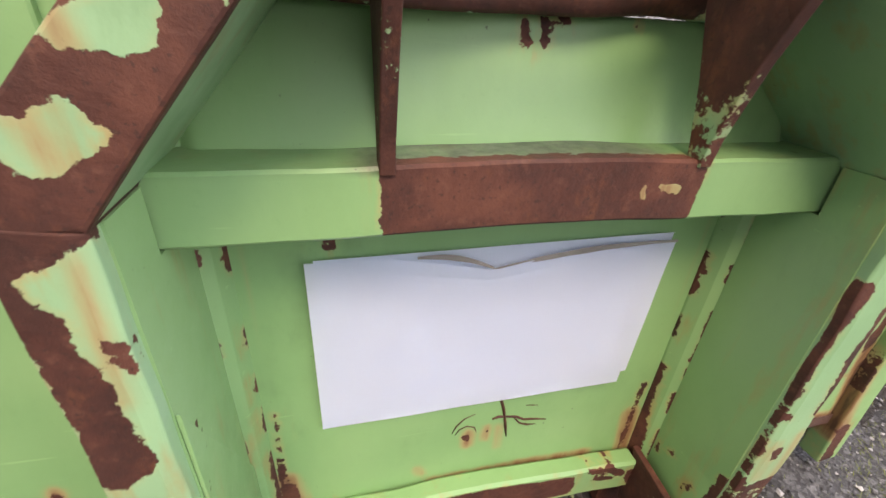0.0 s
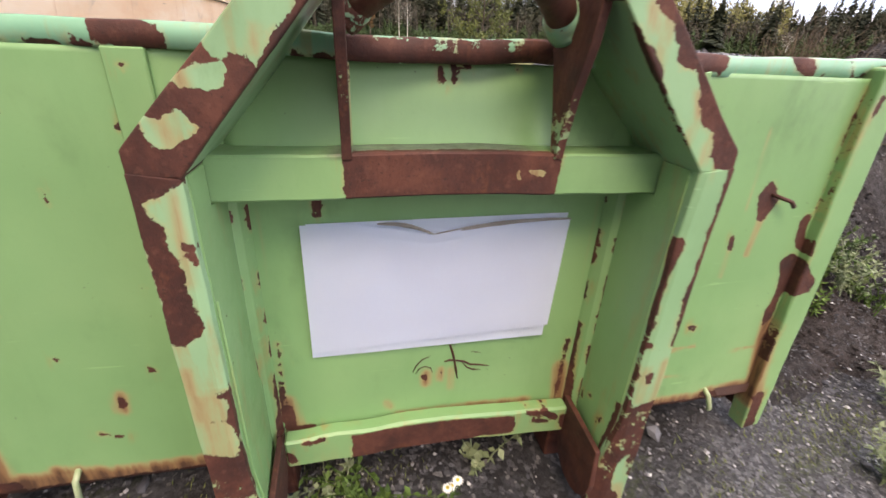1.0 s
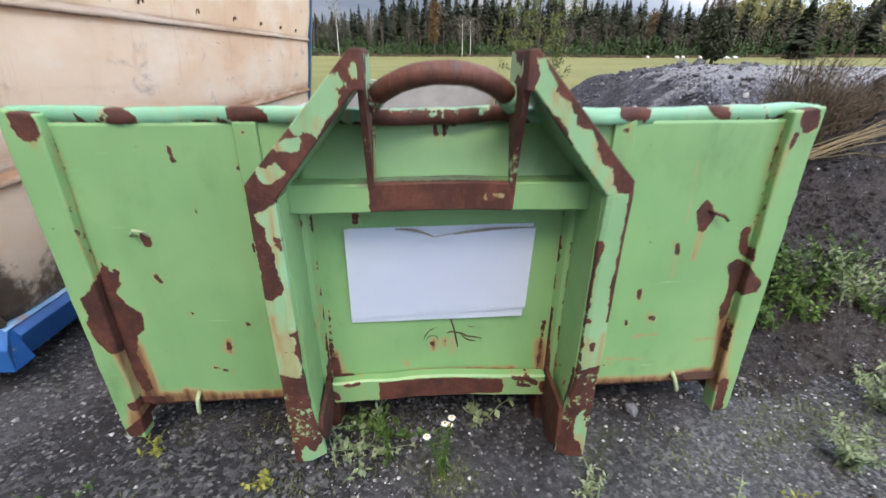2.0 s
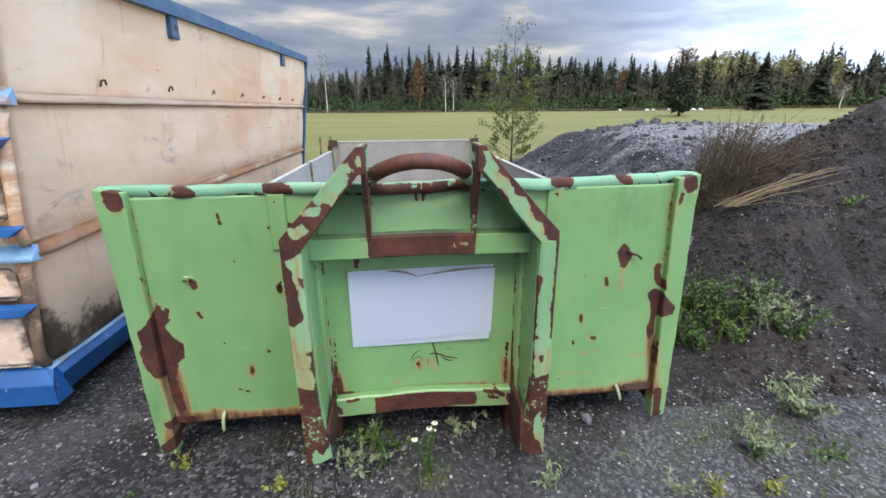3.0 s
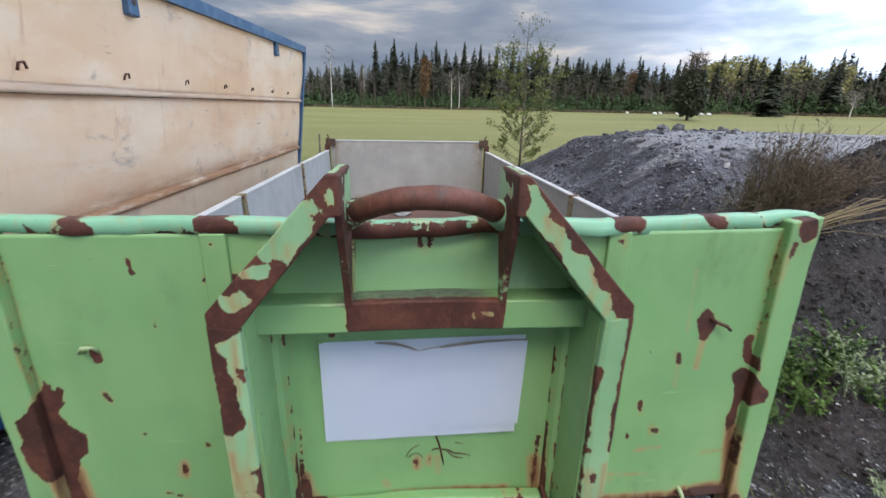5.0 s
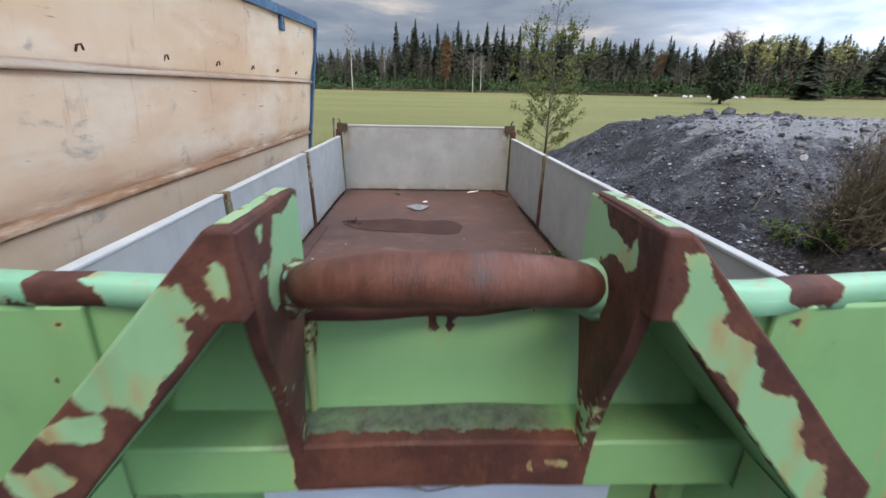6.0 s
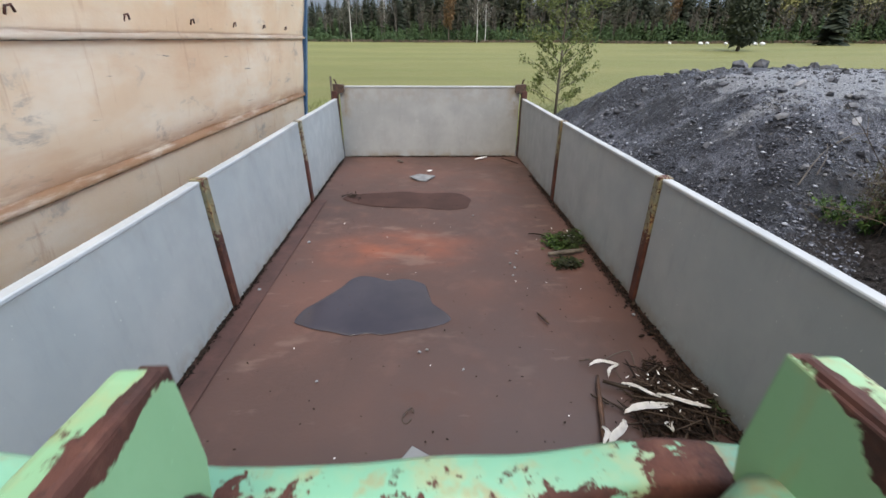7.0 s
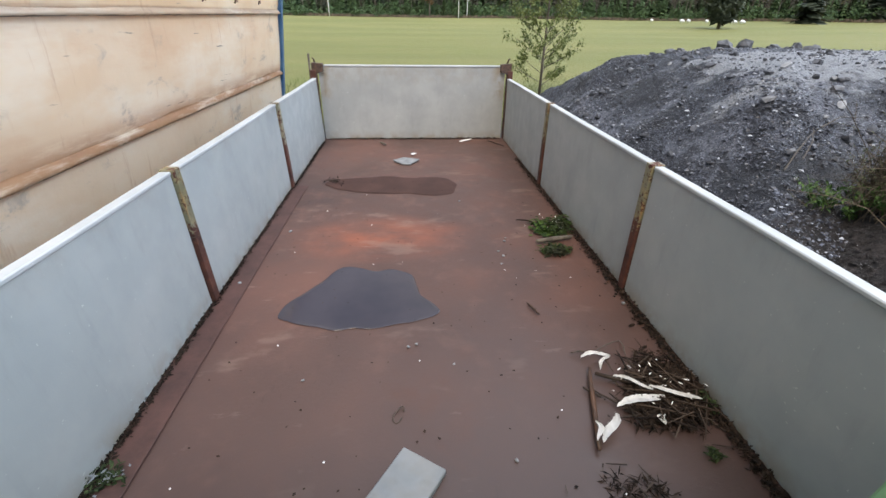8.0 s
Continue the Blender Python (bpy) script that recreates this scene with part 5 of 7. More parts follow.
for s in (-1, 1):
    for a, b in zip(POSTS, POSTS[1:]):
        bm = boxed(min(s * 1.190, s * 1.226), max(s * 1.190, s * 1.226), a + 0.034, b - 0.034, FLOOR_Z + 0.003, 0.985, bev=0.002)
        chop(bm, 0.06, "yz")
        ph = s * 7 + a
        for v in bm.verts:
            v.co.x += s * 0.007 * n3(v.co.y, v.co.z, ph, 1.3) + foot_in(s, v.co.z)
        bd = part("side_board", bm, BOARD, tub, "weathered grey side board", None, board_stain)
        bm = boxed(min(s * 1.184, s * 1.234), max(s * 1.184, s * 1.234), a + 0.036, b - 0.036, 0.984, 1.002, bev=0.004)
        chop(bm, 0.12, "y")
        for v in bm.verts:
            v.co.x += s * 0.007 * n3(v.co.y, 0.98, ph, 1.3)
        part("edge_strip", bm, CAP, bd, "pale capping strip")
    for y in POSTS[1:3]:
        bm = bmesh.new()
        prism(bm, [(s * 1.172, y - 0.028), (s * 1.172, y + 0.028), (s * 1.242, y + 0.032), (s * 1.242, y - 0.032)], 0.236, 1.006, 0.003)
        for v in bm.verts:
            v.co.y, v.co.z = v.co.z, v.co.y
        bmesh.ops.recalc_face_normals(bm, faces=bm.faces[:])
        chop(bm, 0.02, "yz")
        for v in bm.verts:
            v.co.x += foot_in(s, v.co.z)
        part("side_post", bm, POST_STRIPE, tub, "rusty upright post with mossy paint", lambda p: np.clip((0.70 - p[:, 2]) / 0.3, -0.12, 0.8))
    part("rear_post", boxed(min(s * 1.188, s * 1.255), max(s * 1.188, s * 1.255), 5.525, 5.63, 0.02, 1.09, bev=0.005), RUST, tub)
    bm = bmesh.new()
    prism(bm, [(s * 1.10, 1.165), (s * 1.235, 1.175), (s * 1.235, 1.05), (s * 1.19, 1.035), (s * 1.165, 1.06), (s * 1.10, 1.075)], 5.53, 5.60, 0.004)
    part("corner_bracket", bm, OLD_RUST, tub, "blackened rusty bracket at the tailgate corner")
    hook([(s * 1.20, 5.60, 1.16), (s * 1.21, 5.60, 1.21), (s * 1.23, 5.60, 1.225)], 0.010, OLD_RUST)
bm = boxed(-1.165, 1.165, 5.575, 5.615, FLOOR_Z + 0.004, 1.128, bev=0.002)
chop(bm, 0.06, "xz")
gate = part("tailgate_board", bm, GATE, tub, "grey tailgate board", None,
            lambda p: np.clip(board_stain(p) + 0.9 * np.clip(1 - np.abs(np.abs(p[:, 0]) - 1.1) / 0.09, 0, 1) * (p[:, 2] > 0.75), 0, 1))
part("edge_strip", boxed(-1.095, 1.095, 5.568, 5.62, 1.130, 1.150, bev=0.004), CAP, gate)
for x in (-0.45, 0.45):
    part("tailgate_hinge", boxed(x - 0.05, x + 0.05, 5.617, 5.66, 0.16, 0.30, bev=0.005), RUST, tub)


# rust creeping through the paint in thin cracks below the sheets
for thick, pts in ((0.0042, [(-0.012, 0.584), (0.003, 0.581), (0.018, 0.572), (0.040, 0.543), (0.051, 0.508), (0.057, 0.482), (0.064, 0.445), (0.070, 0.412)]),
                   (0.0034, [(0.014, 0.575), (0.026, 0.566), (0.038, 0.556), (0.055, 0.535)]),
                   (0.0044, [(0.028, 0.479), (0.042, 0.484), (0.057, 0.481), (0.085, 0.474), (0.105, 0.460), (0.130, 0.456), (0.162, 0.447)]),
                   (0.0028, [(0.076, 0.478), (0.096, 0.450), (0.116, 0.440), (0.138, 0.437)]), (0.0018, [(0.104, 0.506), (0.118, 0.503), (0.134, 0.499)]),
                   (0.0024, [(-0.060, 0.452), (-0.052, 0.474), (-0.036, 0.494), (-0.012, 0.505)]), (0.0020, [(-0.052, 0.446), (-0.044, 0.462), (-0.028, 0.470), (-0.010, 0.462), (-0.004, 0.444)]),
                   (0.0034, [(-0.622, 1.116), (-0.590, 1.112), (-0.560, 1.118), (-0.530, 1.124)]), (0.0034, [(-0.585, 1.113), (-0.555, 1.106), (-0.532, 1.110)])):
    line = [(x, -0.0005 + 0.006 * n3(x, z, 2, 1.6) + 0.003 * n3(x, z, 5, 5), z) for x, z in pts]
    part("rust_crack", tube(bmesh.new(), line, [0.4 * thick] + [thick * (0.8 + 0.35 * n3(x, z, 1, 60)) for x, _, z in line[1:-1]] + [0.3 * thick], 5), RUST, tub, smooth=True)

# white sheets pasted on the front
sign = thing("paper_notice", "blank white paper sheets pasted on the green front", "notice", (0, -0.01, 0.73))


def notice(name, corners, y, top_dip, label):
    (ax, az), (bx, bz), (cx, cz), (dx, dz) = corners      # top left, top right, bottom right, bottom left

    def at(u, v, back):
        tx, tz = ax + (bx - ax) * u, az + (bz - az) * u - top_dip * max(0, 1 - abs(u - 0.46) / 0.26)
        lx, lz = dx + (cx - dx) * u, dz + (cz - dz) * u
        px, pz = tx + (lx - tx) * v, tz + (lz - tz) * v
        return (px, y + back + 0.0016 * n3(px, pz, 1, 9) - 0.010 * top_dip / 0.03 * max(0, 0.10 - v) * 10 * max(0, 1 - abs(u - 0.46) / 0.3), pz)
    bm = sheet(40, 24, lambda u, v: at(u, v, 0))
    r = bmesh.ops.solidify(bm, geom=bm.faces[:], thickness=0.0012)
    bmesh.ops.recalc_face_normals(bm, faces=bm.faces[:])
    part(name, bm, PAPER, sign, label, smooth=False)


notice("back_sheet", [(-0.305, 0.912), (0.318, 0.921), (0.305, 0.553), (-0.320, 0.545)], -0.0115, 0.0, "")
notice("front_sheet", [(-0.318, 0.911), (0.324, 0.905), (0.313, 0.590), (-0.319, 0.562)], -0.0165, 0.028, "")
for a, b in (((-0.15, 0.911), (-0.022, 0.894)), ((-0.024, 0.893), (0.322, 0.909))):
    def strip(u, v, a=a, b=b):
        x, z = a[0] + (b[0] - a[0]) * u, a[1] + (b[1] - a[1]) * u
        z += 0.006 * math.sin(u * math.pi) - (0.012 * u * u if a[0] < -0.1 else 0.014 * (1 - u) ** 2)
        return (x, -0.0225 + 0.002 * n3(x, v, 0, 20), z + (v - 0.5) * (0.0045 + 0.007 * (1 - abs(2 * u - 1))))
    part("torn_edge", sheet(24, 2, strip), TAPE, sign, "grey torn upper edge")


# ---- the beige container next to it ----
bin2 = thing("beige_container", "tall beige steel container with blue rails, stained with rust", "container", (-3.0, 3.4, 0))
BY0, BY1 = 0.40, 6.50


def wall_x(z):
    return -1.885 + 0.13 * (z - 0.95)


def line_low(y):
    """The lower ridge, which dips a little where it runs into the shelf of the front end."""
    return 0.947 + 0.001 * y - 0.030 * np.exp(-(y - 0.4) / 0.6)


def line_mid(y):
    return 1.632 + 0.0125 * (y - 0.4)


def line_top(y):
    return 2.19 + 0.042 * (y - 0.4)


def wall_stain(p):
    y, z = p[:, 1], p[:, 2]
    above = z - line_low(y)
    low = np.clip(1 - np.where(above > 0, above / 0.16, -above / 0.05), 0, 1) * 0.95
    mid = np.clip(1 - np.abs(z - line_mid(y)) / 0.05, 0, 1) * 0.75
    return np.clip(np.maximum(low, mid) + 0.75 * np.clip(1 - (y - BY0) / 0.07, 0, 1), 0, 1)


def wall_dirt(p):
    y, z = p[:, 1], p[:, 2]
    front = 0.9 * np.clip(1 - (y - BY0) / 0.12, 0, 1)
    return np.clip((0.66 - z) / 0.30, -1.3, 0.9) - 0.12 + front * (z < 0.97)


def band(lo, hi, name):
    def fn(u, v):
        y = BY0 + (BY1 - BY0) * u
        z = lo(y) + (hi(y) - lo(y)) * v
        bulge = 0.020 * n3(y, z, 3, 0.9) + 0.010 * n3(y, z, 6, 2.2) + 0.018 * math.sin(v * math.pi)
        near = min(1, u * 40)
        return (wall_x(z) + bulge * near - 0.03 * (1 - near), y, z)
    bm = sheet(90, 14, fn)
    bmesh.ops.solidify(bm, geom=bm.faces[:], thickness=0.02)
    bmesh.ops.recalc_face_normals(bm, faces=bm.faces[:])
    part(name, bm, BEIGE, bin2, "beige sheet with rust runs", wall_dirt, wall_stain, True)


band(lambda y: 0.30, line_low, "side_sheet")
band(line_low, line_mid, "side_sheet")
band(line_mid, line_top, "side_sheet")
RIDGES = ((line_low, ((0.052, 0.006), (0.030, 0.026), (0.004, 0.042), (-0.016, 0.040), (-0.024, 0.012), (-0.024, -0.010))),
          (line_mid, ((0.034, 0.004), (0.018, 0.016), (0.002, 0.034), (-0.012, 0.034), (-0.018, 0.010), (-0.018, -0.010))))
for fn, profile in RIDGES:
    def fold(u, v, fn=fn, profile=profile):
        y = BY0 + 0.005 + (BY1 - BY0 - 0.01) * u
        z = fn(y) + 0.004 * n3(y, 0, 0, 2.2)
        dz, out = profile[round(v * 5)]
        return (wall_x(z) + out + 0.004 * n3(y, 3, 0, 3), y, z + dz)
    bm = sheet(70, 5, fold)
    bmesh.ops.solidify(bm, geom=bm.faces[:], thickness=0.004)
    bmesh.ops.recalc_face_normals(bm, faces=bm.faces[:])
    # wear paints the shadow line below each ridge onto its underside
    part("side_ridge", bm, BEIGE, bin2, "folded ridge with rust runs", lambda p, fn=fn: np.clip((fn(p[:, 1]) - 0.010 - p[:, 2]) / 0.008, -1, 1.1), lambda p, fn=fn: np.full(len(p), 0.95 if fn is line_low else 0.35), True)
# short hooks above the middle ridge
HOOKS = [1.03 + 0.765 * k for k in range(7)]
for y in HOOKS:
    z = line_mid(y) + 0.10
    x = wall_x(z) + 0.014
    part("wall_hook", tube(bmesh.new(), [(x, y, z - 0.02), (x + 0.012, y, z + 0.012), (x + 0.014, y + 0.03, z + 0.018), (x + 0.008, y + 0.045, z - 0.008)], 0.006, 6), RUST, bin2, smooth=True)
# top rail, lugs, end post
bm = bmesh.new()
tube(bm, [(wall_x(line_top(y)) + 0.01, y, line_top(y) + 0.045) for y in (BY0 - 0.02, BY1 + 0.04)], 0.066, 4)
part("top_rail", bm, FADED, bin2, "faded blue top rail")
for y in (1.89, 4.98):
    z = line_top(y)
    lug = part("rail_lug", boxed(wall_x(z) - 0.02, wall_x(z) + 0.035, y - 0.05, y + 0.05, z - 0.155, z + 0.015, bev=0.008), FADED, bin2)
    # dark disc on the face: the shade inside a hole, put in as colour
    bm = tube(bmesh.new(), [(wall_x(z) + 0.030, y, z - 0.075), (wall_x(z) + 0.0385, y, z - 0.075)], 0.021, 12)
    part("dark_hole_disc", bm, WIRE, lug)
bm = bmesh.new()
prism(bm, [(wall_x(0.3) - 0.04, 0.30), (wall_x(0.3) + 0.05, 0.30), (wall_x(2.45) + 0.05, line_top(BY1) + 0.02), (wall_x(2.45) - 0.04, line_top(BY1) + 0.02)], BY1 + 0.004, BY1 + 0.085, 0.006)
part("end_post", bm, FADED, bin2, "blue corner post at the far end")
# front end: pressed panels with rounded corners between blue channels, and two sloping shelves that run on from the ridges
part("front_end", chop(boxed(-4.20, -1.99, BY0 + 0.012, BY0 + 0.05, 0.30, 2.15), 0.12, "xz"), BEIGE, bin2, "", lambda p: np.clip((0.95 - p[:, 2]) / 0.5, -1, 0.7), lambda p: np.clip(0.5 - np.abs(p[:, 2] - 1.0) / 0.3, 0, 0.6))


def rim_dirt(x0, x1, z0, z1):
    """Dirt that gathers along the pressed edge of a panel."""
    return lambda p: np.clip(0.80 - np.minimum(np.minimum(p[:, 0] - x0, x1 - p[:, 0]), np.minimum(p[:, 2] - z0, z1 - p[:, 2])) / 0.075, 0.10, 0.9)


for i in range(4):
    for z0, z1 in ((0.315, 0.605), (0.690, 0.855), (1.095, 1.400), (1.50, 1.60)):
        x1 = wall_x((z0 + z1) / 2) - 0.055 - 0.56 * i
        x0 = x1 - 0.52
        bm = boxed(x0, x1, BY0 - 0.035, BY0 + 0.010, z0, z1, bev=0.03)
        chop(bm, 0.025, "xz")
        part("end_panel", bm, BEIGE, bin2, "grimy pressed panel", rim_dirt(x0, x1, z0, z1), lambda p: np.full(len(p), 0.45))
for z, h in ((0.648, 0.050), (1.048, 0.045), (1.448, 0.050)):
    x1 = wall_x(z) + 0.035
    bm = bmesh.new()
    prism(bm, [(BY0 - 0.030, z + h / 2), (BY0 - 0.075, z + h / 2 - 0.008), (BY0 - 0.085, z - h / 2), (BY0 - 0.030, z - h / 2)], -4.2, x1, 0.003, "yz")
    for v in bm.verts:                       # the end is cut on the slant
        if v.co.x > x1 - 0.02 and v.co.z < z:
            v.co.x -= 0.045
    part("end_channel", bm, BLUE, bin2, "blue channel across the end")
for fn in (line_low, line_mid):
    z = fn(BY0)
    x1 = wall_x(z) + 0.040
    bm = bmesh.new()
    prism(bm, [(BY0 + 0.020, z + 0.050), (BY0 - 0.045, z - 0.012), (BY0 - 0.045, z - 0.026), (BY0 + 0.020, z - 0.030)], -4.2, x1, 0.003, "yz")
    part("end_shelf", bm, FADED_PALE, bin2, "sloping pale blue shelf, streaked with rust")
for lo, hi in ((0.30, line_low(BY0) - 0.03), (line_low(BY0) + 0.05, line_mid(BY0) - 0.02), (line_mid(BY0) + 0.04, line_top(BY0))):
    bm = tube(bmesh.new(), [(wall_x(z) - 0.030 + (0.012 if k in (0, 9) else 0.0), BY0 + 0.002 + (0.02 if k in (0, 9) else 0.0), z) for k, z in enumerate(np.linspace(lo, hi, 10))], 0.026, 10)
    part("corner_edge", bm, BEIGE, bin2, "rust-streaked rounded corner edge", lambda p: np.clip((1.05 - p[:, 2]) / 0.35, 0.10, 0.9), lambda p: np.full(len(p), 0.9), True)
# base frame: the front channel wraps the corner, the side channel tucks in below it
bm = bmesh.new()
prism(bm, [(-2.06, 0.300), (-1.975, 0.290), (-1.930, 0.238), (-1.968, 0.105), (-2.06, 0.105)], BY0 + 0.035, BY1, 0.004)
part("base_side", bm, BLUE, bin2, "blue base channel")
bm = bmesh.new()
prism(bm, [(-2.06, 0.303), (-1.972, 0.296), (-1.952, 0.282), (-2.06, 0.270)], BY0 + 0.0, BY1, 0.002)
part("base_lip", bm, FADED_PALE, bin2, "pale blue lip under the side sheet")
bm = bmesh.new()
prism(bm, [(BY0 + 0.034, 0.295), (BY0 - 0.020, 0.292), (BY0 - 0.078, 0.232), (BY0 - 0.082, 0.118), (BY0 + 0.034, 0.118)], -4.2, -1.905, 0.004, "yz")
for v in bm.verts:                           # bevelled corner towards the side
    if v.co.x > -1.95 and v.co.z > 0.25:
        v.co.x -= 0.060
part("base_front", bm, BLUE, bin2, "blue base channel")
part("inner_body", boxed(-4.20, -2.06, BY0 + 0.06, BY1, 0.106, 2.1), BEIGE, bin2, "", lambda p: np.full(len(p), -1.0))
for x in (-3.6, -2.5):
    part("skid_beam", boxed(x - 0.08, x + 0.08, BY0 + 0.1, BY1 - 0.1, 0.0, 0.105), RUST, bin2)


# ---- what lies in the green container ----
Z = FLOOR_Z


def flat_blob(outline, z, thick, wob=0.02, n=64):
    """A thin lens with a rounded outline through the given corners."""
    pts = [Vector((x, y, 0)) for x, y in outline]
    m = len(pts)
    ring = []
    for i in range(n):
        t = i * m / n
        k, f = int(t), t - int(t)
        a, b, c, d = pts[(k - 1) % m], pts[k % m], pts[(k + 1) % m], pts[(k + 2) % m]
        ring.append(0.5 * ((2 * b) + (c - a) * f + (2 * a - 5 * b + 4 * c - d) * f * f + (3 * b - a - 3 * c + d) * f ** 3))
    cen = sum(ring, Vector()) / n
    bm = bmesh.new()
    rows = []
    for s, h in ((1.0, -thick), (0.992, thick * 0.3), (0.94, thick)):
        rows.append([bm.verts.new((cen.x + (p.x - cen.x) * s + wob * (n3(p.x, p.y, 1, 9)), cen.y + (p.y - cen.y) * s + wob * n3(p.x, p.y, 4, 9), z + h)) for p in ring])
    for a, b in zip(rows, rows[1:]):
        for k in range(n):
            bm.faces.new((a[k], a[(k + 1) % n], b[(k + 1) % n], b[k]))
    bm.faces.new(rows[-1])
    bmesh.ops.recalc_face_normals(bm, faces=bm.faces[:])
    return bm


ob = part("puddle", flat_blob([(-0.785, 1.715), (-0.75, 1.845), (-0.62, 2.03), (-0.52, 2.205), (-0.40, 2.205), (-0.295, 2.155), (-0.19, 2.175), (-0.076, 2.105), (-0.035, 1.96), (-0.012, 1.865), (0.065, 1.765), (0.072, 1.695), (-0.05, 1.635), (-0.17, 1.612), (-0.28, 1.582), (-0.37, 1.592), (-0.463, 1.580), (-0.56, 1.615), (-0.642, 1.637), (-0.72, 1.668)], Z + 0.0050, 0.0012, 0.006, 160), WATER)
tagged(ob, "still rainwater puddle on the rusty floor plate", "puddle")
ob = part("wet_patch", flat_blob([(-0.89, 3.80), (-0.77, 3.93), (-0.46, 3.98), (-0.28, 4.02), (-0.10, 3.95), (0.10, 3.96), (0.27, 3.94), (0.38, 3.76), (0.31, 3.50), (0.10, 3.46), (-0.10, 3.52), (-0.34, 3.53), (-0.68, 3.62)], Z + 0.0055, 0.0012, 0.02, 120), WET)
tagged(ob, "dark drying patch of water on the floor plate", "puddle")

r = random.Random(5)


def litter(name, pts, count, spread, mat, label, category, size=(0.01, 0.05), lift=0.02, kind="stuff", wide=(0.006, 0.016)):
    """Bark crumbs and leaf bits strewn round a line of places."""
    bm = bmesh.new()
    for _ in range(count):
        k = r.randrange(len(pts) - 1)
        f = r.random()
        x = pts[k][0] + (pts[k + 1][0] - pts[k][0]) * f + r.gauss(0, spread)
        y = pts[k][1] + (pts[k + 1][1] - pts[k][1]) * f + r.gauss(0, spread)
        if abs(x) > 1.178 or y < 0.03:
            continue
        d = Vector((r.gauss(0, 1), r.gauss(0, 1), r.gauss(0, 0.25)))
        blade(bm, (x, y, Z + 0.006 + abs(r.gauss(0, lift))), d, (r.gauss(0, 0.3), r.gauss(0, 0.3), 1), r.uniform(*size), r.uniform(*wide), 0.002)
    return tagged(part(name, bm, mat), label, category, kind=kind)


litter("bark_litter", [(1.00, 1.27), (1.06, 1.19), (1.12, 1.10), (0.99, 1.10), (0.90, 1.12), (0.95, 1.04), (1.08, 1.02), (1.04, 0.94), (0.90, 0.95), (0.84, 0.98)], 2600, 0.030, DEBRIS, "heap of dark wet bark and twigs on the floor plate", "litter", (0.015, 0.075), 0.014, "stuff", (0.003, 0.012))
litter("bark_litter", [(0.61, 0.71), (0.64, 0.65), (0.74, 0.68), (0.77, 0.63)], 150, 0.020, DEBRIS, "few dark bark crumbs on the floor plate", "litter", (0.012, 0.06), 0.006, "stuff", (0.002, 0.008))
bm = bmesh.new()
for k in range(150):
    x, y = (r.gauss(1.0, 0.085), r.gauss(1.07, 0.095)) if k < 140 else (r.gauss(0.69, 0.06), r.gauss(0.67, 0.03))
    a, L = r.gauss(2.6, 0.7), r.uniform(0.06, 0.22) * (1 if k < 140 else 0.4)
    z, dz = Z + 0.012 + r.uniform(0, 0.04) * (k < 140), r.gauss(0, 0.012)
    ends = [Vector((x + f * L * math.cos(a), y + f * L * math.sin(a), max(Z + 0.009, z + f * dz + 0.01 * abs(f) * r.uniform(-1, 1)))) for f in (-0.5, -0.1, 0.25, 0.5)]
    if max(p.x for p in ends) < 1.172:
        tube(bm, ends, [r.uniform(0.0015, 0.004)] * 3 + [0.0012], 4, False)
tagged(part("dark_twigs", bm, TWIG_DARK), "tangle of dark wet twigs on the floor plate", "twigs", kind="stuff")
litter("edge_litter", [(1.17, 0.3), (1.172, 1.0), (1.172, 2.0), (1.175, 3.2), (1.18, 4.6)], 5600, 0.020, DEBRIS, "dark leaf crumbs along the foot of the board", "litter", (0.008, 0.03), 0.006)
litter("edge_litter", [(-1.154, 0.3), (-1.155, 1.2), (-1.156, 2.2), (-1.158, 3.6), (-1.160, 5.4)], 4600, 0.008, DEBRIS, "dark leaf crumbs along the foot of the board", "litter", (0.008, 0.028), 0.006)
litter("edge_litter", [(-1.1, 5.555), (0, 5.56), (1.1, 5.55)], 900, 0.010, DEBRIS, "dark leaf crumbs along the foot of the tailgate", "litter", (0.008, 0.035), 0.006)
litter("moss_clump", [(0.90, 2.78), (1.05, 2.80), (1.15, 2.84), (1.05, 2.66), (0.93, 2.62), (0.90, 2.70), (1.10, 2.62)], 900, 0.034, MOSS_GREEN, "clump of green moss and leaves on the floor plate", "moss", (0.018, 0.044), 0.018, "stuff", (0.012, 0.026))
litter("moss_clump", [(0.83, 2.36), (0.92, 2.32), (1.00, 2.36), (0.90, 2.40)], 420, 0.026, MOSS_GREEN, "clump of green moss and leaves on the floor plate", "moss", (0.018, 0.040), 0.014, "stuff", (0.012, 0.024))
litter("leaf_bits", [(0.90, 2.76), (1.10, 2.80), (1.0, 2.66)], 26, 0.04, BARK_WHITE, "pale leaf bits on the moss", "leaves", (0.010, 0.022), 0.03, "stuff", (0.006, 0.014))
litter("moss_clump", [(1.02, 0.77), (1.04, 0.78)], 60, 0.014, MOSS, "small tuft of dark moss on the floor plate", "moss", (0.012, 0.03), 0.008)
litter("moss_clump", [(1.15, 1.04), (1.17, 0.98)], 160, 0.025, MOSS, "small tuft of dark moss on the floor plate", "moss", (0.012, 0.03), 0.012)
litter("twig_clump", [(-0.85, 3.90), (-0.76, 3.84)], 46, 0.035, DEBRIS, "few dark twigs beside the drying patch", "twigs", (0.03, 0.10), 0.006)
litter("leaf_clump", [(-1.15, 0.80), (-1.09, 0.83)], 170, 0.022, MOSS, "crumpled dark grey-green leaves beside the board", "leaves", (0.012, 0.035), 0.014)
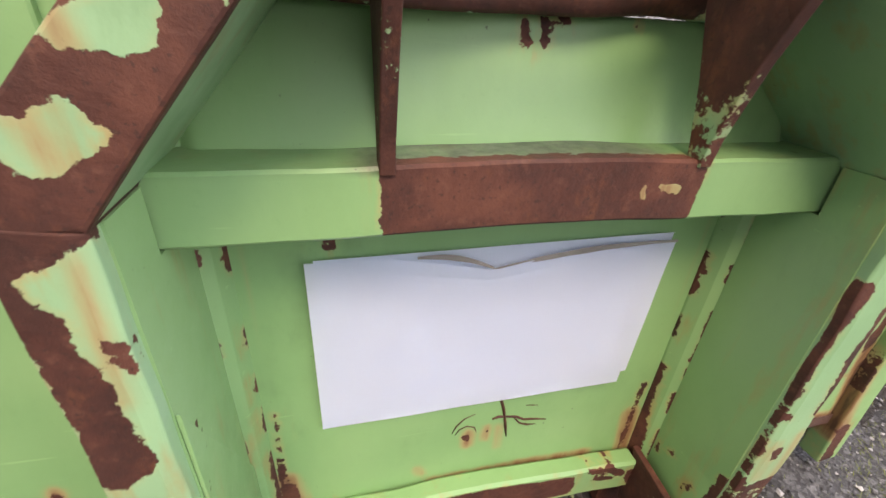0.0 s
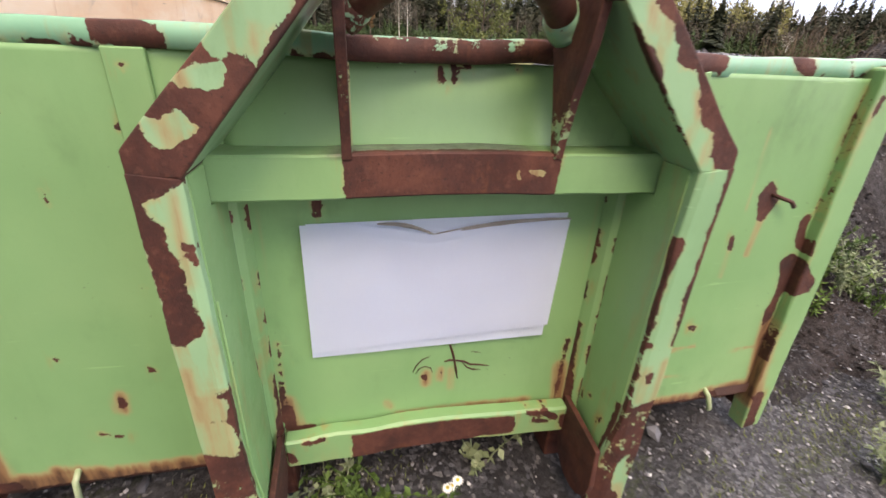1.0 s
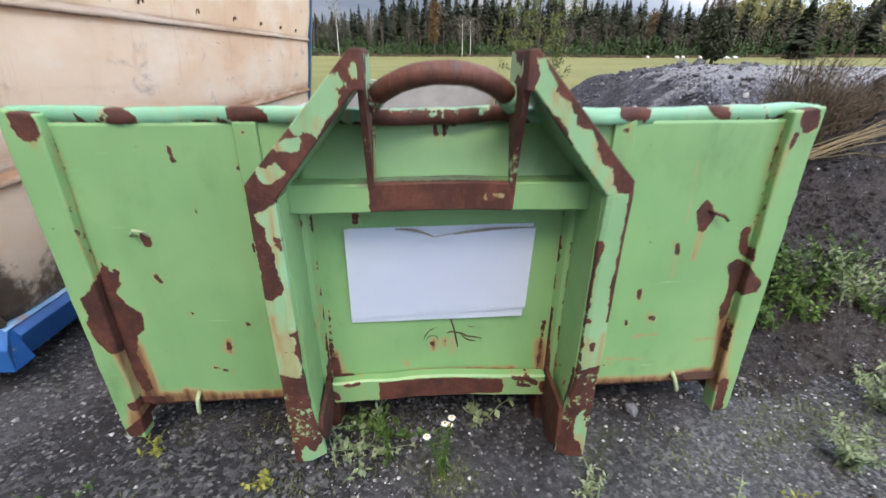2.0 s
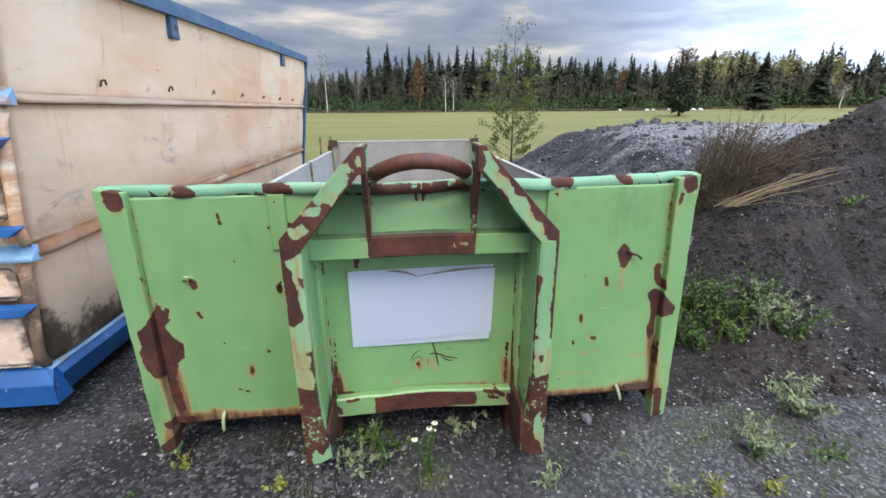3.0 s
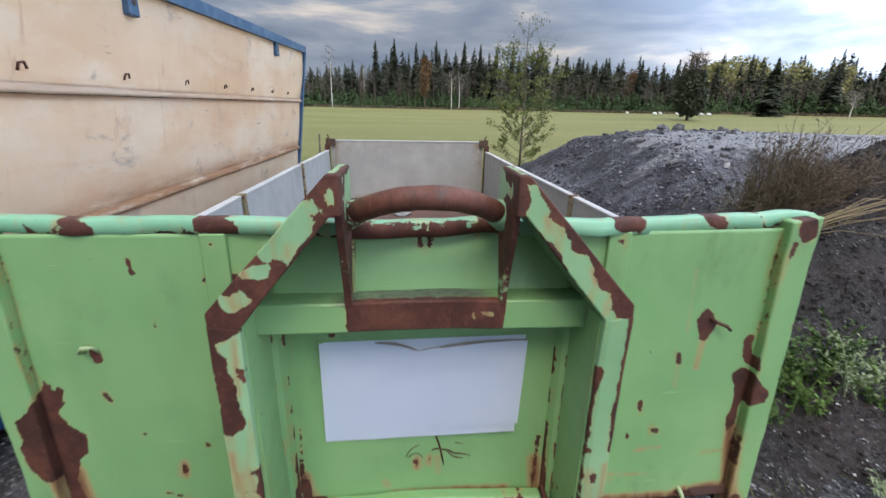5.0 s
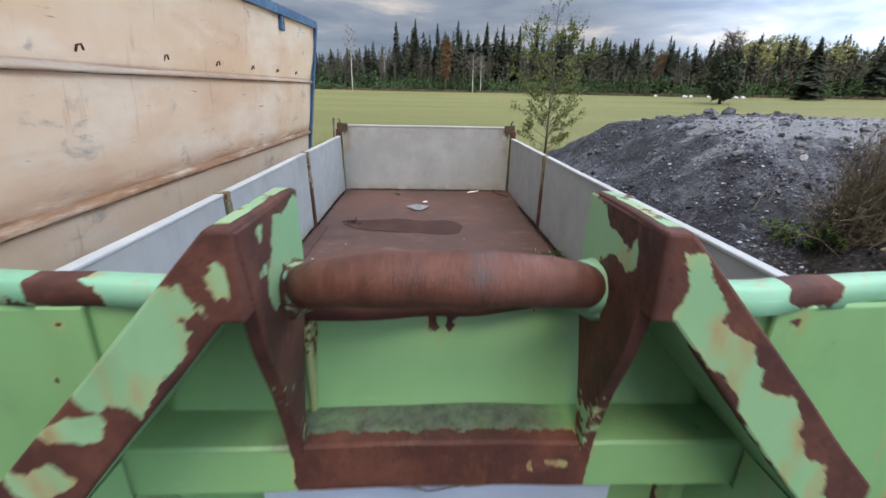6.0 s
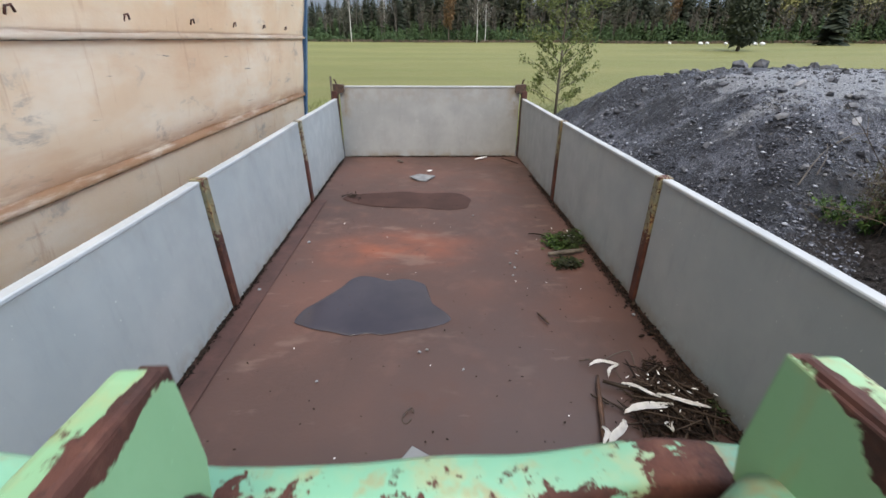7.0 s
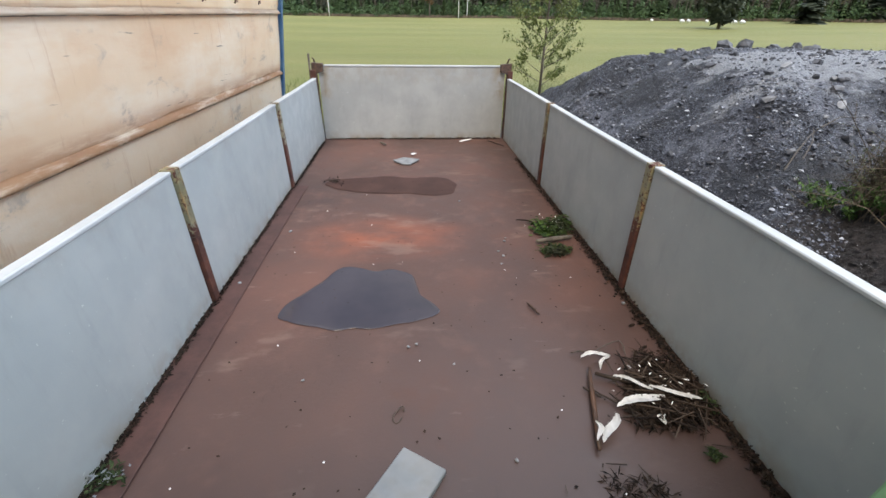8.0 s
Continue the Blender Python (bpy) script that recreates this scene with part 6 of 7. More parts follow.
litter("leaf_clump", [(-1.13, 0.82), (-1.10, 0.83)], 26, 0.02, PLANK, "crumpled pale grey leaves beside the board", "leaves", (0.015, 0.035), 0.02)


def stick(name, a, b, rad, mat, label, sag=0.0, seg=7, lift=0.012):
    pts = []
    for i in range(7):
        f = i / 6
        pts.append((a[0] + (b[0] - a[0]) * f + 0.006 * n3(f * 3, a[0], 1, 2), a[1] + (b[1] - a[1]) * f + 0.006 * n3(f * 3, a[1], 4, 2), Z + lift + rad + sag * math.sin(f * math.pi)))
    bm = tube(bmesh.new(), pts, [rad * (1 - 0.35 * abs(2 * i / 6 - 1)) for i in range(7)], seg)
    ob = part(name, bm, mat, smooth=True)
    return tagged(ob, label, "stick")


def bark_strip(a, b, w, lift):
    """A curled strip of bark, white side up."""
    d = Vector((b[0] - a[0], b[1] - a[1], 0))
    s = Vector((-d.y, d.x, 0)).normalized()

    def fn(u, v):
        c = Vector((a[0], a[1], Z)) + d * u + s * (0.010 * math.sin(u * 5 + a[0] * 9))
        ww = w * (0.08 + 0.92 * math.sin(math.pi * min(max(u, 0), 1)) ** 0.6) * (1 + 0.45 * n3(u * 11, a[1], 0, 1))
        k = 2 * v - 1
        return c + s * (k * ww * 0.5) + Vector((0, 0, lift + 0.010 * k * k * 0.8 + 0.012 * math.sin(u * math.pi) + 0.004 * n3(u * 14, v, 0, 1)))
    bm = sheet(22, 5, fn)
    bmesh.ops.solidify(bm, geom=bm.faces[:], thickness=0.002)
    bmesh.ops.recalc_face_normals(bm, faces=bm.faces[:])
    tagged(part("bark_strip", bm, BARK_WHITE), "curled strip of white bark on dark litter", "bark", group="bark strips in the container")


stick("brown_stick", (0.728, 1.225), (0.612, 0.815), 0.011, STICK, "reddish brown peeled stick on the floor plate")
stick("dark_stick", (0.735, 1.185), (1.125, 1.020), 0.013, TWIG_DARK, "dark wet stick lying on the litter", 0.0, 7, 0.016)
stick("brown_stick", (0.82, 2.465), (1.10, 2.525), 0.020, BARK, "grey-brown branch piece lying between the moss", 0.0, 8, 0.010)
stick("thin_twig", (0.68, 1.335), (0.78, 1.325), 0.005, WIRE, "thin dark twig on the floor plate", 0.012)
stick("thin_twig", (0.78, 1.325), (0.955, 1.408), 0.003, TWIGS, "thin pale twig on the floor plate", 0.015)
stick("thin_twig", (0.955, 1.408), (0.938, 1.305), 0.003, TWIGS, "thin pale twig on the floor plate", 0.015)
stick("thin_twig", (0.76, 1.08), (0.88, 0.90), 0.005, TWIG_DARK, "thin dark twig on the litter")
stick("thin_twig", (0.70, 1.10), (0.86, 0.94), 0.005, TWIG_DARK, "thin dark twig on the litter")
stick("thin_twig", (0.66, 1.12), (0.72, 1.06), 0.006, TWIG_DARK, "short dark twig on the floor plate")
stick("thin_twig", (0.575, 1.745), (0.615, 1.64), 0.007, STICK, "short red-brown curl of bark on the floor plate", 0.0)
stick("bark_bit", (1.055, 1.512), (1.085, 1.520), 0.008, DEBRIS, "small dark bark bit on the floor plate")
stick("bark_bit", (1.12, 1.545), (1.14, 1.53), 0.009, DEBRIS, "small dark bark bit on the floor plate")
stick("bark_bit", (1.04, 1.345), (1.065, 1.352), 0.008, DEBRIS, "small dark bark bit on the floor plate")
stick("short_stick", (-0.44, 5.30), (-0.36, 5.18), 0.014, BARK, "short grey stick near the tailgate")
stick("short_stick", (0.58, 5.32), (0.75, 5.44), 0.012, BARK_WHITE, "short pale stick near the tailgate")
stick("thin_twig", (0.95, 5.40), (1.12, 5.10), 0.006, DEBRIS, "thin dark twig near the tailgate")
stick("thin_twig", (0.76, 2.86), (0.90, 2.80), 0.006, DEBRIS, "thin dark twig beside the moss", 0.01)
bark_strip((0.795, 1.135), (0.935, 1.058), 0.020, 0.048)
bark_strip((0.92, 1.066), (1.105, 0.985), 0.024, 0.050)
bark_strip((0.750, 0.980), (0.970, 1.032), 0.040, 0.040)
bark_strip((0.735, 0.960), (0.638, 0.828), 0.034, 0.030)
bark_strip((0.712, 1.285), (0.850, 1.300), 0.026, 0.026)
bark_strip((0.845, 1.298), (0.772, 1.205), 0.018, 0.024)
bark_strip((0.640, 0.925), (0.620, 0.838), 0.022, 0.034)
bark_strip((0.912, 0.945), (0.902, 0.900), 0.030, 0.028)

bm = bmesh.new()
for _ in range(26):
    x, y = r.gauss(1.0, 0.09), r.gauss(1.10, 0.08)
    if x < 1.17:
        blade(bm, (x, y, Z + 0.045 + r.uniform(0, 0.012)), (r.gauss(0, 1), r.gauss(0, 1), r.gauss(0, 0.3)), (0, 0, 1), r.uniform(0.008, 0.035), r.uniform(0.003, 0.009))
tagged(part("bark_splinters", bm, BARK_WHITE), "small white bark splinters on the dark litter", "bark", kind="stuff")
bm = bmesh.new()
for _ in range(260):
    x, y = r.uniform(-1.0, 1.15), r.uniform(0.35, 5.4)
    s = r.uniform(0.002, 0.006)
    blade(bm, (x, y, Z + 0.007), (r.gauss(0, 1), r.gauss(0, 1), 0.1), (0, 0, 1), s * 3, s * 2)
tagged(part("leaf_crumbs", bm, DEBRIS), "scattered dark crumbs on the rusty floor plate", "litter", kind="stuff")
bm = bmesh.new()
for _ in range(26):
    x, y = r.uniform(-0.9, 1.15), r.uniform(0.35, 3.5)
    s = r.uniform(0.002, 0.005)
    blade(bm, (x, y, Z + 0.008), (r.gauss(0, 1), r.gauss(0, 1), 0.3), (0, 0, 1), s * 2.5, s * 2)
tagged(part("pale_crumbs", bm, BARK_WHITE), "scattered pale chips on the rusty floor plate", "litter", kind="stuff")

# plank end, tin lid, wire
bm = bmesh.new()
box(bm, -0.075, 0.105, -0.40, 0.0, 0, 0.028, 0.004)
bmesh.ops.rotate(bm, verts=bm.verts[:], matrix=Matrix.Rotation(radians(-34), 3, "Z"))
bmesh.ops.translate(bm, verts=bm.verts[:], vec=(-0.045, 0.825, Z + 0.004))
tagged(part("short_plank", chop(bm, 0.05, "xy"), PLANK, None, "", None, lambda p: np.full(len(p), 0.2)), "short grey weathered plank end on the floor plate", "plank")
bm = bmesh.new()
prism(bm, [(-0.165, -0.01), (-0.05, 0.075), (0.125, 0.015), (0.02, -0.125), (-0.06, -0.115)], -0.008, 0.008, 0.003)
for v in bm.verts:
    v.co.y, v.co.z = v.co.z, v.co.y + 0.05 * v.co.x * v.co.x + 0.006 * n3(v.co.x, v.co.z, 0, 9)
bmesh.ops.recalc_face_normals(bm, faces=bm.faces[:])
bmesh.ops.rotate(bm, verts=bm.verts[:], matrix=Matrix.Rotation(radians(7), 3, "X"))
bmesh.ops.translate(bm, verts=bm.verts[:], vec=(-0.085, 4.50, Z + 0.024))
tagged(part("flat_shard", bm, TIN), "flat grey shard lying on the rusty floor plate", "shard")
stick("thin_twig", (-0.05, 4.74), (0.01, 4.77), 0.012, BARK_WHITE, "small pale chip behind the grey shard")
pts = [(-0.13 + 0.018 * math.cos(a) + 0.012 * math.sin(a), 1.03 + 0.035 * math.sin(a) * (1 + 0.3 * math.cos(a)), Z + 0.008 + 0.006 * math.sin(a)) for a in np.linspace(0.3, 6.0, 18)]
tagged(part("wire_loop", tube(bmesh.new(), pts, 0.0035, 6), WIRE, smooth=True), "small loop of dark wire on the floor plate", "wire")
for i, (x, y, s) in enumerate(((0.55, 2.30, 0.012), (0.53, 2.37, 0.010), (0.52, 2.20, 0.008), (-0.09, 1.43, 0.012), (-0.05, 1.45, 0.008), (1.12, 1.72, 0.012), (0.60, 2.52, 0.010), (0.62, 2.57, 0.008), (-0.96, 2.75, 0.014), (-1.09, 2.05, 0.012), (0.36, 3.30, 0.012), (-0.55, 1.24, 0.009), (0.30, 0.80, 0.009), (0.12, 1.30, 0.007))):
    bm = bmesh.new()
    rock(bm, (x, y, Z + 0.004 + s * 0.6), s, r)
    tagged(part("pebble", bm, STONE), "small pebble on the rusty floor plate", "pebble", group="pebbles in the container")


# ---- stones and weeds on the yard ----
def surface(x, y):
    z = ground_z(x, y)
    if x > 1.35:
        if y > 1.2:
            z = max(z, bank_z(x, y))
        z = max(z, mound_z(x, y))
    return z


r = random.Random(11)
OCTA = [Vector(v) for v in ((1, 0, 0), (0, 1, 0), (-1, 0, 0), (0, -1, 0), (0, 0, 1), (0, 0, -1))]


def chip(bm, x, y, z, s, flat=0.65):
    """One angular stone chip of eight faces."""
    m = Euler((r.uniform(0, 6.3), r.uniform(0, 6.3), r.uniform(0, 6.3))).to_matrix()
    vs = []
    for v in OCTA:
        q = m @ (v * s * r.uniform(0.6, 1.25))
        vs.append(bm.verts.new((x + q.x, y + q.y, z + q.z * flat + 0.2 * s)))
    for a, b in ((0, 1), (1, 2), (2, 3), (3, 0)):
        bm.faces.new((vs[a], vs[b], vs[4]))
        bm.faces.new((vs[b], vs[a], vs[5]))


bm = bmesh.new()
made = 0
while made < 24000:
    x, y = r.uniform(-2.8, 3.0), r.uniform(-1.7, 0.9)
    if n3(x, y, 30, 1.6) + r.uniform(-0.55, 0.4) + (0.25 if x > 0.7 and y < 0.25 else 0.0) < 0:
        continue
    chip(bm, x, y, surface(x, y), min(0.020, 0.0028 + abs(r.gauss(0, 0.0036))))
    made += 1
tagged(part("loose_gravel", bm, STONE), "loose grey gravel stones on the yard", "gravel", kind="stuff")
bm = bmesh.new()
for _ in range(46000):
    x, y = r.uniform(1.6, 6.5), r.uniform(1.4, 7.2)
    z = bank_z(x, y)
    if z < 0.15 or mound_z(x, y) > z:
        continue
    if n3(x, y, 7, 1.3) + 0.6 * n3(x, y, 2, 4.0) < r.uniform(-0.8, 0.5):
        continue
    if x > 3.1 and 3.2 < y < 6.0 and r.random() < 0.8:
        continue
    chip(bm, x, y, z, 0.005 + min(0.026, abs(r.gauss(0, 0.0075))))
tagged(part("bank_stones", bm, CRUSHED), "loose crushed stones on the bank", "gravel", kind="stuff")
bm = bmesh.new()
for _ in range(4200):
    x, y = r.uniform(1.7, 5.5), r.uniform(-0.2, 3.3)
    z = mound_z(x, y)
    if z < 0.02 or (y > 1.2 and bank_z(x, y) > z):
        continue
    if n3(x, y, 17, 1.1) < r.uniform(-0.7, 0.5):
        continue
    chip(bm, x, y, z, 0.003 + min(0.014, abs(r.gauss(0, 0.0035))))
tagged(part("mound_stones", bm, STONE), "small stones in the dark soil", "gravel", kind="stuff")
bm = bmesh.new()
for _ in range(12000):
    x, y = r.uniform(1.6, 5.0), r.uniform(0.0, 3.0)
    z = mound_z(x, y)
    if z < 0.0 or (y > 1.2 and bank_z(x, y) > z) or n3(x, y, 27, 1.4) < r.uniform(-0.6, 0.4):
        continue
    chip(bm, x, y, z, 0.005 + min(0.030, abs(r.gauss(0, 0.009))), 0.8)
tagged(part("soil_clods", bm, SOIL), "dark clods on the soil mound", "soil", kind="stuff")

for x, y, s in ((0.85, 0.04, 0.042), (1.80, 0.62, 0.030), (4.60, 6.45, 0.13), (4.78, 6.30, 0.10), (4.40, 6.55, 0.08), (3.85, 6.55, 0.09), (3.95, 6.45, 0.06), (5.35, 6.40, 0.08), (5.65, 6.35, 0.09), (5.9, 6.3, 0.07), (2.75, 6.05, 0.05), (3.10, 6.20, 0.06)):
    bm = bmesh.new()
    rock(bm, (x, y, surface(x, y) + s * 0.45), s, r, 0.8)
    tagged(part("stone", bm, BOULDER), "single grey angular stone", "stone", group="stones")


def weed(name, x, y, h, n, mat, label, category, spread=0.12, leaf=(0.03, 0.015), stems=6, flowers=0, lean=0.35):
    """A weed: stems from one root with leaves along them, flower heads on top where it has them."""
    z = surface(x, y) - 0.005
    ob = thing(name, label, category, (x, y, z))
    bs, bl, bp, be = bmesh.new(), bmesh.new(), bmesh.new(), bmesh.new()
    tips = []
    for k in range(stems):
        a = r.uniform(0, 6.3)
        d = Vector((math.cos(a) * lean * r.random(), math.sin(a) * lean * r.random(), 1)).normalized()
        L = h * r.uniform(0.55, 1.0)
        p0 = Vector((x + r.gauss(0, spread * 0.3), y + r.gauss(0, spread * 0.3), z))
        pts = [p0 + d * L * f + Vector((math.cos(a), math.sin(a), 0)) * spread * f * f for f in (0, 0.35, 0.7, 1.0)]
        tube(bs, pts, [0.003, 0.0025, 0.002, 0.0012], 4, False)
        tips.append(pts[-1])
        for _ in range(n // stems):
            f = r.uniform(0.08, 1.0)
            i = min(2, int(f * 3))
            q = pts[i].lerp(pts[i + 1], min(1, f * 3 - i))
            dd = rnd_dir(r, 0.35)
            blade(bl, q, dd, (0, 0, 1), leaf[0] * r.uniform(0.6, 1.3), leaf[1] * r.uniform(0.7, 1.3), 0.1 * leaf[1])
    part("stem", bs, mat, ob, kind="stuff")
    part("foliage", bl, mat, ob, kind="stuff")
    for tip in tips[:flowers]:
        fl = bmesh.new()
        for k in range(13):
            a = 2 * math.pi * k / 13
            blade(fl, tip + Vector((0, 0, 0.003)), (math.cos(a), math.sin(a), -0.12), (0, 0, 1), 0.017, 0.0065)
        head = part("flower", fl, PETAL, ob, "white daisy petals")
        ey = bmesh.new()
        bmesh.ops.create_icosphere(ey, subdivisions=1, radius=0.0055)
        bmesh.ops.translate(ey, verts=ey.verts[:], vec=tip + Vector((0, 0, 0.004)))
        part("flower_eye", ey, DAISY_EYE, head, "yellow daisy centre")
    bp.free(), be.free()
    return ob


weed("daisy_plant", 0.0, -0.22, 0.29, 120, LEAF, "white-flowered daisy plant growing in gravel", "plant", 0.03, (0.03, 0.006), 7, 4, 0.16)
weed("tall_weed", -0.20, -0.16, 0.36, 70, LEAF, "thin upright weed in front of the container", "plant", 0.03, (0.025, 0.008), 3, 0, 0.12)
weed("leafy_weed", -0.30, -0.10, 0.16, 170, LEAF_PALE, "low grey-green weed at the foot of the container", "plant", 0.16, (0.03, 0.016), 12)
weed("leafy_weed", -0.22, -0.02, 0.13, 120, LEAF, "low green weed at the foot of the container", "plant", 0.14, (0.03, 0.016), 9)
weed("leafy_weed", 0.16, 0.02, 0.14, 40, LEAF_PALE, "low round-leaved weed under the foot bar", "plant", 0.06, (0.035, 0.028), 5)
weed("leafy_weed", -1.13, -0.05, 0.055, 40, LEAF_YELLOW, "small yellowing weed at the corner post", "plant", 0.06, (0.028, 0.018), 6)
weed("leafy_weed", -0.66, -0.22, 0.055, 60, LEAF_YELLOW, "small yellowing weed in gravel", "plant", 0.04, (0.020, 0.015), 6)
weed("leafy_weed", 0.52, -0.33, 0.09, 90, LEAF_PALE, "small grey-green weed in gravel", "plant", 0.05, (0.025, 0.009), 8)
weed("mugwort", 1.98, -0.02, 0.20, 560, LEAF_PALE, "grey-green feathery weed on the gravel edge", "plant", 0.10, (0.042, 0.011), 14, 0, 0.45)
weed("mugwort", 1.57, -0.28, 0.19, 420, LEAF_PALE, "grey-green feathery weed on the gravel", "plant", 0.07, (0.036, 0.010), 11, 0, 0.35)
weed("leafy_weed", 1.44, -0.46, 0.07, 30, LEAF_YELLOW, "yellowing broad-leaved weed on gravel", "plant", 0.05, (0.032, 0.018), 6)
weed("leafy_weed", 1.06, -0.42, 0.09, 50, LEAF_PALE, "small weed on gravel", "plant", 0.05, (0.03, 0.01), 6)
weed("leafy_weed", 1.21, -0.45, 0.08, 50, LEAF_YELLOW, "small yellowish weed on gravel", "plant", 0.05, (0.03, 0.012), 6)
weed("leafy_weed", 1.90, -0.30, 0.06, 70, LEAF, "low green weed on gravel", "plant", 0.12, (0.03, 0.012), 8)
weed("leafy_weed", -1.35, -0.35, 0.05, 70, LEAF, "low green weed on gravel", "plant", 0.14, (0.025, 0.012), 8)
weed("leafy_weed", -1.05, -0.45, 0.05, 70, LEAF, "low green weed on gravel", "plant", 0.14, (0.025, 0.012), 8)
for x, y, h, m in ((1.70, 0.58, 0.24, LEAF), (1.80, 0.50, 0.26, LEAF), (1.90, 0.62, 0.27, LEAF), (2.00, 0.52, 0.24, LEAF_FRESH), (2.10, 0.62, 0.30, LEAF), (2.22, 0.52, 0.28, LEAF_PALE), (2.34, 0.58, 0.28, LEAF_PALE), (2.42, 0.50, 0.30, LEAF_FRESH), (1.84, 0.72, 0.28, LEAF), (2.02, 0.74, 0.28, LEAF), (1.74, 0.70, 0.26, LEAF_FRESH), (2.26, 0.68, 0.30, LEAF), (2.45, 2.12, 0.16, LEAF), (2.58, 2.02, 0.18, LEAF), (2.68, 1.92, 0.16, LEAF)):
    weed("nettle_clump", x, y, h, 230, m, "dense green nettle-like weeds at the foot of the mound", "plant", 0.13, (0.032, 0.017), 12)
weed("leafy_weed", 3.66, 1.40, 0.10, 60, LEAF_FRESH, "small yellow-green weed on the soil mound", "plant", 0.09, (0.045, 0.022), 7)

# dry bush between the bank and the mound
z0 = surface(2.9, 1.95)
bush = thing("dry_bush", "brown and olive dry bush of thin stalks on the stone bank", "bush", (2.9, 1.95, z0))
bs, bl, bg = bmesh.new(), bmesh.new(), bmesh.new()
for _ in range(900):
    u = abs(r.gauss(0, 0.5))
    x, y = 2.66 + 0.62 * u + r.gauss(0, 0.04), 1.97 - 0.10 * u + r.gauss(0, 0.09)
    z = surface(x, y) - 0.01
    tall = r.random() < 0.34 and x < 2.98
    d = Vector((r.gauss(0.05 if tall else 0.22, 0.14 if tall else 0.42), r.gauss(-0.06, 0.2), 1)).normalized()
    L = r.uniform(0.38, 0.84) if tall else r.uniform(0.18, 0.52)
    bend = Vector((r.gauss(0.04, 0.10) if tall else r.gauss(0.14, 0.22), r.gauss(-0.03, 0.08), -0.04 if tall else -0.16))
    pts = [Vector((x, y, z)) + d * L * f + bend * f * f for f in (0, 0.4, 0.75, 1.0)]
    tube(bs, pts, [0.0030, 0.0025, 0.0018, 0.0010], 3, False)
    for _ in range(4):
        f = r.uniform(0.35, 0.97)
        q = pts[0] + d * L * f + bend * f * f
        e = q + (d + rnd_dir(r, 0.2) * 0.9).normalized() * r.uniform(0.05, 0.17)
        tube(bs, [q, e], [0.0016, 0.0008], 3, False)
        for _ in range(8):
            dst = bg if x < 2.86 and r.random() < 0.72 else bl
            blade(dst, q.lerp(e, r.random()), rnd_dir(r, 0.1), rnd_dir(r, 0.5), r.uniform(0.006, 0.018), r.uniform(0.003, 0.008))
part("stalk_mass", bs, STALK, bush, kind="stuff")
part("dead_leaves", bl, STALK, bush, kind="stuff")
part("last_leaves", bg, MIXED_LEAF, bush, "dull green leaves left on the bush", kind="stuff")
straw = thing("straw_bundle", "pale bent dry straw hanging over the soil mound", "straw", (2.85, 1.45, surface(2.85, 1.45)))
bs = bmesh.new()
for k in range(19):
    x, y = 2.66 + r.gauss(0, 0.07), 1.52 + r.gauss(0, 0.04)
    low = k >= 15                            # a few lie lower, loose over the soil
    L = r.uniform(0.45, 0.95)
    side, lift = r.gauss(-0.10, 0.06), r.gauss(0.40, 0.05) if not low else r.uniform(-0.10, 0.30)
    pts = []
    for f in (0, 0.3, 0.6, 0.85, 1.0):
        px, py = x + L * f, y + side * L * f
        pts.append(Vector((px, py, max(0.80 + r.gauss(0, 0.006) + lift * L * f * (1.25 - 0.35 * f) - (0.10 * max(0, f - 0.85) if k % 5 == 0 else 0), surface(px, py) + 0.012))))
    tube(bs, pts, [0.0036, 0.0036, 0.0032, 0.0026, 0.0013], 4, False)
part("straw_mass", bs, STRAW, straw, kind="stuff")


def dead_branch(pts, rad, label):
    ps = [Vector((x, y, surface(x, y) + dz)) for x, y, dz in pts]
    tagged(part("dead_branch", tube(bmesh.new(), ps, [rad * (1 - 0.7 * i / (len(ps) - 1)) for i in range(len(ps))], 5), TWIGS), label, "branch")


dead_branch(((2.46, 2.44, 0.01), (2.60, 2.54, 0.05), (2.76, 2.66, 0.06), (2.90, 2.76, 0.02)), 0.005, "thin bare branch lying on the stone bank")
dead_branch(((2.62, 2.50, 0.01), (2.74, 2.60, 0.05), (2.84, 2.74, 0.05)), 0.004, "thin bare branch lying on the stone bank")
dead_branch(((2.96, 2.80, 0.01), (3.12, 2.84, 0.04), (3.32, 2.86, 0.03)), 0.005, "thin bare branch lying on the stone bank")


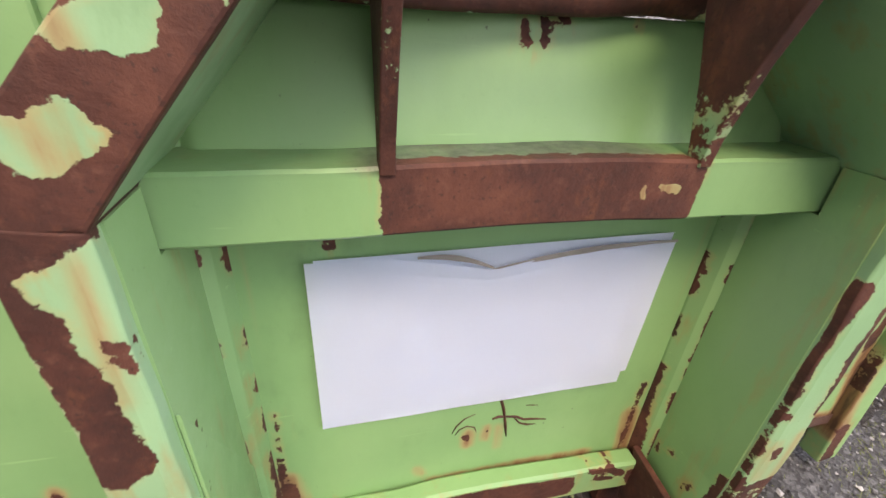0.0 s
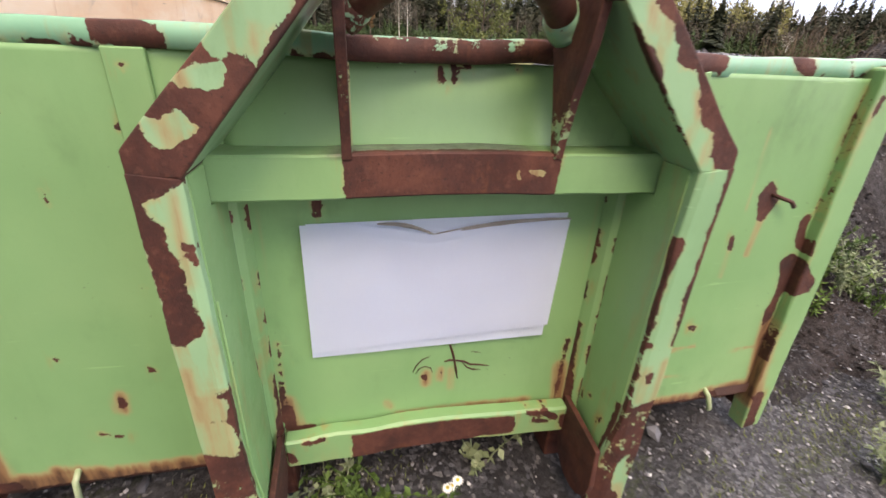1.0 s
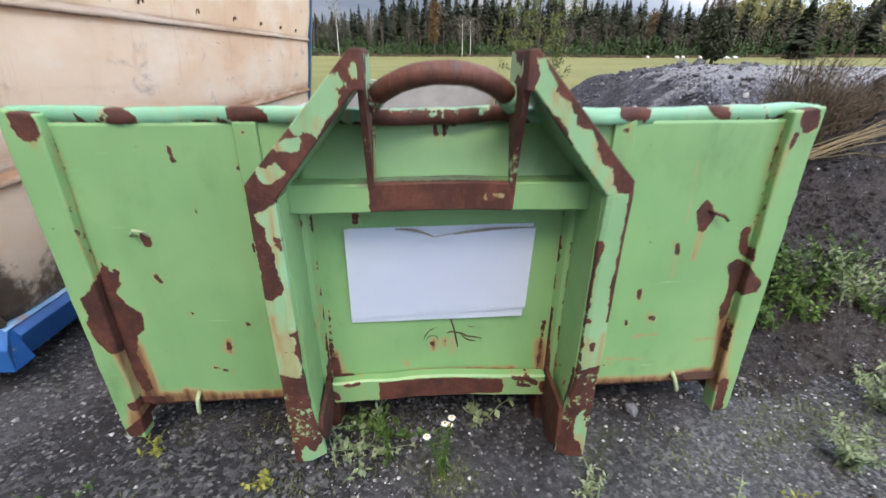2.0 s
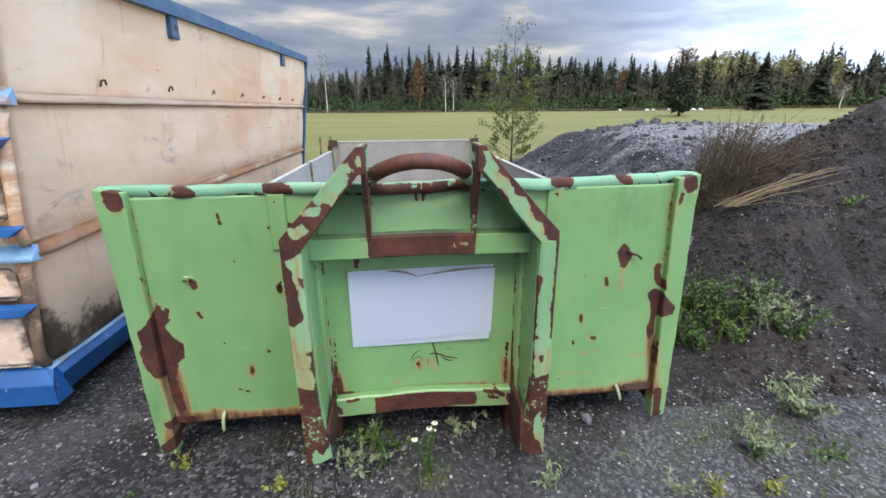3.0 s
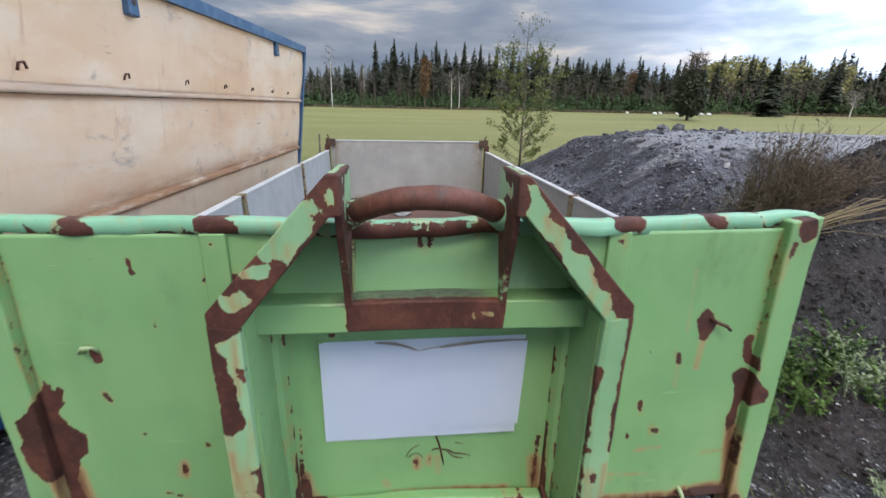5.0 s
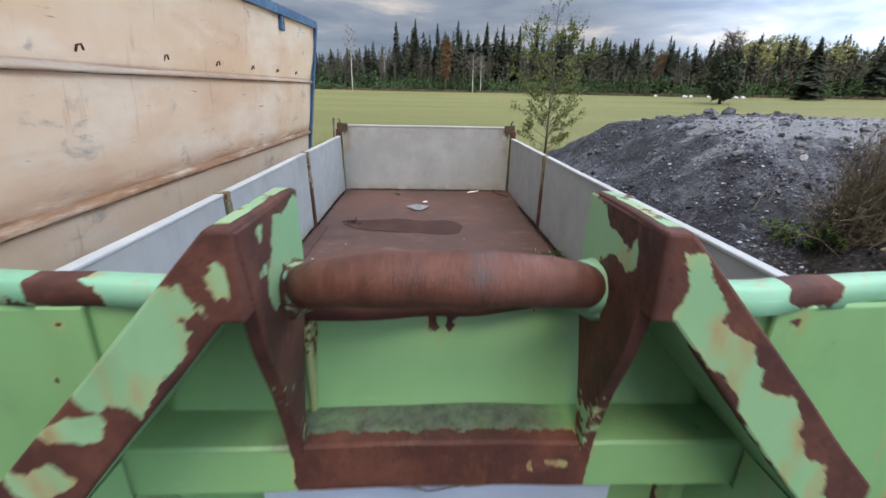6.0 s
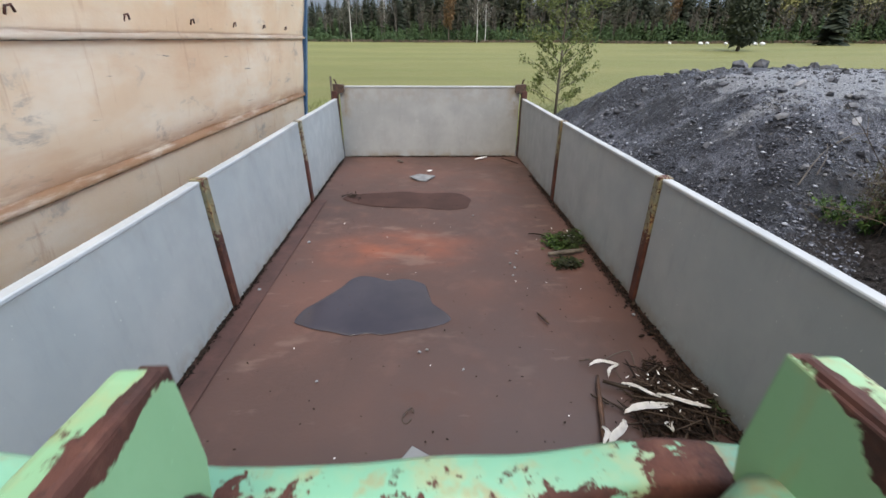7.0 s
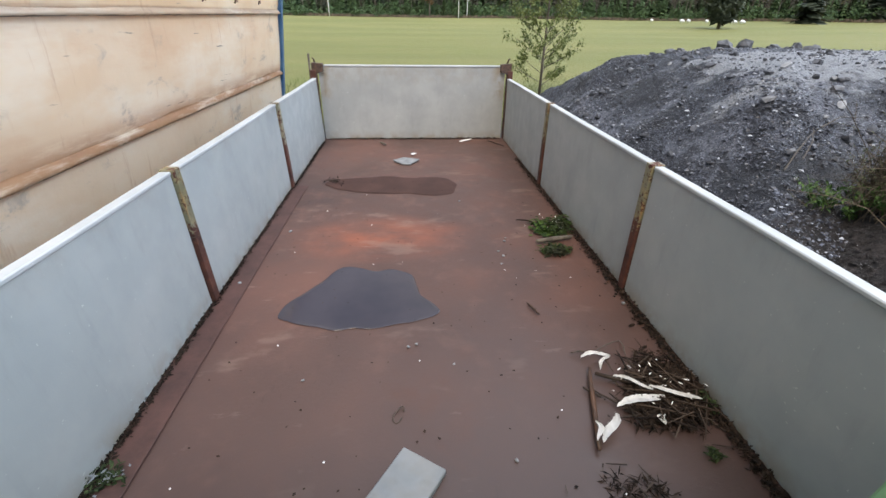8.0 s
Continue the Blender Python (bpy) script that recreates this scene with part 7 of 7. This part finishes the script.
# ---- young tree at the edge of the meadow ----
def limb_tree(name, x, y, h, spread, leaves, trunk_r, mat_leaf, mat_bark, label, seed, leaf=(0.05, 0.028), start=0.18, limbs=34, bare_top=0.0, sub=5):
    q = random.Random(seed)
    z = surface(x, y) - 0.03 if math.hypot(x, y) < 20 else ground_z(x, y) - 0.1
    ob = thing(name, label, "tree", (x, y, z))
    bt, bl, bb = bmesh.new(), bmesh.new(), bmesh.new()
    trunk = [Vector((x + 0.03 * h * n3(f * 2, seed, 0, 1), y + 0.03 * h * n3(f * 2, seed, 5, 1), z + h * f)) for f in np.linspace(0, 1, 9)]
    tube(bt, trunk, [trunk_r * (1 - 0.92 * f) + 0.002 for f in np.linspace(0, 1, 9)], 8)
    twigs = []
    for k in range(limbs):
        f = start + (0.97 - start) * (k + q.random()) / limbs
        i = min(7, int(f * 8))
        p = trunk[i].lerp(trunk[i + 1], f * 8 - i)
        a = k * 2.4 + q.uniform(-0.4, 0.4)
        L = spread * (0.35 + 0.9 * math.sin(math.pi * min(1, (f - start) / (1.02 - start) * 0.85 + 0.12))) * q.uniform(0.7, 1.1)
        rise = q.uniform(0.35, 0.9)
        d = Vector((math.cos(a), math.sin(a), rise)).normalized()
        pts = [p + d * L * g + Vector((0, 0, 0.10 * L * g * g)) for g in (0, 0.35, 0.7, 1.0)]
        rr = trunk_r * 0.34 * (1 - 0.7 * f)
        tube(bb, pts, [rr, rr * 0.7, rr * 0.45, rr * 0.2], 4, False)
        for _ in range(sub):
            g = q.uniform(0.3, 1.0)
            s0 = p + d * L * g
            d2 = (d + rnd_dir(q, 0.3) * 0.9).normalized()
            s1 = s0 + d2 * L * q.uniform(0.2, 0.45)
            tube(bb, [s0, s1], [rr * 0.35, rr * 0.12], 3, False)
            twigs.append((s0, s1, f))
    for _ in range(leaves):
        s0, s1, f = q.choice(twigs)
        if f > 1 - bare_top and q.random() < 0.95:
            continue
        c = s0.lerp(s1, q.uniform(0.1, 1.05)) + rnd_dir(q) * leaf[0] * 0.8
        blade(bl, c, rnd_dir(q, -0.2), rnd_dir(q, 0.5), leaf[0] * q.uniform(0.6, 1.3), leaf[1] * q.uniform(0.7, 1.3))
    part("trunk", bt, mat_bark, ob, smooth=True)
    part("branchwork", bb, mat_bark, ob)
    part("crown", bl, mat_leaf, ob)
    return ob


limb_tree("young_willow", 3.22, 10.95, 4.0, 0.95, 8500, 0.035, LEAF_WILLOW, BARK, "slender young tree with thin green leaves", 3, (0.070, 0.034), 0.06, 52, 0.28, 6)


# ---- meadow edge: woods, single trees, wrapped bales ----
def polar(az, d):
    return d * math.sin(radians(az)), d * math.cos(radians(az))


q = random.Random(21)


SKYLINE = ((-24, 10.5), (-9, 11.0), (-5, 13.0), (-2, 15.8), (9, 16.8), (11, 14.5), (15, 15.0), (22, 14.6), (30, 13.0), (40, 13.2), (60, 12.4))


def skyline(az):
    """Height of the wood along the far edge of the meadow."""
    return float(np.interp(az, [a for a, _ in SKYLINE], [b for _, b in SKYLINE])) * (1 + 0.10 * n3(az, 0, 2, 0.45) + 0.07 * n3(az, 5, 2, 1.3))


rng = np.random.default_rng(21)


def sprays(x, y, z, h, w, tiers, arms, bare=0.06):
    """One conifer as drooping sprays: four corners each, ragged and with gaps."""
    n = tiers * arms
    f = bare + (0.99 - bare) * (np.repeat(np.arange(tiers), arms) + rng.uniform(0, 1.0, n)) / tiers
    a = rng.uniform(0, 6.283, n)
    lump = 0.88 + 0.25 * np.sin(a * 2 + x) * np.sin(f * 11 + y)
    l = (w * (1 - f) ** 0.70 + 0.02 * h * (1 - f) + 0.12) * rng.uniform(0.5, 1.2, n) * lump
    c, s = np.cos(a), np.sin(a)
    zz = z + h * f
    wd = 0.34 * l + 0.07
    droop = rng.uniform(0.05, 0.50, n) * l
    base = np.stack([x + 0 * c, y + 0 * c, zz + 0.10], 1)
    m1 = np.stack([x + c * l * 0.6 - s * wd, y + s * l * 0.6 + c * wd, zz - 0.6 * droop], 1)
    tip = np.stack([x + c * l, y + s * l, zz - droop], 1)
    m2 = np.stack([x + c * l * 0.6 + s * wd, y + s * l * 0.6 - c * wd, zz - 0.7 * droop], 1)
    keep = rng.random(n) > 0.06
    return np.stack([base, m1, tip, m2], 1)[keep].reshape(-1, 3)


def flecks(x, y, z, h, w, n, size, low=0.15):
    """A broadleaf crown as loose clumps of small leaf masses."""
    f = rng.uniform(low, 1.0, n)
    a = rng.uniform(0, 6.283, n)
    rad = w * np.sqrt(np.clip(1 - ((f - 0.58) / 0.46) ** 2, 0.03, 1)) * rng.random(n) ** 0.5 * (0.75 + 0.35 * np.sin(a * 3 + f * 9 + x))
    p = np.stack([x + rad * np.cos(a), y + rad * np.sin(a), z + h * f], 1)
    d1, d2 = rng.normal(0, 1, (n, 3)), rng.normal(0, 1, (n, 3))
    d1 *= (size * rng.uniform(0.5, 1.2, n) / np.linalg.norm(d1, axis=1))[:, None]
    d2 *= (size * 0.6 * rng.uniform(0.5, 1.2, n) / np.linalg.norm(d2, axis=1))[:, None]
    return np.stack([p - d1, p + d2, p + d1, p - d2], 1).reshape(-1, 3)


def quads(name, chunks, mat, parent=None, label="", category="", kind=""):
    """One mesh of loose four-cornered sprays."""
    v = np.concatenate(chunks)
    me = bpy.data.meshes.new(name)
    me.from_pydata(v.tolist(), [], np.arange(len(v)).reshape(-1, 4).tolist())
    me.materials.append(mat)
    ob = new(name, me)
    if parent is not None:
        ob.parent = parent
        ob.matrix_parent_inverse = Matrix.Translation(-parent.location)
    return tagged(ob, label, category, kind=kind)


def woods(name, count, az0, az1, d0, d1, lo, hi, w, mat, label, tiers=26, arms=6, fixed=0.0):
    chunks = []
    for _ in range(count):
        az, d = rng.uniform(az0, az1), rng.uniform(d0, d1)
        x, y = polar(az, d)
        h = (fixed or skyline(az) * d / 125) * rng.uniform(lo, hi)
        chunks.append(sprays(x, y, ground_z(x, y) - 0.2, h, w * h * rng.uniform(0.7, 1.35), tiers, arms))
    quads(name, chunks, mat, None, label, "forest", "stuff")


woods("spruce_forest", 900, -22, 58, 134, 185, 0.55, 0.84, 0.20, NEEDLES, "dark deep part of the spruce forest", 22, 6)
woods("spruce_forest", 340, -22, 58, 124, 138, 0.45, 0.86, 0.22, NEEDLES, "dark spruce forest behind the meadow", 34, 8)
woods("tall_spruces", 110, -12, 58, 126, 150, 0.84, 1.02, 0.195, NEEDLES, "tall pointed spruces over the forest", 46, 8)
woods("young_spruces", 420, -22, 58, 115, 122, 0.45, 1.25, 0.26, SHRUB, "low young spruces at the forest edge", 18, 9, 4.2)
woods("spruce_forest", 130, 58, 130, 130, 165, 0.8, 1.1, 0.17, NEEDLES, "dark spruce forest behind the mound", 12, 6)
woods("spruce_forest", 130, -100, -22, 130, 165, 0.9, 1.3, 0.17, NEEDLES, "dark spruce forest behind the beige container", 12, 6)


def copse(name, count, az0, az1, d0, d1, lo, hi, w, n, size, mat, label):
    chunks = []
    for _ in range(count):
        az, d = rng.uniform(az0, az1), rng.uniform(d0, d1)
        x, y = polar(az, d)
        h = skyline(az) * rng.uniform(lo, hi)
        chunks.append(flecks(x, y, ground_z(x, y) - 0.3, h, w * rng.uniform(0.6, 1.3), n, size, 0.02))
    quads(name, chunks, mat, None, label, "forest", "stuff")


copse("mixed_wood", 420, -22, 58, 120, 134, 0.32, 0.76, 1.7, 150, 0.30, MIXED, "dull mixed young wood filling the forest edge")
copse("leafless_wood", 120, -22, 58, 119, 128, 0.45, 0.80, 1.1, 110, 0.22, TWIGS, "grey-brown leafless trees between the spruces")
copse("undergrowth", 330, -22, 58, 113, 119, 0.10, 0.22, 1.5, 90, 0.26, SHRUB, "green undergrowth along the forest edge")
copse("yellow_wood", 46, 33.5, 47, 126, 136, 0.62, 0.92, 2.2, 260, 0.36, BIRCH_YELLOW, "yellow-green autumn trees behind the forest edge")

for az, d, h, w in ((-3.5, 121, 16.5, 2.3), (-1.2, 123, 17.5, 2.4), (1.5, 122, 16.5, 2.2), (4.0, 124, 17.5, 2.4), (7.5, 122, 17.0, 2.4), (9.5, 123, 16.5, 2.3), (11.5, 122, 16.0, 2.2), (13.5, 124, 17, 2.3), (16.5, 122, 14.5, 2.4), (20, 124, 13.5, 2.4), (24.5, 122, 13.0, 2.2), (28.5, 123, 12.5, 2.2), (41.3, 105, 10.5, 3.0), (46.0, 116, 9.5, 2.6)):
    x, y = polar(az, d)
    z = ground_z(x, y) - 0.1
    t = thing("spruce", "tall dark green spruce at the forest edge", "tree", (x, y, z), "spruces at the forest edge")
    quads("crown", [sprays(x, y, z, h, w, 60, 11)], NEEDLES, t)
    part("trunk", tube(bmesh.new(), [(x, y, z), (x, y, z + 0.3 * h)], [0.2, 0.12], 6), BARK, t)
for i, (az, d, h) in enumerate(((-9.0, 113, 14.0), (-5.0, 118, 10), (6.0, 112, 9.0), (7.0, 114, 8.6), (47.8, 104, 4.2))):
    x, y = polar(az, d)
    limb_tree("birch", x, y, h, 1.5, 260, 0.11, TWIGS, BIRCH_BARK, "white-stemmed birch, nearly bare, at the forest edge", 40 + i, (0.35, 0.16), 0.4, 26, 0.0, 4)
for i, (az, d, h) in enumerate(((2.6, 114, 12.0), (27.5, 124, 9.5))):
    x, y = polar(az, d)
    limb_tree("larch", x, y, h, 1.3, 1500, 0.18, LARCH, BARK, "orange-brown autumn tree at the forest edge", 60 + i, (0.5, 0.28), 0.25, 40, 0.0, 5)
for i, (az, d, h) in enumerate(((36.0, 136, 12.4), (37.2, 138, 13.0), (38.4, 137, 12.6), (39.3, 139, 12.6), (35.2, 138, 11.6))):
    x, y = polar(az, d)
    limb_tree("yellow_birch", x, y, h, 2.8, 1500, 0.12, BIRCH_YELLOW, BARK, "yellow-green autumn tree at the forest edge", 70 + i, (0.55, 0.32), 0.3, 34, 0.0, 5)
x, y = polar(34.1, 80)
z = ground_z(x, y) - 0.1
lone = thing("lone_tree", "dark single tree with a bare top, on the meadow", "tree", (x, y, z))
bt, bl, bb = bmesh.new(), bmesh.new(), bmesh.new()
tube(bt, [(x, y, z), (x + 0.1, y, z + 4), (x, y, z + 8), (x + 0.1, y, z + 10.2)], [0.26, 0.2, 0.1, 0.02], 8)
for _ in range(3400):
    f = q.uniform(0.10, 0.72)
    a = q.uniform(0, 6.283)
    rad = 2.75 * math.sqrt(max(0.02, 1 - ((f - 0.40) / 0.36) ** 2)) * (0.8 + 0.35 * n3(f * 9, a * 1.3, 5, 1)) * q.random() ** 0.4
    c = Vector((x + rad * math.cos(a), y + rad * math.sin(a), z + 10.2 * f))
    blade(bl, c, rnd_dir(q, -0.1), rnd_dir(q, 0.4), q.uniform(0.35, 0.8), q.uniform(0.2, 0.45))
for _ in range(210):
    f = q.uniform(0.62, 0.95)
    a = q.uniform(0, 6.283)
    p = Vector((x, y, z + 10.2 * f))
    e = p + Vector((math.cos(a) * 3.0, math.sin(a) * 3.0, q.uniform(0.5, 1.5))) * q.uniform(0.4, 1.0) * (1.45 - 0.8 * f)
    tube(bb, [p, p.lerp(e, 0.5) + Vector((0, 0, -0.05)), e], [0.035, 0.025, 0.008], 3, False)
    for _ in range(5):
        s = p.lerp(e, q.uniform(0.3, 1.0))
        tube(bb, [s, s + Vector((q.gauss(0, 0.3), q.gauss(0, 0.3), q.uniform(0.1, 0.5)))], [0.016, 0.006], 3, False)
part("trunk", bt, BARK, lone, smooth=True)
part("bare_top", bb, TWIGS, lone, "bare grey twigs")
part("crown", bl, NEEDLES, lone)
bm = bmesh.new()
for _ in range(150):
    az, d = q.uniform(-14, 55), q.uniform(116, 122)
    x, y = polar(az, d)
    h = q.uniform(4.5, 8.5) * (1.15 if az < 15 else 0.85)
    lean = q.gauss(0, 0.05) * h
    z = ground_z(x, y)
    tube(bm, [(x, y, z), (x + lean * 0.4, y, z + 0.5 * h), (x + lean, y, z + h)], [0.075, 0.06, 0.02], 4, False)
    for _ in range(26):
        f = q.uniform(0.45, 1.0)
        p = Vector((x + lean * f, y, z + h * f))
        tube(bm, [p, p + Vector((q.gauss(0, 0.7), q.gauss(0, 0.3), q.uniform(0.2, 1.0)))], [0.022, 0.008], 3, False)
tagged(part("bare_birches", bm, TWIGS), "bare grey young birches along the forest edge", "trees", kind="stuff")
for az, d, s in ((30.6, 108, 0.5), (31.2, 108, 0.35), (32.9, 106, 0.3), (34.4, 104, 0.6), (35.3, 104, 0.8), (36.1, 104, 0.5), (27.6, 110, 0.3)):
    x, y = polar(az, d)
    bm = bmesh.new()
    tube(bm, [(x - s, y, ground_z(x, y) + 0.16), (x - s * 0.6, y, ground_z(x, y) + 0.26), (x + s * 0.5, y, ground_z(x, y) + 0.22), (x + s, y, ground_z(x, y) + 0.12)], [0.14, 0.30, 0.24, 0.10], 12)
    tagged(part("wrapped_bale", bm, PLASTIC, smooth=True), "white plastic-wrapped bale at the far meadow edge", "bale", group="bales on the meadow")
bm = bmesh.new()
q = random.Random(44)
for _ in range(2600):
    az, d = q.uniform(-16, 56), 113 + abs(q.gauss(0, 1.0))
    x, y = polar(az, d)
    blade(bm, (x, y, ground_z(x, y)), (q.gauss(0, 0.3), 0, 1), (0, 1, 0), q.uniform(0.2, 0.7), 0.5)
tagged(part("dry_grass", bm, STALK), "dry brown grass along the far meadow edge", "grass", kind="stuff")
# a thin fence stake behind the tailgate
x, y = -2.0, 9.0
tagged(part("fence_stake", tube(bmesh.new(), [(x, y, -0.05), (x + 0.02, y, 1.05)], 0.022, 6), BARK), "thin dark wooden stake in the meadow", "stake")

# grass along the near edge of the meadow
bm = bmesh.new()
q = random.Random(33)
for _ in range(9000):
    x, y = q.uniform(-3.5, 7.5), 7.0 + abs(q.gauss(0, 3.2))
    if bank_z(x, y) > 0.0 and x > 1.3:
        continue
    p = Vector((x, y, ground_z(x, y) - 0.005))
    blade(bm, p, (q.gauss(0, 0.4), q.gauss(0, 0.4), 1), (0, 1, 0.2), q.uniform(0.04, 0.16), 0.012)
tagged(part("meadow_grass", bm, LEAF_WILLOW), "rough green grass at the meadow edge", "grass", kind="stuff")

# thin grass and moss between the yard stones
bm = bmesh.new()
q = random.Random(55)
for x0, y0, s, n in ((1.52, -0.05, 0.13, 420), (1.78, -0.06, 0.12, 380), (1.68, -0.18, 0.10, 260), (0.98, -0.22, 0.10, 200), (1.32, -0.12, 0.08, 160), (1.15, -0.55, 0.12, 200), (1.75, -0.48, 0.14, 300), (2.05, -0.30, 0.12, 220), (-1.15, -0.40, 0.12, 220), (-0.55, -0.30, 0.08, 160), (-0.25, -0.05, 0.14, 340), (0.02, -0.27, 0.06, 260), (-0.6, 0.02, 0.12, 160)):
    for _ in range(n):
        x, y = x0 + q.gauss(0, s), y0 + q.gauss(0, s * 0.8)
        p = Vector((x, y, surface(x, y) - 0.004))
        blade(bm, p, (q.gauss(0, 0.7), q.gauss(0, 0.7), 1), (0, 1, 0.2), q.uniform(0.012, 0.045), q.uniform(0.002, 0.005))
tagged(part("yard_grass", bm, LEAF_WILLOW), "thin dull green grass between the gravel stones", "grass", kind="stuff")

# larger single stones on the bank and on the yard: pieces that share a few shapes
PIECE = Mat("single_stones", 0.75)
PIECE.color(PIECE.mix(PIECE.step(PIECE.noise(35, 5, 0.7), 0.4, 0.7, 0, 0.4), PIECE.ramp(PIECE.rand(), (0.0, (0.040, 0.042, 0.050)), (1.0, (0.30, 0.305, 0.32)), (0.75, (0.085, 0.088, 0.102))), (0.06, 0.06, 0.065)))
PIECE.bump(PIECE.noise(60, 4), 0.4, 0.004)
PIECE = PIECE.m
q = random.Random(77)
SHAPES = []
for k in range(7):
    bm = bmesh.new()
    rock(bm, (0, 0, 0), 1.0, q, 0.7)
    me = bpy.data.meshes.new("stone")
    bm.to_mesh(me)
    bm.free()
    me.materials.append(PIECE)
    SHAPES.append(me)


def scatter(owner, count, x0, x1, y0, y1, sizes, keep):
    made = 0
    while made < count:
        x, y = q.uniform(x0, x1), q.uniform(y0, y1)
        if not keep(x, y):
            continue
        s = sizes[0] + (sizes[1] - sizes[0]) * q.random() ** 3
        ob = new("stone", q.choice(SHAPES))
        ob.parent = owner
        ob.matrix_local = Matrix.Translation((x, y, surface(x, y) + 0.25 * s)) @ Euler((q.uniform(-0.5, 0.5), q.uniform(-0.5, 0.5), q.uniform(0, 6.3))).to_matrix().to_4x4() @ Matrix.Scale(s, 4)
        made += 1


scatter(bpy.data.objects["gravel_bank"], 290, 1.9, 5.2, 2.3, 6.6, (0.014, 0.055), lambda x, y: bank_z(x, y) > max(0.2, mound_z(x, y) + 0.02))
scatter(bpy.data.objects["soil_mound"], 260, 1.7, 4.4, 0.0, 2.6, (0.006, 0.015), lambda x, y: mound_z(x, y) > max(0.1, bank_z(x, y) + 0.02))
scatter(bpy.data.objects["ground"], 240, -1.9, 2.6, -0.9, 0.3, (0.008, 0.026), lambda x, y: surface(x, y) < 0.05)
